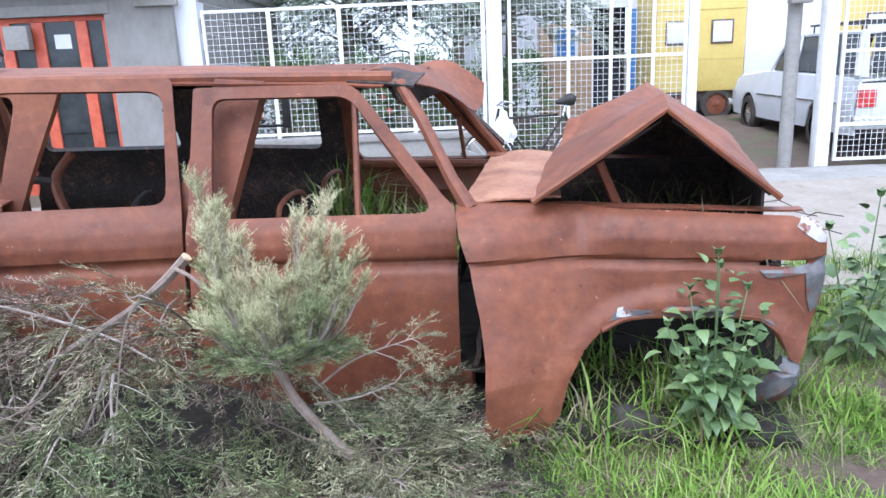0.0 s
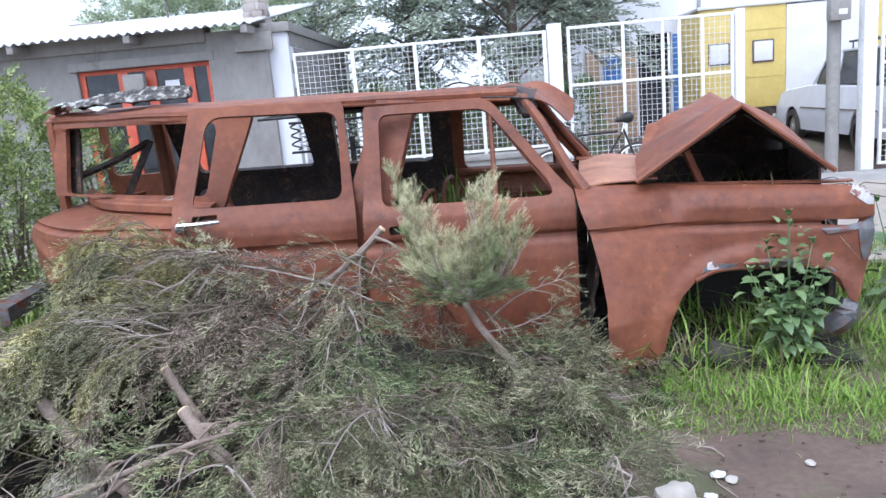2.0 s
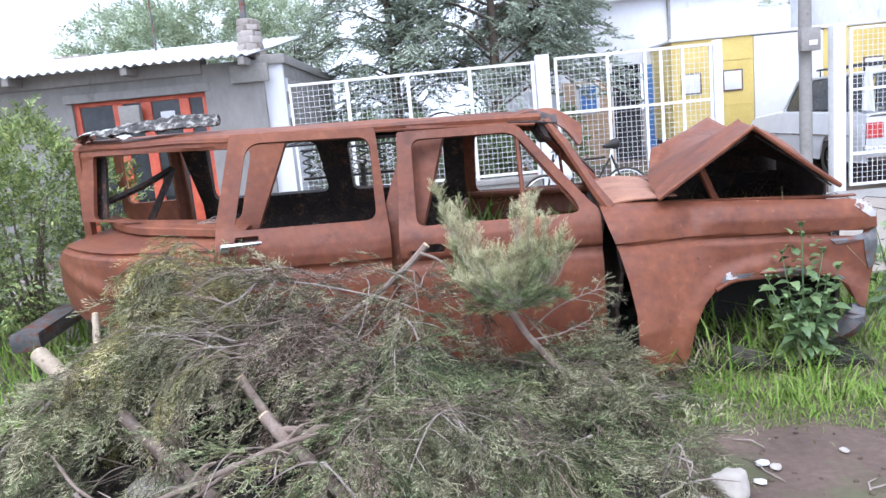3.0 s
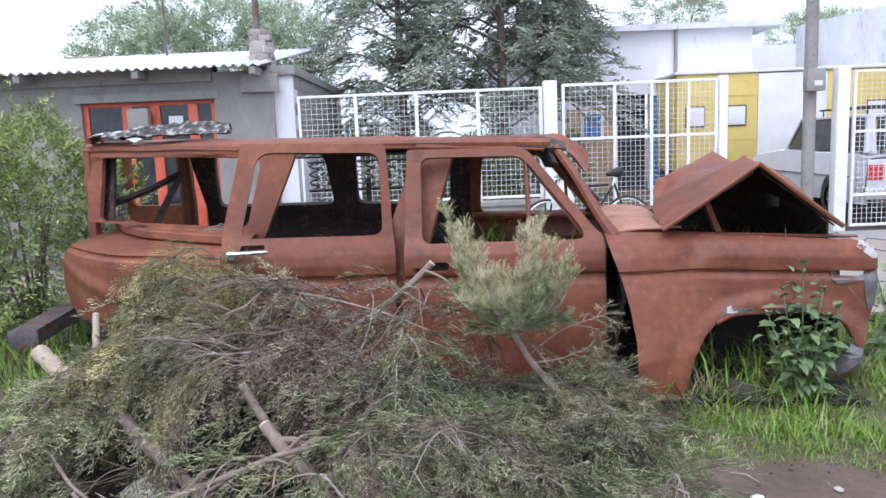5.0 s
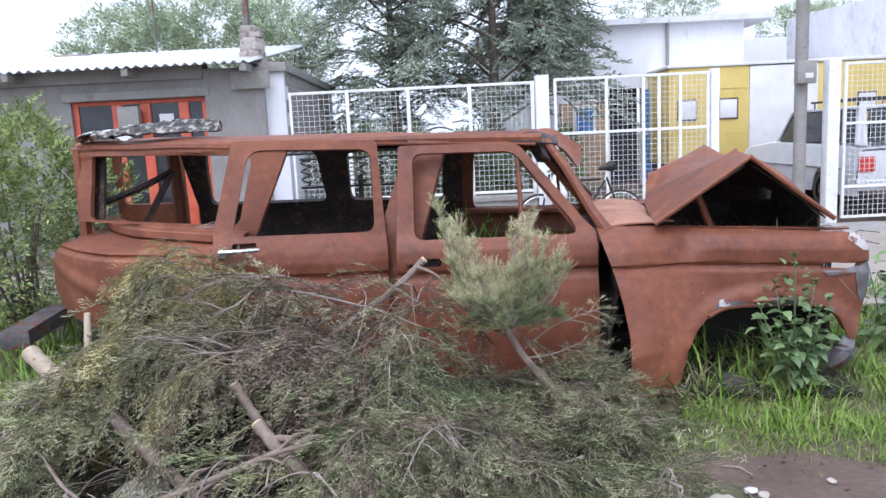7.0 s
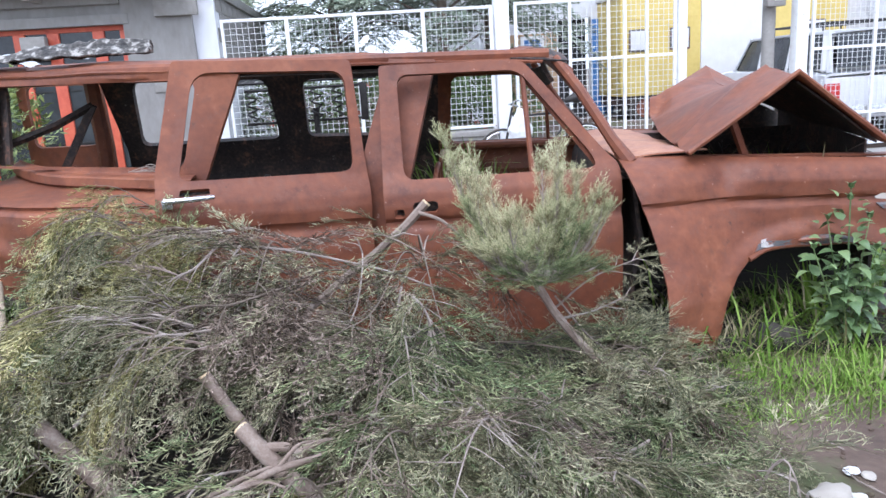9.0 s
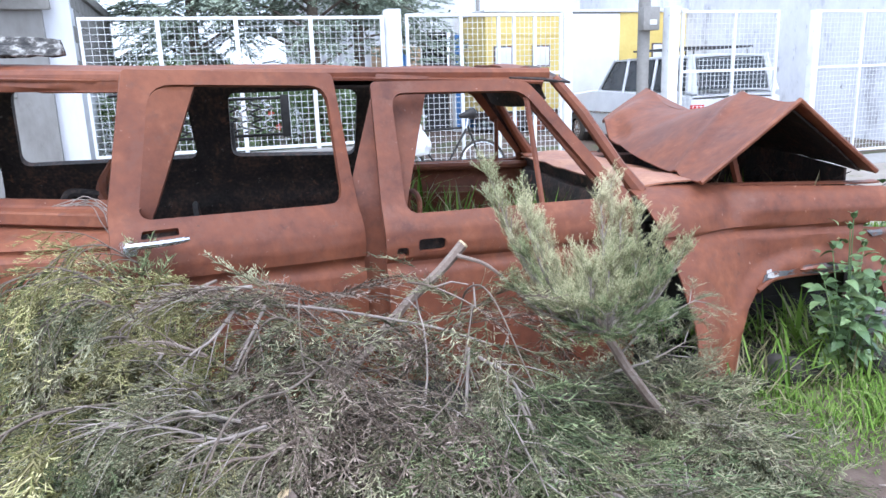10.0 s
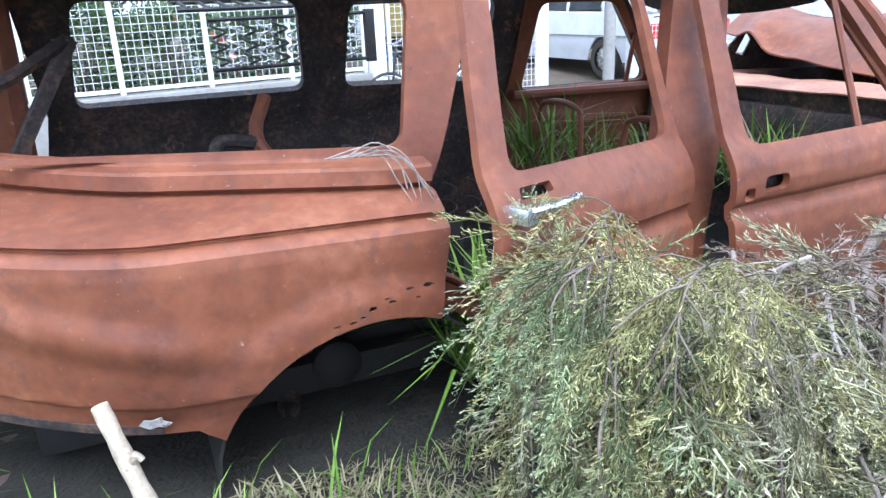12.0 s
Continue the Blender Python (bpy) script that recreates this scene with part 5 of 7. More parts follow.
for k in range(12):
    part("slat", tube([(-0.7 + 0.1 * k, -0.25, 1.42), (-0.62 + 0.1 * k, 0.3, 1.46)], 0.010, 5), BLACKM, rack)
part("slat_rail", tube([(-0.75, -0.25, 1.415), (0.5, -0.25, 1.415)], 0.012, 6), BLACKM, rack)
part("slat_rail", tube([(-0.65, 0.3, 1.455), (0.6, 0.3, 1.455)], 0.012, 6), BLACKM, rack)

# ---- plants ----
CA, SA = math.cos(radians(-8)), math.sin(radians(-8))


def to_car(x, y):
    dx, dy = x - 0.06, y - 2.87
    return dx * CA + dy * SA, -dx * SA + dy * CA


def from_car(u, v):
    return 0.06 + u * CA - v * SA, 2.87 + u * SA + v * CA


def spike(vs, fs, a, b, r):
    """A thin three-sided tapered shoot."""
    a, b = np.array(a, float), np.array(b, float)
    d = b - a
    d /= np.linalg.norm(d) + 1e-9
    p = np.cross(d, (0.1, 0.3, 1.0))
    p /= np.linalg.norm(p) + 1e-9
    q = np.cross(d, p)
    k = len(vs)
    for i in range(3):
        t = i * 2.0944
        vs.append(a + r * (math.cos(t) * p + math.sin(t) * q))
    vs.append(b)
    for i in range(3):
        fs.append((k + i, k + (i + 1) % 3, k + 3))


def scale_leaf(vs, fs, a, d, ln, w, roll):
    """A short flat blunt shoot, widest past its middle."""
    a, d = np.array(a, float), np.array(d, float)
    d = d / (np.linalg.norm(d) + 1e-9)
    p = np.cross(d, (math.sin(roll), 0.35, math.cos(roll)))
    p /= np.linalg.norm(p) + 1e-9
    k = len(vs)
    vs.extend((a, a + d * ln * 0.6 + p * w, a + d * ln, a + d * ln * 0.6 - p * w))
    fs.extend(((k, k + 1, k + 2), (k, k + 2, k + 3)))


def frond(seed, sides=11, subs=5, r=0.0125, droop=0.22, wide=0.36, leaf=0.0076):
    g = random.Random(seed)
    vs, fs = [], []
    bow = g.uniform(-0.22, 0.22)
    axis = lambda s: np.array((s, bow * s * s + 0.05 * math.sin(s * 4 + seed), -droop * s * s))
    for k in range(2):
        spike(vs, fs, axis(k / 2), axis((k + 1.15) / 2), r * (1 - 0.3 * k))
    for i in range(sides):
        s = 0.06 + 0.9 * i / sides + g.uniform(-0.03, 0.03)
        sg = 1 if i % 2 else -1
        an = radians(g.uniform(22, 46)) * sg
        ln = wide * (1 - 0.55 * s) * g.uniform(0.6, 1.25)
        o = axis(s)
        d = np.array((math.cos(an), math.sin(an), g.uniform(-0.35, 0.3)))
        spike(vs, fs, o, o + d * ln, r)
        for j in range(subs):
            t = 0.12 + 0.80 * (j + g.random() * 0.7) / subs
            a2 = an + radians(g.uniform(18, 44)) * (1 if j % 2 else -1)
            d2 = np.array((math.cos(a2), math.sin(a2), g.uniform(-0.3, 0.4)))
            scale_leaf(vs, fs, o + d * ln * t, d2, ln * g.uniform(0.36, 0.60), leaf * g.uniform(0.8, 1.25), g.uniform(-1.2, 1.2))
        scale_leaf(vs, fs, o + d * ln * 0.8, d, ln * 0.4, leaf, g.uniform(-1.2, 1.2))
    return np.array(vs), np.array(fs)


FRONDS = [frond(k, droop=0.12 + 0.1 * k) for k in range(6)]
SPARSE = [frond(20 + k, 9, 3, 0.0120, 0.25, 0.32, 0.010) for k in range(3)]
TASSELS = [frond(40 + k, 14, 4, 0.0090, 0.42, 0.22, 0.0075) for k in range(3)]
COARSE = [frond(60 + k, 8, 2, 0.03, 0.25, 0.5, 0.034) for k in range(3)]


def foliage(name, places, material, templates, parent=None, **tags):
    """One leaf mesh out of many placed sprigs (origin, direction, normal, size)."""
    blocks = []
    for k, tpl in enumerate(templates):
        sel = places[k::len(templates)]
        if sel:
            blocks.append(stamp(tpl, (np.array([p[0] for p in sel], float), np.array([p[1] for p in sel], float), np.array([p[2] for p in sel], float), np.array([p[3] for p in sel], float))))
    me = tri_mesh(name, *join_tris(blocks), material)
    if material.name in OLD_SHADED:
        me.materials.append(OLD_SHADED[material.name])
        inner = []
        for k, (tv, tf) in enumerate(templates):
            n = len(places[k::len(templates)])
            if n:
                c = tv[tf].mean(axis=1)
                # Inner faces get the copy with shade put into its colour.
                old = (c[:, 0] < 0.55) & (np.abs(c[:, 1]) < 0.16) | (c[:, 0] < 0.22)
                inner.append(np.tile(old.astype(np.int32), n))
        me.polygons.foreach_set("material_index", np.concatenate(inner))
    ob = new(name, me)
    ob.parent = parent
    return tagged(ob, **tags)


def heap_end(y):
    """Where the heap stops short of the rear wheel arch."""
    return max(-2.47, -2.47 + 0.58 * (y - 2.32)) if y > 1.9 else -2.47 - 1.25 * (1.9 - y)


def heap(x, y):
    """Height of the brush heap over the ground."""
    a = interp(x, [(-3.15, 0.0), (-2.95, 0.25), (-2.7, 0.66), (-2.42, 1.12), (-2.0, 1.14), (-1.6, 1.0), (-1.05, 0.93), (-0.8, 0.62), (-0.6, 0.32), (-0.4, 0.19), (0.0, 0.12), (0.3, 0.06), (0.5, 0.0)])
    b = interp(y, [(0.55, 0.0), (0.9, 0.12), (1.3, 0.36), (1.7, 0.62), (2.1, 0.93), (2.45, 1.0), (2.75, 0.9), (2.95, 0.4), (3.1, 0.0)])
    lim = 3.2 if x > -2.3 else 2.9 - 1.6 * (-2.3 - x)
    b *= smooth01((lim - y) / 0.25) * smooth01((x - heap_end(y)) / 0.22)
    for cx, cy, cr, k in ((-1.45, 1.36, 0.34, 0.6), (-2.05, 1.42, 0.25, 0.55), (-1.15, 1.95, 0.2, 0.45), (-2.1, 1.95, 0.22, 0.5), (-1.75, 2.0, 0.2, 0.35), (-0.8, 1.75, 0.2, 0.4)):
        b *= 1 - k * smooth01(1 - math.hypot(x - cx, y - cy) / cr)
    return 0.70 * a * b + (0.15 * noise.noise(Vector((x * 2.1, y * 2.1, 1))) + 0.05 * noise.noise(Vector((x * 5.5, y * 5.5, 7)))) * min(1, 6 * a * b)


PITS = [(-1.45, 1.36, 0.24), (-1.64, 1.56, 0.14), (-1.30, 1.22, 0.16), (-2.02, 1.40, 0.22), (-1.85, 1.20, 0.20), (-1.62, 1.16, 0.18), (-2.05, 1.10, 0.16)]
TOP_LIMBS = [((-1.70, 1.99, 0.475), (-1.92, 1.83, 0.475)), ((-1.92, 1.83, 0.475), (-2.10, 1.58, 0.34)), ((-1.58, 1.45, 0.345), (-1.27, 1.29, 0.06)), ((-2.2, 1.58, 0.36), (-1.74, 1.36, 0.02)), ((-2.10, 1.14, 0.10), (-1.34, 1.28, 0.32)), ((-0.925, 2.475, 0.79), (-1.15, 2.405, 0.655)), ((-1.15, 2.405, 0.655), (-1.44, 2.24, 0.425)), ((-0.60, 2.16, 0.60), (-0.28, 2.07, 0.16))]


def buried(q, g):
    """True where a sprig would close a pit in the heap or lie over one of the limbs on top of it."""
    for cx, cy, r in PITS:
        if math.hypot(q[0] - cx, q[1] - cy) < r * g.uniform(0.7, 1.15):
            return True
    for a, b in TOP_LIMBS:
        t = (q[0] - a[0]) / (b[0] - a[0])
        if -0.05 <= t <= 1.05:
            ly, lz = a[1] + (b[1] - a[1]) * t, a[2] + (b[2] - a[2]) * t
            if ly - 0.45 < q[1] < ly + 0.04 and q[2] > lz - 0.05 - 0.42 * (ly - q[1]) and g.random() < 0.9:
                return True
    return False


def branch(name, label, pts, radii, material, bark, templates, size=(0.11, 0.22), twig_len=0.38, step=0.05, fr_step=0.040, droop=0.35, bare=0.0, lift=0.15, seed=0, cut=False, group="cut juniper branches", spread=(35, 65)):
    g = random.Random(seed)
    line = spline([(max(p[0], heap_end(p[1]) + 0.05), p[1], p[2]) for p in pts], 8)
    n = len(line)
    rr = [radii[0] + (radii[1] - radii[0]) * i / (n - 1) for i in range(n)]
    base = thing(name, label, "branch", group=group)
    main, bm = bmesh.new(), bmesh.new()
    add_tube(main, line, rr, 7)
    places = []
    dist, nxt, side = 0.0, 0.0, 1
    total = sum((b - a).length for a, b in zip(line, line[1:]))
    for a, b in zip(line, line[1:]):
        seg = (b - a).length
        while nxt < dist + seg:
            s = nxt / total
            p = a.lerp(b, (nxt - dist) / seg)
            nxt += step * g.uniform(0.7, 1.3)
            if s < bare or p.x < heap_end(p.y) + 0.02:
                continue
            t = (b - a).normalized()
            up = Vector((0, 0, 1))
            lat = t.cross(up)
            lat = lat.normalized() if lat.length > 0.2 else Vector((math.cos(g.uniform(0, 6.28)), math.sin(g.uniform(0, 6.28)), 0))
            side = -side
            roll = g.uniform(-0.55, 0.55)
            lat = lat * math.cos(roll) * side + t.cross(lat) * math.sin(roll)
            an = radians(g.uniform(*spread))
            d = (t * math.cos(an) + lat * math.sin(an) + up * lift).normalized()
            ln = twig_len * (1 - 0.6 * s) * g.uniform(0.55, 1.1)
            k = max(2, int(ln / fr_step))
            q = p.copy()
            tw = [q.copy()]
            for i in range(k):
                d = (d + up * -droop * 0.12 + Vector((g.uniform(-1, 1), g.uniform(-1, 1), g.uniform(-1, 1))) * 0.10).normalized()
                q = q + d * (ln / k)
                if q.x < heap_end(q.y) + g.uniform(0.03, 0.14):
                    break
                if seed < 401 and buried(q, g):
                    continue
                if 100 <= seed < 340 and q.z > heap(q.x, q.y) + 0.15:
                    break
                if q.z < GZ + 0.03:
                    q.z = GZ + 0.03
                tw.append(q.copy())
                side2 = d.cross(up)
                side2 = side2.normalized() if side2.length > 0.1 else Vector((1, 0, 0))
                fd = (d * 1.1 + side2 * g.uniform(0.25, 0.6) * (1 if i % 2 else -1) + Vector((0, 0, g.uniform(-0.15, 0.25) - droop * 0.4))).normalized()
                nr = (up + Vector((g.uniform(-0.6, 0.6), g.uniform(-0.6, 0.6), 0))).normalized()
                places.append((q, fd, nr, g.uniform(*size)))
            places.append((q, d, up + lat * 0.3, g.uniform(*size) * 1.15))
            add_tube(bm, tw, [0.0021 - 0.0013 * i / len(tw) for i in range(len(tw))], 4, cap=False)
        dist += seg
    d = (line[-1] - line[-2]).normalized()
    for i in range(5 if line[-1].x > heap_end(line[-1].y) + 0.08 else 0):
        places.append((line[-1], d + Vector((g.uniform(-0.5, 0.5), g.uniform(-0.5, 0.5), g.uniform(-0.3, 0.3))), Vector((0.1, 0.2, 1)), size[1]))
    part("stem", main, bark, base)
    if bm.faces:
        tagged(part("twig_spray", bm, bark, base), kind="stuff")
    else:
        bm.free()
    if places:
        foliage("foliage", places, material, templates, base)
    if cut:
        dd = (line[0] - line[1]).normalized()
        part("cut_end", tube([line[0] - dd * 0.002, line[0] + dd * 0.006], [rr[0] * 0.99, rr[0] * 0.93], 12), CUT, base, "pale freshly sawn end")
    return base


LABELS = ["grey-green cut juniper branch lying on the brush heap", "green cut juniper branch lying on the brush heap", "yellowish drooping juniper branch on the brush heap", "dried brownish juniper branch on the brush heap", "pale green upright juniper shoots"]
gb = random.Random(11)
# branches over the heap, fanning out from beside the front door
for k in range(52):
    x0 = gb.uniform(-2.5, 0.0)
    y0 = gb.uniform(1.25, 2.65)
    ang = math.atan2(y0 - 2.9, (x0 + 0.9) * 0.8) + gb.uniform(-0.7, 0.7)
    if x0 < -1.5 and gb.random() < 0.6:
        ang = radians(gb.uniform(165, 235))
    L = gb.uniform(0.6, 1.1)
    lay = gb.uniform(0.72, 1.0)
    for _ in range(8):
        if heap(x0 + L * math.cos(ang), min(2.78, y0 + L * math.sin(ang))) > 0.10:
            break
        L *= 0.82
    pts = []
    bend = gb.uniform(-0.5, 0.5)
    arch = gb.uniform(0.0, 0.18)
    for i in range(5):
        s = i / 4
        x = x0 + L * s * math.cos(ang + bend * s)
        y = min(2.78, y0 + L * s * math.sin(ang + bend * s))
        pts.append((x, y, max(GZ + 0.04, GZ * 0.3 + heap(x, y) * lay + arch * math.sin(3.0 * s))))
    w = gb.random()
    if x0 < heap_end(y0) + 0.15:
        continue
    pts = [(max(px, heap_end(py) + 0.05), py, pz) for px, py, pz in pts]
    if x0 < -1.5 and y0 > 1.6:
        m = 2 if w < 0.36 else (1 if w < 0.62 else 0)
    elif y0 < 1.9:
        m = 0 if w < 0.5 else (3 if w < 0.62 else (1 if w < 0.82 or x0 > -1.2 else 2))
    else:
        m = 0 if w < 0.55 else (3 if w < 0.8 else 1)
    branch("juniper_branch", LABELS[m], pts, (gb.uniform(0.003, 0.0055), 0.0015), JUN[m], TWIG if k % 5 == 0 else BARK, TASSELS + FRONDS[:1] if m == 2 else (SPARSE if m == 3 else FRONDS), seed=100 + k, droop=gb.uniform(0.3, 0.8), step=0.06 if m != 3 else 0.05)
# long drooping tips on the end of the heap
for k, (x, y, z, dx, dy) in enumerate([(-2.1, 2.42, 0.62, -0.58, -0.05), (-2.15, 2.3, 0.66, -0.52, -0.22), (-2.05, 1.95, 0.6, -0.55, -0.4), (-2.3, 2.5, 0.62, -0.42, 0.22), (-2.0, 2.2, 0.68, -0.35, -0.35), (-2.2, 1.7, 0.42, -0.5, -0.3)]):
    dx, dy = dx * 0.8, dy * 0.8
    pts = [(x, y, z), (x + dx * 0.4, y + dy * 0.4, z + 0.05), (x + dx * 0.75, y + dy * 0.75, z - 0.02), (x + dx, y + dy, z - 0.20)]
    m = 2 if k in (0, 2, 4) else 1
    branch("juniper_branch", LABELS[m], pts, (0.0045, 0.002), JUN[m], BARK, TASSELS + FRONDS[:1], seed=300 + k, droop=1.0, twig_len=0.36, lift=0.05, size=(0.1, 0.2))
for k in range(11):
    x, y = -2.12 - 0.03 * (k % 4), 1.82 + 0.085 * k
    z = heap(x + 0.12, y) + 0.0 + 0.05 * (k % 3)
    r = 0.16 + 0.05 * ((k * 5) % 4)
    pts = [(x + 0.1, y, z - 0.02), (x, y - 0.04, z + 0.06), (x - r * 0.6, y - 0.10, z + 0.03), (x - r * 0.9, y - 0.16, z - 0.16), (x - r, y - 0.2, z - 0.36)]
    pts = [(max(px, heap_end(py) + 0.06), py, pz) for px, py, pz in pts]
    m = (2, 1, 1, 2, 0)[k % 5]
    branch("juniper_branch", LABELS[m], pts, (0.0026, 0.001), JUN[m], BARK, TASSELS + FRONDS[2:4], seed=340 + k, droop=2.0, twig_len=0.26, lift=0.12, size=(0.09, 0.17), step=0.032, spread=(15, 45))
# drooping plumes that fan out over the end and the front of the heap
gp = random.Random(52)
for k in range(34):
    if k < 16:
        x0, y0 = gp.uniform(-1.95, -1.6), gp.uniform(1.75, 2.45)
        a = radians(gp.uniform(178, 232))
        m = gp.choice((2, 2, 1, 0))
    else:
        x0, y0 = gp.uniform(-1.25, -0.25), gp.uniform(1.55, 2.1)
        a = radians(gp.uniform(215, 320))
        m = gp.choice((0, 0, 1, 3, 1))
    L = gp.uniform(0.38, 0.62)
    pts = []
    for i in range(5):
        q = i / 4
        x, y = x0 + L * q * math.cos(a), y0 + L * q * math.sin(a)
        pts.append((x, y, max(GZ + 0.06, heap(x, y) * 0.97 + 0.06 * math.sin(3.14 * q) - 0.03 * q)))
    branch("juniper_branch", LABELS[m], pts, (0.0055, 0.0015), JUN[m], TWIG if k % 3 else BROWN_BARK, TASSELS, seed=600 + k, droop=0.9, twig_len=0.30, lift=0.04, size=(0.09, 0.16), step=0.030, fr_step=0.036, spread=(18, 40), bare=0.04)
# the sawn-off limb propped against the door
branch("juniper_branch", "grey juniper limb with a sawn end propped on the heap", [(-0.925, 2.475, 0.79), (-1.02, 2.47, 0.70), (-1.15, 2.46, 0.60), (-1.30, 2.34, 0.52), (-1.425, 2.24, 0.445), (-1.46, 2.20, 0.385)], (0.020, 0.013), JUN[0], BROWN_BARK, FRONDS, seed=401, bare=0.72, cut=True, twig_len=0.3, step=0.08)
branch("juniper_branch", "pale bare juniper side branch with fine twigs", [(-0.96, 2.44, 0.76), (-0.86, 2.38, 0.72), (-0.75, 2.33, 0.60), (-0.66, 2.25, 0.48)], (0.008, 0.003), JUN[3], BROWN_BARK, SPARSE, seed=402, bare=0.55, step=0.09, twig_len=0.2)
branch("juniper_branch", "long straight grey twig lying over the heap", [(-2.3, 2.38, 0.66), (-1.7, 2.34, 0.70), (-1.2, 2.25, 0.60), (-0.95, 2.15, 0.52)], (0.006, 0.004), JUN[0], TWIG, SPARSE, seed=403, bare=0.3, step=0.12, twig_len=0.15)
# upright pale shoots and the stem they grow from
branch("juniper_branch", "curved juniper stem lying from the heap to the grass", [(-0.60, 2.16, 0.60), (-0.53, 2.10, 0.48), (-0.46, 2.08, 0.36), (-0.30, 2.08, 0.17), (-0.1, 2.05, 0.08), (0.16, 2.08, -0.02)], (0.015, 0.020), JUN[0], BROWN_BARK, SPARSE, seed=404, bare=0.05, step=0.16, twig_len=0.2, cut=False)
gsh = random.Random(77)
SHOOTS = [(-0.30, 0.24, 0.52), (-0.27, 0.28, 0.42), (-0.21, 0.16, 0.44), (-0.14, 0.16, 0.33), (-0.24, 0.10, 0.38), (0.06, 0.12, 0.40), (0.14, 0.18, 0.44), (0.11, 0.08, 0.36), (0.19, 0.10, 0.34), (0.24, 0.04, 0.28), (0.27, 0.0, 0.22)]
SHOOTS += [(gsh.uniform(-0.27, 0.22), gsh.uniform(-0.12, 0.14), gsh.uniform(0.10, 0.25)) for _ in range(26)]
for k, (dx, dy, h) in enumerate(SHOOTS):
    x0, y0, z0 = -0.53 + dx * 0.25, 2.14 + dy * 0.2, 0.52
    pts = [(x0, y0, z0), (x0 + dx * 0.5, y0 + dy * 0.5, z0 + h * 0.42), (x0 + dx * 0.78, y0 + dy, z0 + h)]
    branch("juniper_shoot", LABELS[4], pts, (0.006, 0.002), JUN[4] if k < 11 or k % 3 else JUN[1], TWIG, FRONDS[:2], seed=420 + k, size=(0.05, 0.085), twig_len=0.10, step=0.020, fr_step=0.026, droop=-0.5, lift=0.7, group="upright juniper shoots", spread=(12, 34), bare=0.0)
for k in range(14):
    a = k * 2.4
    r = 0.13 + 0.05 * (k % 3)
    branch("juniper_shoot", "dark green juniper sprigs at the foot of the upright plume", [(-0.53, 2.12, 0.50), (-0.53 + r * 0.5 * math.cos(a), 2.12 + r * 0.4 * math.sin(a), 0.53), (-0.53 + r * math.cos(a), 2.12 + r * 0.8 * math.sin(a), 0.54 + 0.03 * (k % 4))], (0.005, 0.002), JUN[1], TWIG, FRONDS[:3], seed=500 + k, size=(0.05, 0.09), twig_len=0.10, step=0.018, fr_step=0.026, droop=0.2, lift=0.25, group="upright juniper shoots", spread=(15, 60), bare=0.0)
for k, (x, y, z) in enumerate([(-0.16, 2.18, 0.34), (-0.10, 2.22, 0.48), (-0.2, 2.1, 0.22)]):
    branch("juniper_branch", LABELS[0], [(-0.45, 2.2, 0.32 + 0.05 * k), (-0.3, 2.2, z), (x, y, z + 0.06 - 0.1 * (k == 2))], (0.005, 0.002), JUN[0], TWIG, FRONDS, seed=440 + k, bare=0.55, twig_len=0.2, step=0.03, size=(0.06, 0.11))

# loose cuttings filling the heap, and the litter under it
gl = random.Random(23)
loose = [[], [], []]
while sum(map(len, loose)) < 1250:
    x, y = gl.uniform(-3.05, 0.45), gl.uniform(0.7, 2.9)
    h = heap(x, y)
    if h < 0.02 or x < heap_end(y) + 0.12:
        continue
    z = GZ * 0.6 + h * gl.uniform(0.60, 0.93) + 0.02
    if buried((x, y, z), gl):
        continue
    an = math.atan2(y - 2.9, (x + 0.9) * 0.8) + gl.uniform(-1.2, 1.2)
    loose[gl.choice((0, 0, 1, 2) if x > -1.6 else (0, 1, 1, 2))].append(((x, y, z), (math.cos(an), math.sin(an), gl.uniform(-0.6, 0.35)), (gl.uniform(-0.6, 0.6), gl.uniform(-0.6, 0.6), 1), gl.uniform(0.09, 0.2)))
for k, (m, lab) in enumerate(((0, "loose grey-green juniper cuttings filling the brush heap"), (1, "loose green juniper cuttings filling the brush heap"), (3, "loose dry juniper cuttings filling the brush heap"))):
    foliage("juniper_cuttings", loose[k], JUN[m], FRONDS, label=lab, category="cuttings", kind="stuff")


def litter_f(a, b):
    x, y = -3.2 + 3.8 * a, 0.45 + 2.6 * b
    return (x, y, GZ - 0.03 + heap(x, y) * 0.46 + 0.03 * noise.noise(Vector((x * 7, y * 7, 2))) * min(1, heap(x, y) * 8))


# Sheet added under the wreck: its near-black colour stands for the car's shade.
solid("shaded_soil", sheet(lambda a, b: (*from_car(-3.95 + 5.3 * a, -0.25 + 2.17 * b + 0.08 * noise.noise(Vector((a * 30, b * 3, 0)))), GZ + 0.045 + 0.03 * noise.noise(Vector((a * 40, b * 14, 0)))), 90, 34, 0.03), SHADED_LITTER, "soil and litter under the wreck, coloured near-black for the shade there", "soil", kind="stuff")
# Heap filler; the dark gaps between branches are in its colour.
solid("shaded_litter", sheet(litter_f, 76, 52, 0.02), SHADED_LITTER, "brown litter and needles under the brush heap, darkened for the shade in its gaps", "litter", kind="stuff")


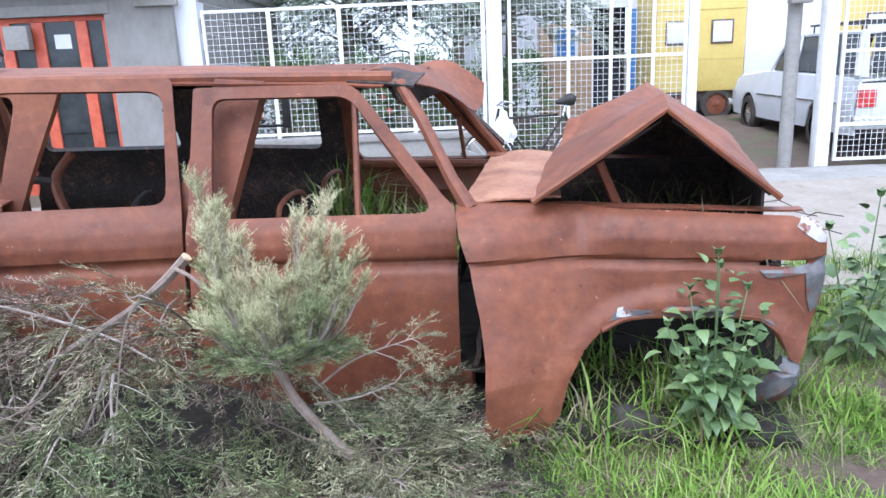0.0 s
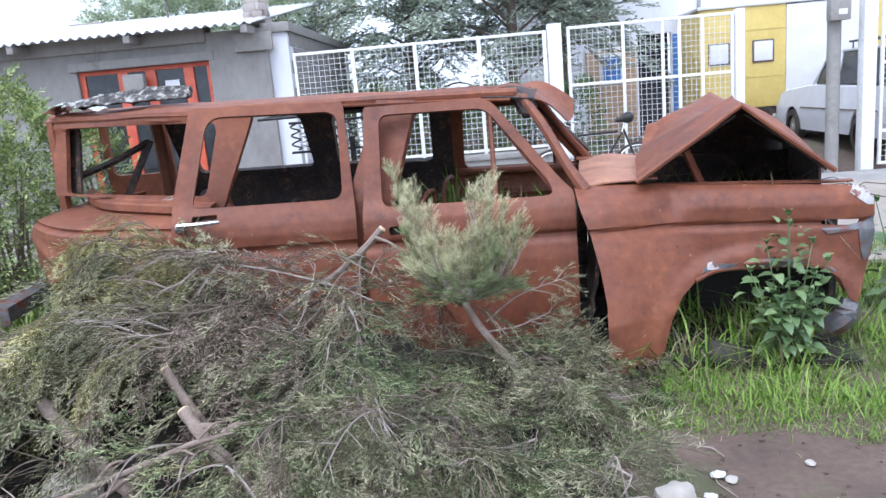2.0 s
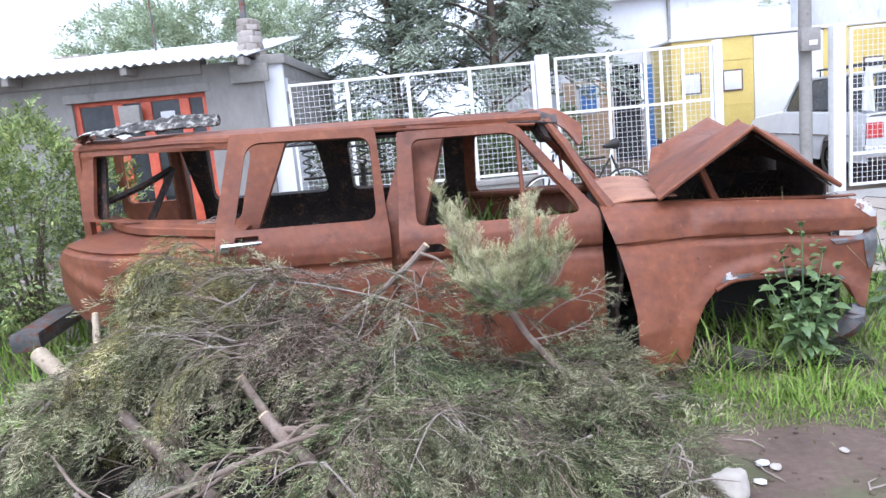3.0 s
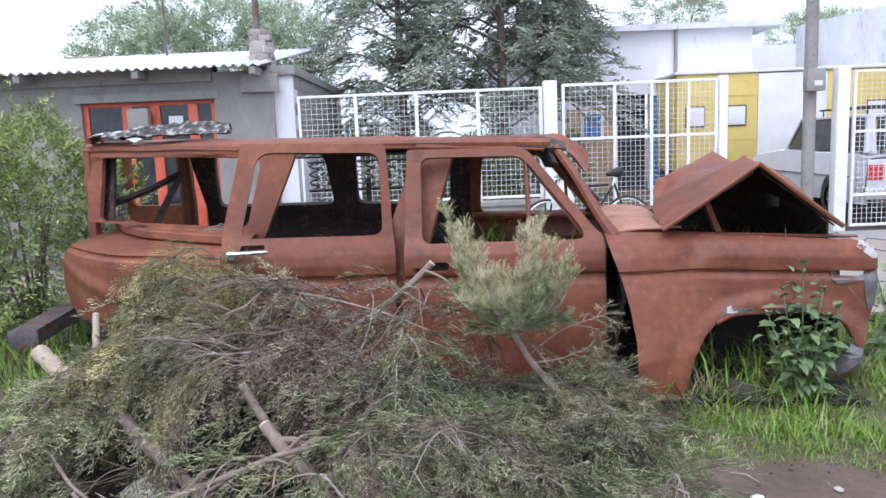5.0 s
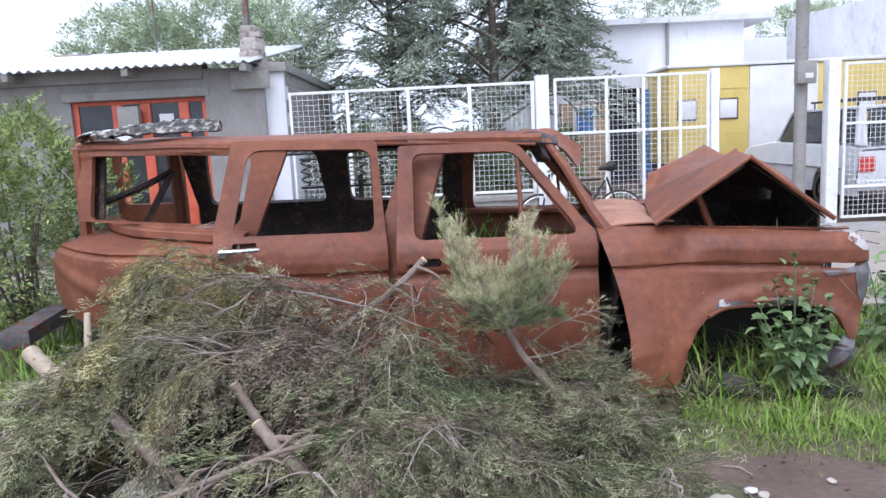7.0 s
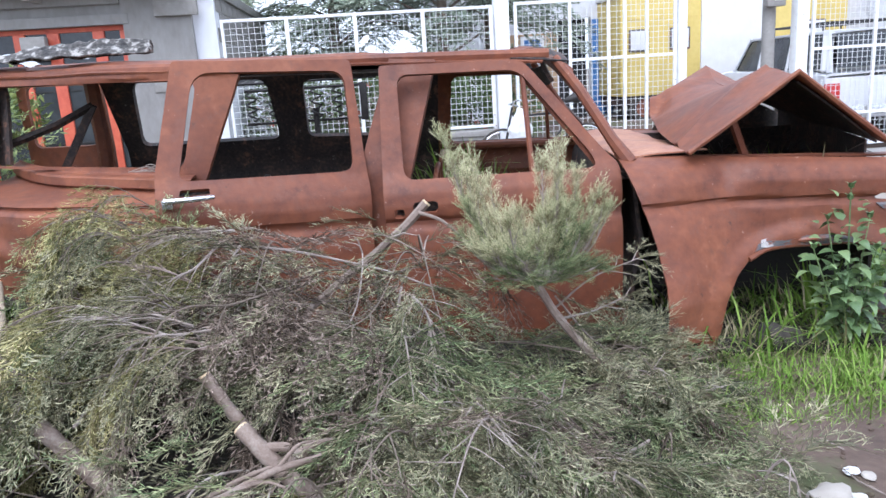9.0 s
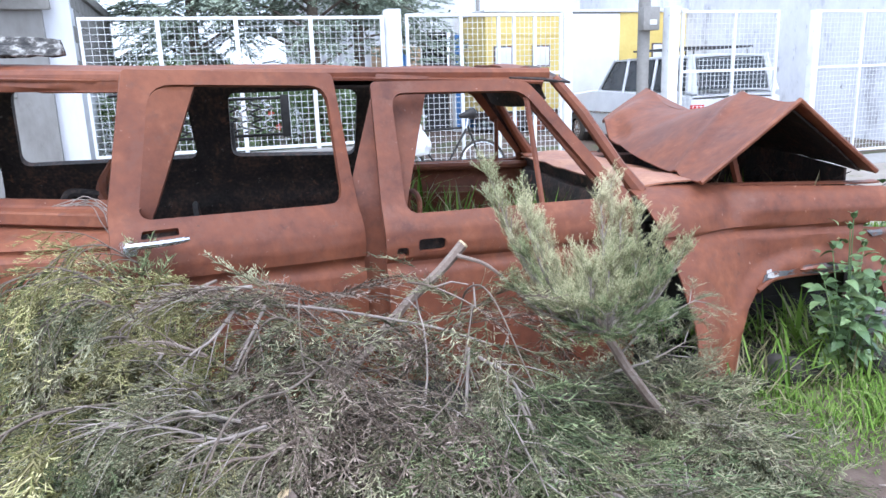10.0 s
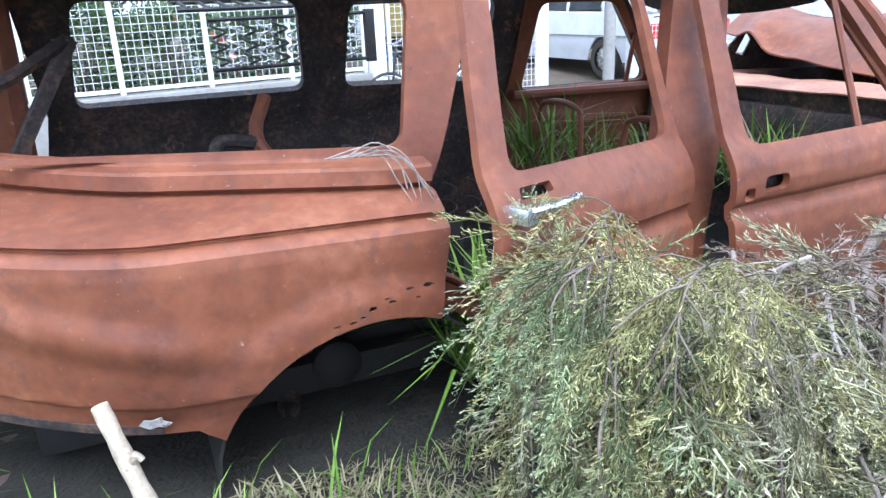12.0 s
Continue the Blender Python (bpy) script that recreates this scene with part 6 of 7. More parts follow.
def log(name, label, pts, r0, r1, bark=None, cut0=True, cut1=False, stubs=()):
    line = spline(pts, 5)
    n = len(line)
    rr = [(r0 + (r1 - r0) * i / (n - 1)) * (1 + 0.08 * math.sin(i * 2.3)) for i in range(n)]
    t = thing(name, label, "branch", group="cut limbs in the brush heap")
    part("stem", tube(line, rr, 10), bark or BROWN_BARK, t)
    for flag, p, q, r in ((cut0, line[0], line[1], rr[0]), (cut1, line[-1], line[-2], rr[-1])):
        if flag:
            d = (p - q).normalized()
            part("cut_end", tube([p - d * 0.002, p + d * 0.005], [r * 1.0, r * 0.94], 12), CUT, t, "pale sawn end")
    for i, d in stubs:
        p = line[i]
        q = p + Vector(d)
        part("side_branch", tube(spline([p, p + Vector(d) * 0.6 + Vector((0, 0, 0.02)), q], 4), [rr[i] * 0.55] * 5 + [rr[i] * 0.35] * 4, 8), bark or BROWN_BARK, t)
    return t


log("cut_limb", "pale brown barked limb with sawn ends jutting from the heap", [(-1.58, 1.45, 0.345), (-1.49, 1.39, 0.26), (-1.39, 1.34, 0.17), (-1.27, 1.29, 0.06)], 0.024, 0.029, cut0=True, cut1=True, stubs=[(3, (0.13, -0.02, -0.03)), (6, (0.16, 0.04, 0.05))])
log("cut_limb", "slim reddish limb reaching across the heap", [(-2.10, 1.14, 0.10), (-1.86, 1.18, 0.19), (-1.60, 1.20, 0.275), (-1.46, 1.24, 0.315), (-1.34, 1.28, 0.32)], 0.013, 0.009, cut0=False, stubs=[(6, (0.10, 0.03, 0.07)), (11, (0.14, -0.06, 0.03)), (15, (0.10, 0.05, 0.05))])
log("cut_limb", "thin forked reddish twig at the end of the heap", [(-2.30, 1.26, 0.30), (-2.20, 1.18, 0.24), (-2.08, 1.16, 0.16), (-1.93, 1.10, 0.14)], 0.007, 0.005, cut0=False, stubs=[(2, (-0.07, 0.02, 0.08)), (5, (0.03, -0.05, -0.16)), (9, (0.12, 0.0, -0.08))])
log("cut_limb", "thin grey forked branch on the heap", [(-2.12, 1.02, 0.30), (-2.05, 1.03, 0.18), (-1.98, 1.00, 0.05), (-1.90, 0.97, -0.02)], 0.007, 0.004, bark=TWIG, cut0=False, stubs=[(4, (0.10, 0.0, 0.05)), (8, (-0.09, 0.02, -0.02))])
log("cut_limb", "pale bare forked branch spread over the heap", [(-1.70, 1.99, 0.475), (-1.80, 1.93, 0.50), (-1.92, 1.83, 0.475), (-2.03, 1.70, 0.42), (-2.10, 1.58, 0.34)], 0.011, 0.006, bark=TWIG, cut0=False, stubs=[(4, (-0.22, 0.02, 0.02)), (7, (-0.20, -0.02, -0.04)), (10, (-0.02, -0.18, -0.08)), (13, (-0.14, -0.05, -0.09))])
log("cut_limb", "short brown sawn stub standing in the heap", [(-1.70, 1.60, 0.46), (-1.64, 1.58, 0.36), (-1.55, 1.54, 0.24)], 0.018, 0.02)
log("cut_limb", "dark brown limb lying low in the heap", [(-2.2, 1.58, 0.36), (-2.05, 1.50, 0.24), (-1.90, 1.42, 0.14), (-1.74, 1.36, 0.02)], 0.028, 0.026, cut0=False)
log("cut_limb", "thin reddish limb crossing the heap", [(-2.15, 1.16, -0.02), (-1.86, 1.24, 0.11), (-1.6, 1.33, 0.24), (-1.34, 1.42, 0.26)], 0.010, 0.006, cut0=False, stubs=[(6, (0.05, 0.0, 0.1)), (9, (0.1, -0.05, 0.02))])
log("cut_limb", "thick pale brown limb with a sawn end", [(-2.93, 2.32, 0.44), (-2.80, 2.24, 0.36), (-2.66, 2.16, 0.28), (-2.4, 2.02, 0.14)], 0.043, 0.041, bark=PEELED)
log("cut_limb", "peeled upright stick leaning beside the wreck", [(-3.07, 3.22, 0.425), (-3.03, 3.1, 0.26), (-2.98, 2.95, 0.08), (-2.95, 2.86, -0.05)], 0.022, 0.027, bark=PEELED, stubs=[(4, (0.03, -0.02, 0.02)), (9, (-0.025, -0.02, 0.015))])
gt = random.Random(8)
for k in range(14):
    x, y = gt.uniform(-2.9, -0.1), gt.uniform(1.0, 2.5)
    a = gt.uniform(0, 6.28)
    L = gt.uniform(0.25, 0.7)
    pts = []
    for i in range(4):
        px, py = x + L * i / 3 * math.cos(a + 0.3 * i), y + L * i / 3 * math.sin(a + 0.3 * i)
        pts.append((px, min(py, 2.7), max(GZ + 0.02, heap(px, py) * 0.99 + 0.03 + gt.uniform(-0.02, 0.05))))
    t = thing("bare_twig", "thin bare grey twig lying on the brush heap", "twig", group="bare twigs on the heap")
    part("stem", tube(spline(pts, 4), [0.0048 - 0.0003 * i for i in range(13)], 5), TWIG if k % 3 else BROWN_BARK, t)
    for j in (1, 2):
        p = Vector(pts[j])
        q = p + Vector((gt.uniform(-0.15, 0.15), gt.uniform(-0.15, 0.15), gt.uniform(-0.02, 0.09)))
        part("twiglet", tube([p, p.lerp(q, 0.5) + Vector((0, 0, 0.015)), q], [0.004, 0.003, 0.0015], 4), TWIG, t)
dt = thing("dry_stems", "tangle of pale dry stems hanging over the rear door jamb", "twig")
for k in range(7):
    a = Vector((-2.215 - 0.008 * k, 3.27 + 0.006 * k, 0.925))
    part("stem", tube(spline([a + Vector((-0.06 - 0.01 * k, 0.02, 0.0)), a + Vector((0.01 * (k % 3), -0.02, 0.012 * (k % 4))), a + Vector((0.05 + 0.018 * (k % 4), -0.05, -0.03 - 0.012 * (k % 5))), a + Vector((0.08 + 0.016 * ((k * 3) % 5), -0.07, -0.10 - 0.03 * ((k * 2) % 5)))], 5), 0.0022, 4), TWIG, dt)


# ---- grass ----
def blade_template(bend, w):
    v = [(0, -w, 0), (0, w, 0), (0.55, -w * 0.8, -bend * 0.22), (0.55, w * 0.8, -bend * 0.22), (1.0 - 0.25 * bend, 0, -bend * 0.8)]
    return np.array(v, float), np.array([(0, 1, 2), (1, 3, 2), (2, 3, 4)])


BLADES = [blade_template(b, w) for b, w in ((0.35, 0.018), (0.7, 0.015), (0.2, 0.02), (1.0, 0.014))]


SHORT_BLADES = [blade_template(b, w) for b, w in ((0.5, 0.034), (0.9, 0.028), (0.3, 0.038))]


def grass_patch(name, label, n, where, height, material, seed, lean=0.45, blades=BLADES):
    g = random.Random(seed)
    places = []
    tries = 0
    while len(places) < n and tries < n * 20:
        tries += 1
        p = where(g)
        if p is None:
            continue
        x, y, z = p
        a = g.uniform(0, 6.2832)
        l = g.uniform(0.05, lean)
        h = g.uniform(*height) * (0.55 + 1.0 * max(0, 0.45 + noise.noise(Vector((x * 2.6, y * 2.6, 4)))))
        places.append(((x, y, z - 0.01), (l * math.cos(a), l * math.sin(a), 1), (math.cos(a), math.sin(a), 0.2), h))
    places = [(o, d, (-nr[0], -nr[1], 0.3), s) for o, d, nr, s in places]
    return foliage(name, places, material, blades, label=label, category="grass", kind="stuff")


def right_grass(g):
    x, y = g.uniform(0.05, 4.2), g.uniform(1.5, 4.35)
    u, v = to_car(x, y)
    if 0.15 < v < 1.8 and u < 1.3:
        return None
    edge = 1.80 + 0.06 * math.sin(x * 3) + 0.16 * noise.noise(Vector((x * 2.6, y * 2.6, 0)))
    if y < edge and g.random() < 0.985:
        return None
    if heap(x, y) > 0.12 or noise.noise(Vector((x * 1.7, y * 1.7, 8))) < -0.42:
        return None
    return x, y, ground_z(x, y)


def left_grass(g):
    x, y = g.uniform(-7.5, -2.7), g.uniform(1.6, 5.6)
    u, v = to_car(x, y)
    if u > -3.6 and v > -0.1 or heap(x, y) > 0.1:
        return None
    if x > -3.2 and y < 2.3 and g.random() < 0.7:
        return None
    return x, y, ground_z(x, y)


def under_grass(g):
    u, v = g.uniform(0.25, 1.5), g.uniform(-0.35, 0.5)
    x, y = from_car(u, v)
    return x, y, ground_z(x, y)


def rear_arch_grass(g):
    u, v = g.uniform(-3.4, -1.9), g.uniform(-0.5, 0.02)
    x, y = from_car(u, v)
    return (x, y, ground_z(x, y) + 0.055) if heap(x, y) < 0.15 else None


def behind_grass(g):
    x, y = g.uniform(-5, 5), g.uniform(4.2, 5.0)
    u, v = to_car(x, y)
    return (x, y, ground_z(x, y)) if v > 2.0 and g.random() < 1.2 - (y - 4.2) * 1.4 else None


def cabin_grass(g):
    c = g.choice(((-0.17, 0.75, 0.12), (-0.22, 1.0, 0.14), (-0.16, 0.55, 0.10), (-0.30, 1.25, 0.16), (-0.62, 1.5, 0.18), (-0.05, 1.55, 0.14), (-0.95, 1.6, 0.16), (-0.5, 0.95, 0.2)))
    u, v = c[0] + g.gauss(0, c[2] * 0.6), c[1] + g.gauss(0, c[2] * 0.5)
    if not (-1.15 < u < -0.02 and 0.3 < v < 1.75):
        return None
    x, y = from_car(u, v)
    return x, y, 0.42 if u > -0.45 else 0.46


def engine_grass(g):
    u, v = g.uniform(0.55, 1.35), g.uniform(0.2, 1.5)
    x, y = from_car(u, v)
    return x, y, 0.55


def jamb_grass(g):
    u, v = g.uniform(-2.05, -1.75), g.uniform(0.05, 0.35)
    x, y = from_car(u, v)
    return x, y, 0.12


GL = "fresh green grass in uneven tufts"
grass_patch("grass", GL, 46000, right_grass, (0.03, 0.085), GRASS, 1, 1.3, SHORT_BLADES)
grass_patch("grass", "taller grass blades in loose tufts", 2600, right_grass, (0.09, 0.17), GRASS, 14, 1.3)
grass_patch("grass", "long grass blades around the torn wing", 420, under_grass, (0.14, 0.36), GRASS, 2, 0.9)
grass_patch("dry_grass", "dry straw-coloured grass under the wing", 900, under_grass, (0.08, 0.26), DRY_GRASS, 3, 1.5)
grass_patch("grass", "tall green grass beside the shrub", 9000, left_grass, (0.10, 0.28), GRASS, 4, 0.9)
grass_patch("grass", "sparse grass at the rear wheel arch", 70, rear_arch_grass, (0.08, 0.25), GRASS, 5)
grass_patch("dry_grass", "dry grass litter at the rear wheel arch", 4200, rear_arch_grass, (0.03, 0.08), DRY_GRASS, 6, 2.6, SHORT_BLADES)
grass_patch("grass", "grass verge along the lane", 4500, behind_grass, (0.06, 0.2), GRASS, 7)
grass_patch("grass", "grass growing up through the cabin floor", 420, cabin_grass, (0.2, 0.42), GRASS, 8, 0.9)
grass_patch("dry_grass", "dry grass inside the cabin", 240, cabin_grass, (0.18, 0.38), DRY_GRASS, 9, 1.2)
grass_patch("grass", "grass growing in the engine bay", 26, engine_grass, (0.2, 0.38), GRASS, 10, 0.9)
grass_patch("dry_grass", "dry stems filling the engine bay", 260, engine_grass, (0.12, 0.3), DRY_GRASS, 11, 2.0)
grass_patch("grass", "grass growing in the open door jamb", 240, jamb_grass, (0.22, 0.55), GRASS, 12, 0.6)
grass_patch("dry_grass", "dry straw scattered in the turf", 2600, right_grass, (0.05, 0.14), DRY_GRASS, 13, 2.0)


# ---- broad-leaved weeds ----
def leaf_mesh():
    bm = bmesh.new()
    prof = [(0, 0.03), (0.10, 0.20), (0.20, 0.31), (0.24, 0.27), (0.34, 0.32), (0.38, 0.27), (0.48, 0.28), (0.52, 0.23), (0.63, 0.22), (0.67, 0.16), (0.80, 0.13), (0.84, 0.08), (1.0, 0.0)]
    rows = []
    for s, w in prof:
        z = 0.10 * math.sin(s * 3.0) - 0.16 * s * s
        rows.append([bm.verts.new((s, -w, z + w * 0.25)), bm.verts.new((s, 0, z)), bm.verts.new((s, w, z + w * 0.25))])
    for a, b in zip(rows, rows[1:]):
        for k in range(2):
            try:
                bm.faces.new((a[k], a[k + 1], b[k + 1], b[k]))
            except ValueError:
                pass
    bmesh.ops.remove_doubles(bm, verts=bm.verts, dist=0.001)
    return mesh_from("leaf", bm, LEAF, True, 60)


LEAF_ME = leaf_mesh()


def weed(x, y, label, stems, seed, leaf=0.11):
    g = random.Random(seed)
    z0 = ground_z(x, y)
    t = thing("weed", label, "weed", pose(x, y, z0), group="broad-leaved weeds")
    for dx, dy, h in stems:
        pts = spline([(dx * 0.1, dy * 0.1, -0.02), (dx * 0.5, dy * 0.5, h * 0.5), (dx, dy, h)], 6)
        part("stem", tube(pts, [0.006 - 0.0003 * i for i in range(13)], 6), LEAF, t)
        n = int(h / 0.062)
        for k in range(n):
            s = 0.22 + 0.78 * k / n
            p = pts[min(12, int(s * 12))]
            for side in (0, 3.1416):
                a = k * 1.6 + side + g.uniform(-0.3, 0.3)
                el = radians(g.uniform(-45, 15) + 30 * s)
                sz = leaf * g.uniform(0.75, 1.15) * (1.15 - 0.6 * s ** 3)
                pet = Vector((math.cos(a), math.sin(a), 0.3)) * g.uniform(0.03, 0.075)
                m = Matrix.Translation(p + pet) @ Matrix.Rotation(a, 4, "Z") @ Matrix.Rotation(-el, 4, "Y") @ Matrix.Rotation(g.uniform(-0.4, 0.4), 4, "X") @ Matrix.Scale(sz, 4)
                part("leaf", LEAF_ME, LEAF, t, "", m)
        for k in range(4):
            a = k * 1.57 + g.random()
            m = Matrix.Translation(pts[-1]) @ Matrix.Rotation(a, 4, "Z") @ Matrix.Rotation(-1.0, 4, "Y") @ Matrix.Scale(leaf * 0.5, 4)
            part("leaf", LEAF_ME, LEAF, t, "", m)


weed(1.06, 2.56, "tall broad-leaved green weed growing before the wheel arch", [(0.0, 0.03, 0.76), (-0.20, -0.02, 0.50), (0.18, 0.0, 0.52), (0.06, -0.10, 0.40), (-0.08, -0.08, 0.36), (0.14, 0.08, 0.60), (0.02, 0.06, 0.70), (-0.10, 0.04, 0.62), (0.10, -0.04, 0.48)], 1, 0.092)
weed(2.0, 3.25, "bushy broad-leaved weed beside the nose of the wreck", [(0.05, 0.0, 0.82), (-0.15, 0.05, 0.66), (0.2, -0.05, 0.7), (0.0, -0.15, 0.5), (0.28, 0.1, 0.55)], 2, 0.115)
weed(2.5, 3.5, "bushy broad-leaved weed beside the lane", [(0.0, 0.0, 0.75), (0.2, 0.05, 0.6), (-0.1, -0.1, 0.5)], 3, 0.11)


# ---- shrubs and trees ----
def small_leaf(n, seed, spread=0.5, size=0.34, width=0.16):
    """A little spray of n pointed leaves."""
    g = random.Random(seed)
    vs, fs = [], []
    for k in range(n):
        s = k / n
        o = np.array((s * 0.9, 0, 0.05 * math.sin(5 * s)))
        a = g.uniform(0.5, 1.2) * (1 if k % 2 else -1)
        d = np.array((math.cos(a), math.sin(a), g.uniform(-0.4, 0.5)))
        d /= np.linalg.norm(d)
        w = np.cross(d, (g.uniform(-0.3, 0.3), g.uniform(-0.3, 0.3), 1.0))
        w /= np.linalg.norm(w)
        i = len(vs)
        vs += [o, o + d * size * 0.5 + w * width * 0.5, o + d * size, o + d * size * 0.5 - w * width * 0.5]
        fs += [(i, i + 1, i + 2), (i, i + 2, i + 3)]
    return np.array(vs), np.array(fs)


SPRAYS = [small_leaf(9, k, size=0.38, width=0.12) for k in range(4)]


def shrub(name, label, x, y, blobs, n, size, material, seed, shoots=(), flower=None, category="shrub", group=""):
    """Stems and a crown of leaf sprays that fills a few uneven lobes."""
    g = random.Random(seed)
    t = thing(name, label, category, pose(x, y, ground_z(x, y)), group=group)
    places, blooms = [], []
    vol = [b[3] * b[4] * b[5] for b in blobs]
    for b in blobs:
        c = Vector(b[:3])
        for k in range(4):
            e = c + Vector((g.uniform(-0.5, 0.5) * b[3], g.uniform(-0.5, 0.5) * b[4], g.uniform(-0.2, 0.5) * b[5]))
            part("stem", tube(spline([(g.uniform(-0.1, 0.1), g.uniform(-0.1, 0.1), -0.05), (e.x * 0.5, e.y * 0.5, e.z * 0.55), e], 4), [0.02 * size / 0.12 * 0.8 - 0.0015 * size / 0.12 * i for i in range(9)], 5), BARK, t)
    for i in range(n):
        b = g.choices(blobs, vol)[0]
        while True:
            d = Vector((g.uniform(-1, 1), g.uniform(-1, 1), g.uniform(-1, 1)))
            if 0.05 < d.length <= 1:
                break
        rad = d.length ** 0.35
        d.normalize()
        rad *= 1 + 0.28 * noise.noise(d * 2.3 + Vector((seed, b[0], b[2])))
        p = Vector(b[:3]) + Vector((d.x * b[3], d.y * b[4], d.z * b[5])) * rad
        if p.z < 0.02:
            continue
        dr = d + Vector((g.uniform(-0.7, 0.7), g.uniform(-0.7, 0.7), g.uniform(-0.3, 0.8)))
        places.append((p, dr, (g.uniform(-0.7, 0.7), g.uniform(-0.7, 0.7), 1), size * g.uniform(0.6, 1.2)))
        if flower and rad > 0.9 and g.random() < 0.02:
            blooms.append(p)
    for sx, sy, sz, h in shoots:
        line = [Vector((sx, sy, sz)) + Vector((0.06 * math.sin(k * 0.7 + sx), 0, h * k / 8)) for k in range(9)]
        part("stem", tube(line, [0.005 - 0.0004 * k for k in range(9)], 4), BARK, t)
        for k in range(26):
            p = line[min(8, int(k / 26 * 9))] + Vector((0, 0, g.uniform(0, h / 9)))
            a = g.uniform(0, 6.28)
            places.append((p, (math.cos(a), math.sin(a), 0.9), (0, 0.3, 1), size * 0.6))
    foliage("crown", places, material, SPRAYS, t)
    for p in blooms:
        fb = bmesh.new()
        for k in range(5):
            a = k * 1.2566
            v = [fb.verts.new(q) for q in ((0, 0, 0), (0.035 * math.cos(a - 0.4), 0.035 * math.sin(a - 0.4), 0.015), (0.05 * math.cos(a), 0.05 * math.sin(a), 0.01), (0.035 * math.cos(a + 0.4), 0.035 * math.sin(a + 0.4), 0.015))]
            fb.faces.new(v)
        part("flower", fb, flower, t, "", Matrix.Translation(p) @ Matrix.Rotation(1.2, 4, "X"))
    return t


shrub("shrub", "dense green shrub with upright shoots beside the wreck", -4.35, 4.75, [(0.15, -0.05, 0.85, 0.62, 0.7, 0.95), (-0.45, -0.1, 0.75, 0.8, 0.75, 0.85), (0.0, 0.15, 1.25, 0.55, 0.6, 0.5), (-1.1, 0.0, 0.7, 0.8, 0.8, 0.8)], 6000, 0.125, BUSH, 5,
      shoots=[(0.1, -0.1, 1.6, 0.42), (0.3, 0, 1.5, 0.35), (-0.25, 0.1, 1.6, 0.3), (0.42, -0.1, 1.3, 0.4), (-0.6, 0, 1.45, 0.3), (0.5, -0.3, 0.7, 0.4)])
shrub("shrub", "dark green shrub at the edge of the lane", -6.3, 4.9, [(0, 0, 0.8, 0.9, 0.8, 0.9), (-0.9, 0, 0.7, 0.8, 0.8, 0.8)], 2000, 0.18, BUSH, 6)
shrub("garden_plant", "leafy plant with a yellow flower at the tail of the wreck", -4.0, 5.6, [(0, 0, 0.9, 0.3, 0.3, 0.5)], 240, 0.2, BUSH, 7, flower=YELLOW_PETAL, category="plant")
for k, (x, y, h) in enumerate([(-2.3, 10.4, 1.25), (-1.3, 10.8, 1.1), (-0.4, 10.3, 1.2), (0.3, 10.9, 0.9)]):
    shrub("garden_shrub", "dark garden shrub with red flowers behind the fence", x, y, [(0, 0, h * 0.6, 0.55, 0.4, h * 0.6), (0.2, 0.1, h * 0.9, 0.4, 0.35, 0.45)], 650, 0.24, TREE_LEAF, 30 + k, flower=FLOWER, group="garden shrubs behind the fence")
shrub("potted_plant", "dark leafy plant beside the gate", 1.25, 11.4, [(0, 0, 0.7, 0.35, 0.35, 0.7)], 350, 0.22, TREE_LEAF, 40, category="plant")


def conifer(x, y, height, base, reach, seed):
    g = random.Random(seed)
    t = thing("cypress_tree", "dark grey-green conifer with drooping foliage behind the fence", "tree", pose(x, y, 0.0), group="conifers behind the fence")
    part("trunk", tube(spline([(0, 0, -0.1), (0.08, 0, height * 0.4), (0.02, 0.05, height)], 8), [0.15 - 0.008 * i for i in range(17)], 10), BARK, t)
    places = []
    n = 46
    for k in range(n):
        z = base + (height - base) * (k / n) ** 0.9
        a = k * 2.4 + g.uniform(-0.4, 0.4)
        L = reach * (1 - 0.55 * ((z - base) / (height - base))) * g.uniform(0.6, 1.1)
        pts = spline([(0.05, 0, z), (L * 0.5 * math.cos(a), L * 0.5 * math.sin(a), z + 0.22 * L), (L * math.cos(a), L * math.sin(a), z + g.uniform(-0.1, 0.2))], 7)
        part("limb", tube(pts, [0.03 - 0.0018 * i for i in range(15)], 5), BARK, t)
        for i in range(5, 15):
            for j in range(3):
                p = pts[i] + Vector((g.uniform(-0.28, 0.28), g.uniform(-0.28, 0.28), g.uniform(-0.22, 0.15)))
                an = a + g.uniform(-1.2, 1.2)
                places.append((p, (math.cos(an), math.sin(an), g.uniform(-0.8, 0.3)), (g.uniform(-0.5, 0.5), g.uniform(-0.5, 0.5), 1), g.uniform(0.3, 0.55)))
    foliage("crown", places, CONIFER, COARSE, t)


conifer(0.25, 13.0, 7.2, 1.6, 2.4, 1)
conifer(-1.7, 13.4, 6.6, 1.2, 1.9, 2)
conifer(1.25, 14.0, 6.4, 2.2, 1.6, 3)
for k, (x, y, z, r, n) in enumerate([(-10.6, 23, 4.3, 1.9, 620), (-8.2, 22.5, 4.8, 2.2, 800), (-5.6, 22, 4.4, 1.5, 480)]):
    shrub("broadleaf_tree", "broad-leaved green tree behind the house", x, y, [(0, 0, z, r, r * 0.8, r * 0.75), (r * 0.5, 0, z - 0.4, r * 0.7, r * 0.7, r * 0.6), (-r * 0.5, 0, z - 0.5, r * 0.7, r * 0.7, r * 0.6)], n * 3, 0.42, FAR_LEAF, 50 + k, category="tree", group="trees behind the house")
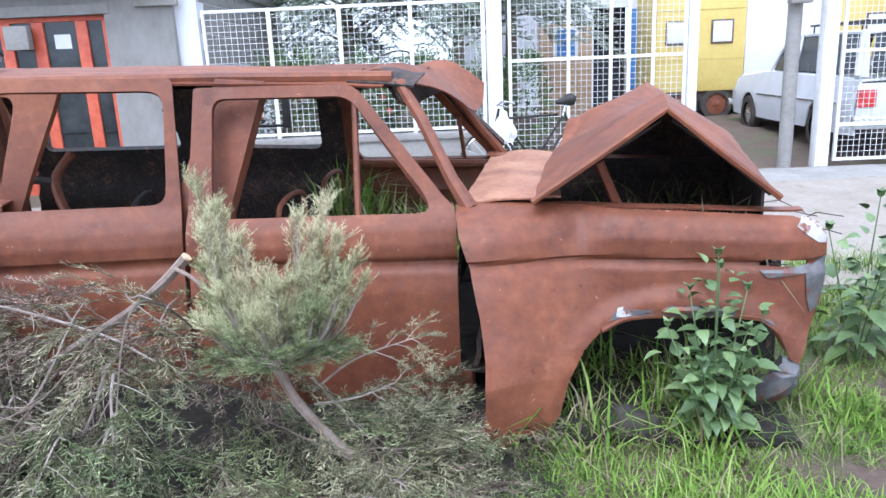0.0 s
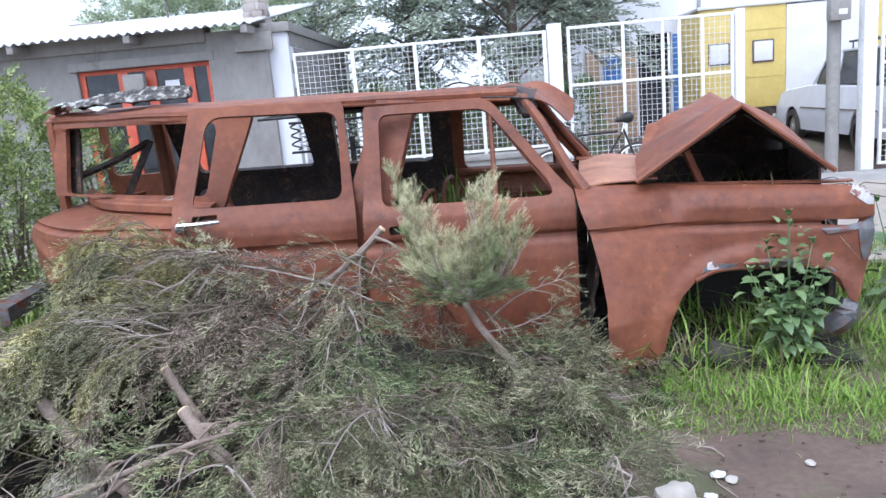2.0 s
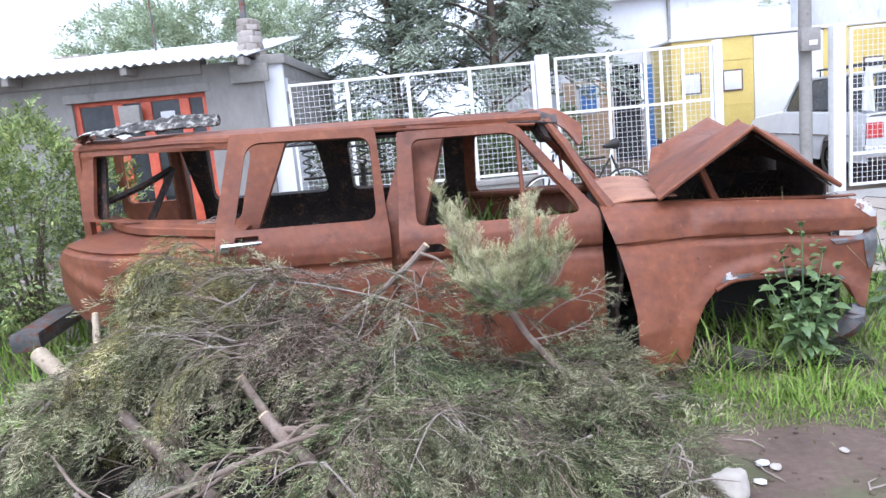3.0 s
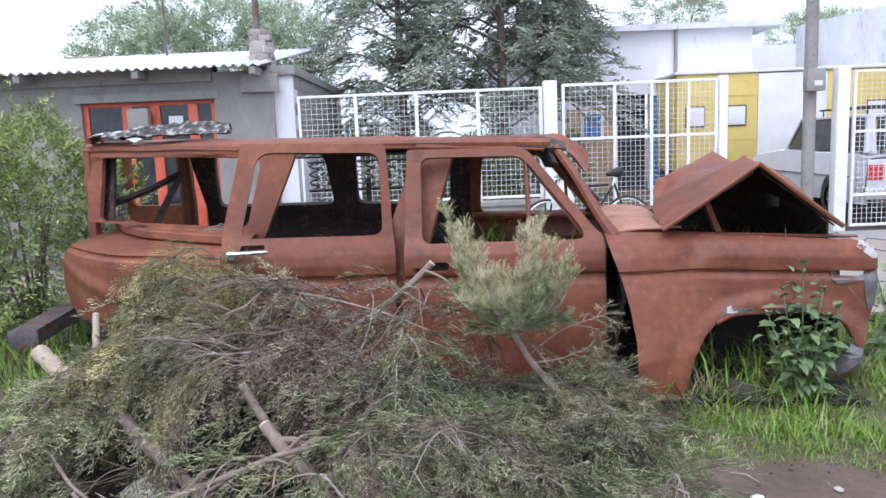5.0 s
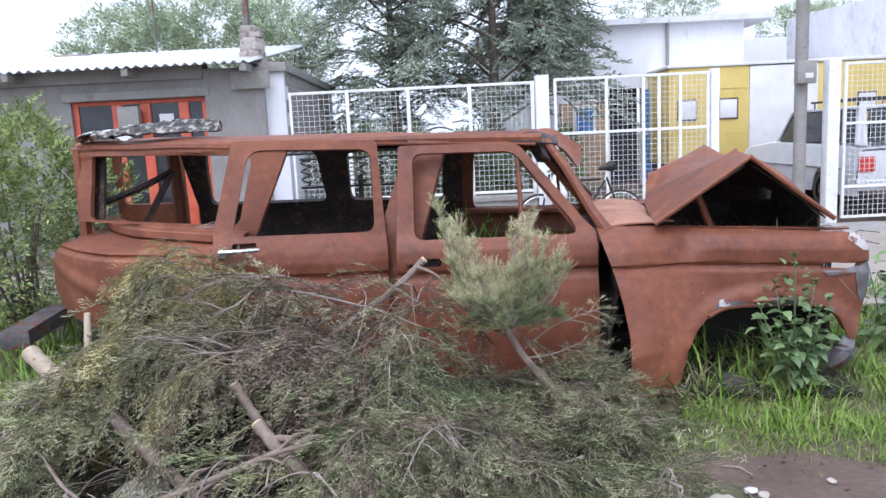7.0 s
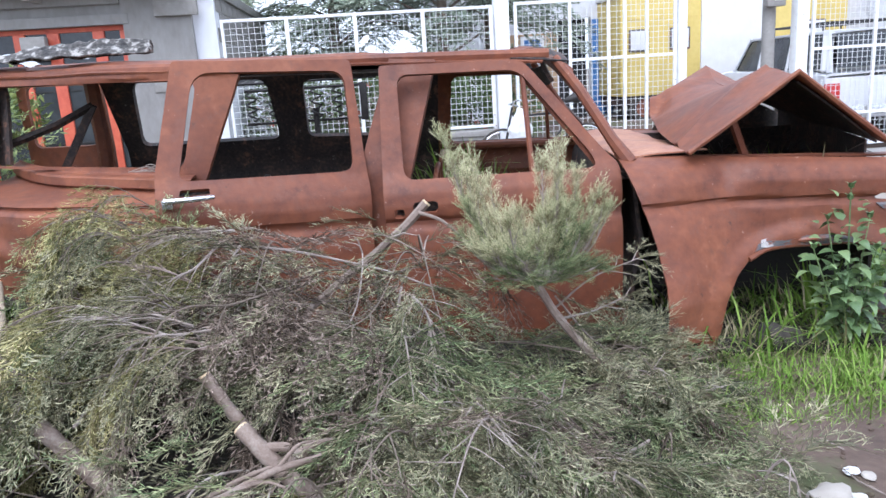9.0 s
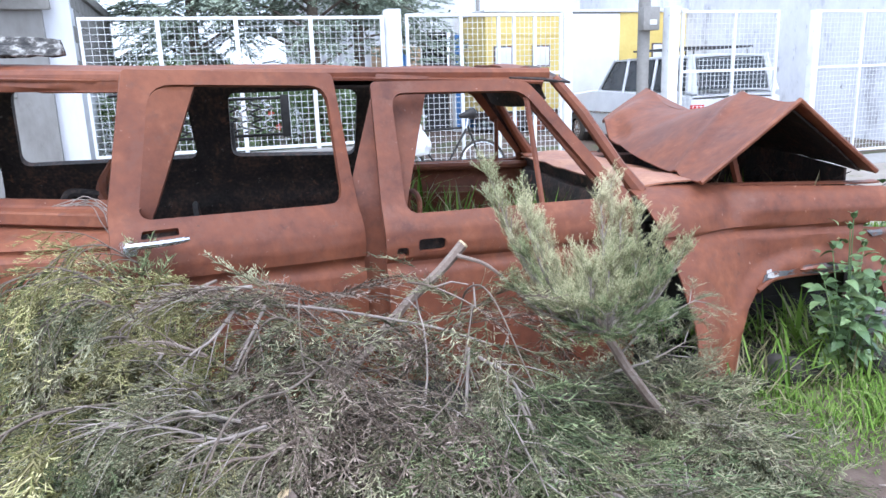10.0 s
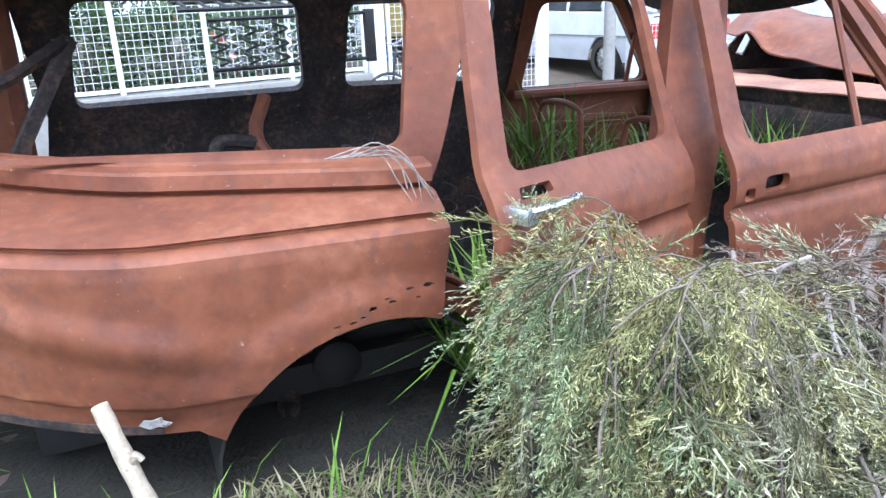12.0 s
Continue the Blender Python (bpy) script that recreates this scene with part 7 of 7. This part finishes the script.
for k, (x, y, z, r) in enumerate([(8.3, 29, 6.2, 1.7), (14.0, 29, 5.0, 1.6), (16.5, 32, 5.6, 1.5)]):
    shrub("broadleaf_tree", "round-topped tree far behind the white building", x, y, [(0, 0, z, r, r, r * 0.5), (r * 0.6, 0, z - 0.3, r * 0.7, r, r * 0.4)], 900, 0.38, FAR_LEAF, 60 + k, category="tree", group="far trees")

# ---- small things ----
def in_car(u, v, z, rz=0.0):
    x, y = from_car(u, v)
    return pose(x, y, z, 0, 0, -8 + rz)


bk = thing("bark_strip", "charred black strips of bark lying on the wreck's roof", "bark", in_car(-2.95, 0.74, 1.53))
for k in range(4):
    def strip_f(a, b, k=k):
        x = -0.52 + 0.12 * k + (0.95 - 0.13 * k) * a
        wide = (0.10 - 0.012 * k) * (0.35 + 0.65 * math.sin(3.0 * min(1, a + 0.06))) * (1 + 0.35 * noise.noise(Vector((a * 7, k, 1))))
        y = 0.03 * (k - 1.5) + wide * (2 * b - 1)
        return (x, y, 0.012 + 0.014 * k + 0.05 * math.sin(3.14 * b) * (0.5 + 0.5 * math.sin(2.8 * a + 0.2)) + 0.02 * noise.noise(Vector((a * 11, b * 3, k))))
    part("strip", sheet(strip_f, 34, 8, 0.008), CHAR, bk)
solid("metal_sheet", sheet(lambda a, b: (-0.16 + 0.34 * a, -0.14 + 0.28 * b, 0.075 * math.sin(3.14 * a) * (0.7 + 0.3 * b) + 0.01 * math.sin(9 * b)), 14, 10, 0.006), CHROME, "bent grey metal scrap lying on the wreck's roof", "scrap metal", m=in_car(-3.5, 0.82, 1.515))


def pebble(x, y, r, material, label, name="stone", cat="stone", seed=1, flat=0.75):
    bm = bmesh.new()
    bmesh.ops.create_icosphere(bm, subdivisions=3, radius=r)
    for v in bm.verts:
        k = 1 + 0.35 * noise.noise(v.co * (1.3 / r) + Vector((seed, 0, 0)))
        v.co = Vector((v.co.x * k, v.co.y * k * 0.85, v.co.z * k * flat))
    solid(name, bm, material, label, cat, m=pose(x, y, ground_z(x, y) + r * 0.45, 0, 0, seed * 40), group="loose stones and scraps on the soil")


pebble(0.165, 1.29, 0.08, STONE, "rounded pale stone lying on the soil", seed=2, flat=0.9)
for k, (x, y, r) in enumerate([(0.37, 1.50, 0.03), (0.41, 1.47, 0.026), (0.73, 1.56, 0.022), (0.30, 1.36, 0.024), (0.06, 1.26, 0.03), (0.0, 1.62, 0.016), (2.62, 4.0, 0.05)]):
    pebble(x, y, r, STONE if k % 3 else PLASTIC_BAG, "small white scrap lying on the bare soil", "scrap", "scrap", 5 + k, 0.25)
pebble(0.75, 2.63, 0.11, RUBBER, "brown half-buried lump under the wing", seed=9, flat=0.6)
pebble(-2.05, 1.45, 0.16, STONE, "pale concrete lump half hidden in the heap", "rubble", "rubble", 12, 0.9)
gc = random.Random(14)
clods = bmesh.new()
for k in range(260):
    x, y = gc.uniform(-0.1, 2.2), gc.uniform(0.7, 1.85)
    r = gc.uniform(0.004, 0.014) * (1.6 if k % 17 == 0 else 1)
    q = bmesh.ops.create_icosphere(clods, subdivisions=1, radius=r)
    bmesh.ops.transform(clods, matrix=Matrix.LocRotScale((x, y, ground_z(x, y) + r * 0.2), Euler((gc.random() * 6, gc.random() * 6, 0)), (1, gc.uniform(0.6, 1.3), gc.uniform(0.5, 0.9))), verts=q["verts"])
solid("soil_clods", clods, SOIL, "small crumbs and clods of brown soil", "soil", kind="stuff", smooth=False)
gs = random.Random(4)
for k in range(16):
    x, y = gs.uniform(-0.2, 1.6), gs.uniform(0.9, 1.9)
    a = gs.uniform(0, 6.28)
    L = gs.uniform(0.06, 0.2)
    z = ground_z(x, y) + 0.008
    solid("straw_stalk", tube([(x, y, z), (x + L * 0.5 * math.cos(a), y + L * 0.5 * math.sin(a), z + 0.008), (x + L * math.cos(a + 0.3), y + L * math.sin(a + 0.3), z)], 0.003, 5), TWIG, "dry pale stalk lying on the soil", "stalk", group="dry stalks on the soil")
nest = bmesh.new()
gn = random.Random(6)
for k in range(150):
    u, v = gn.uniform(0.5, 1.4), gn.uniform(0.15, 1.6)
    x, y = from_car(u, v)
    a = gn.uniform(0, 6.28)
    p = Vector((x, y, gn.uniform(0.5, 0.78)))
    L = gn.uniform(0.1, 0.25)
    q = p + Vector((L * math.cos(a), L * math.sin(a), gn.uniform(-0.06, 0.1)))
    add_tube(nest, [p, p.lerp(q, 0.5) + Vector((0, 0, gn.uniform(0, 0.06))), q], 0.0025, 3, cap=False)
solid("dead_vines", nest, SOOT_SHADE, "tangle of dark dead vines in the engine bay", "vines", kind="stuff")
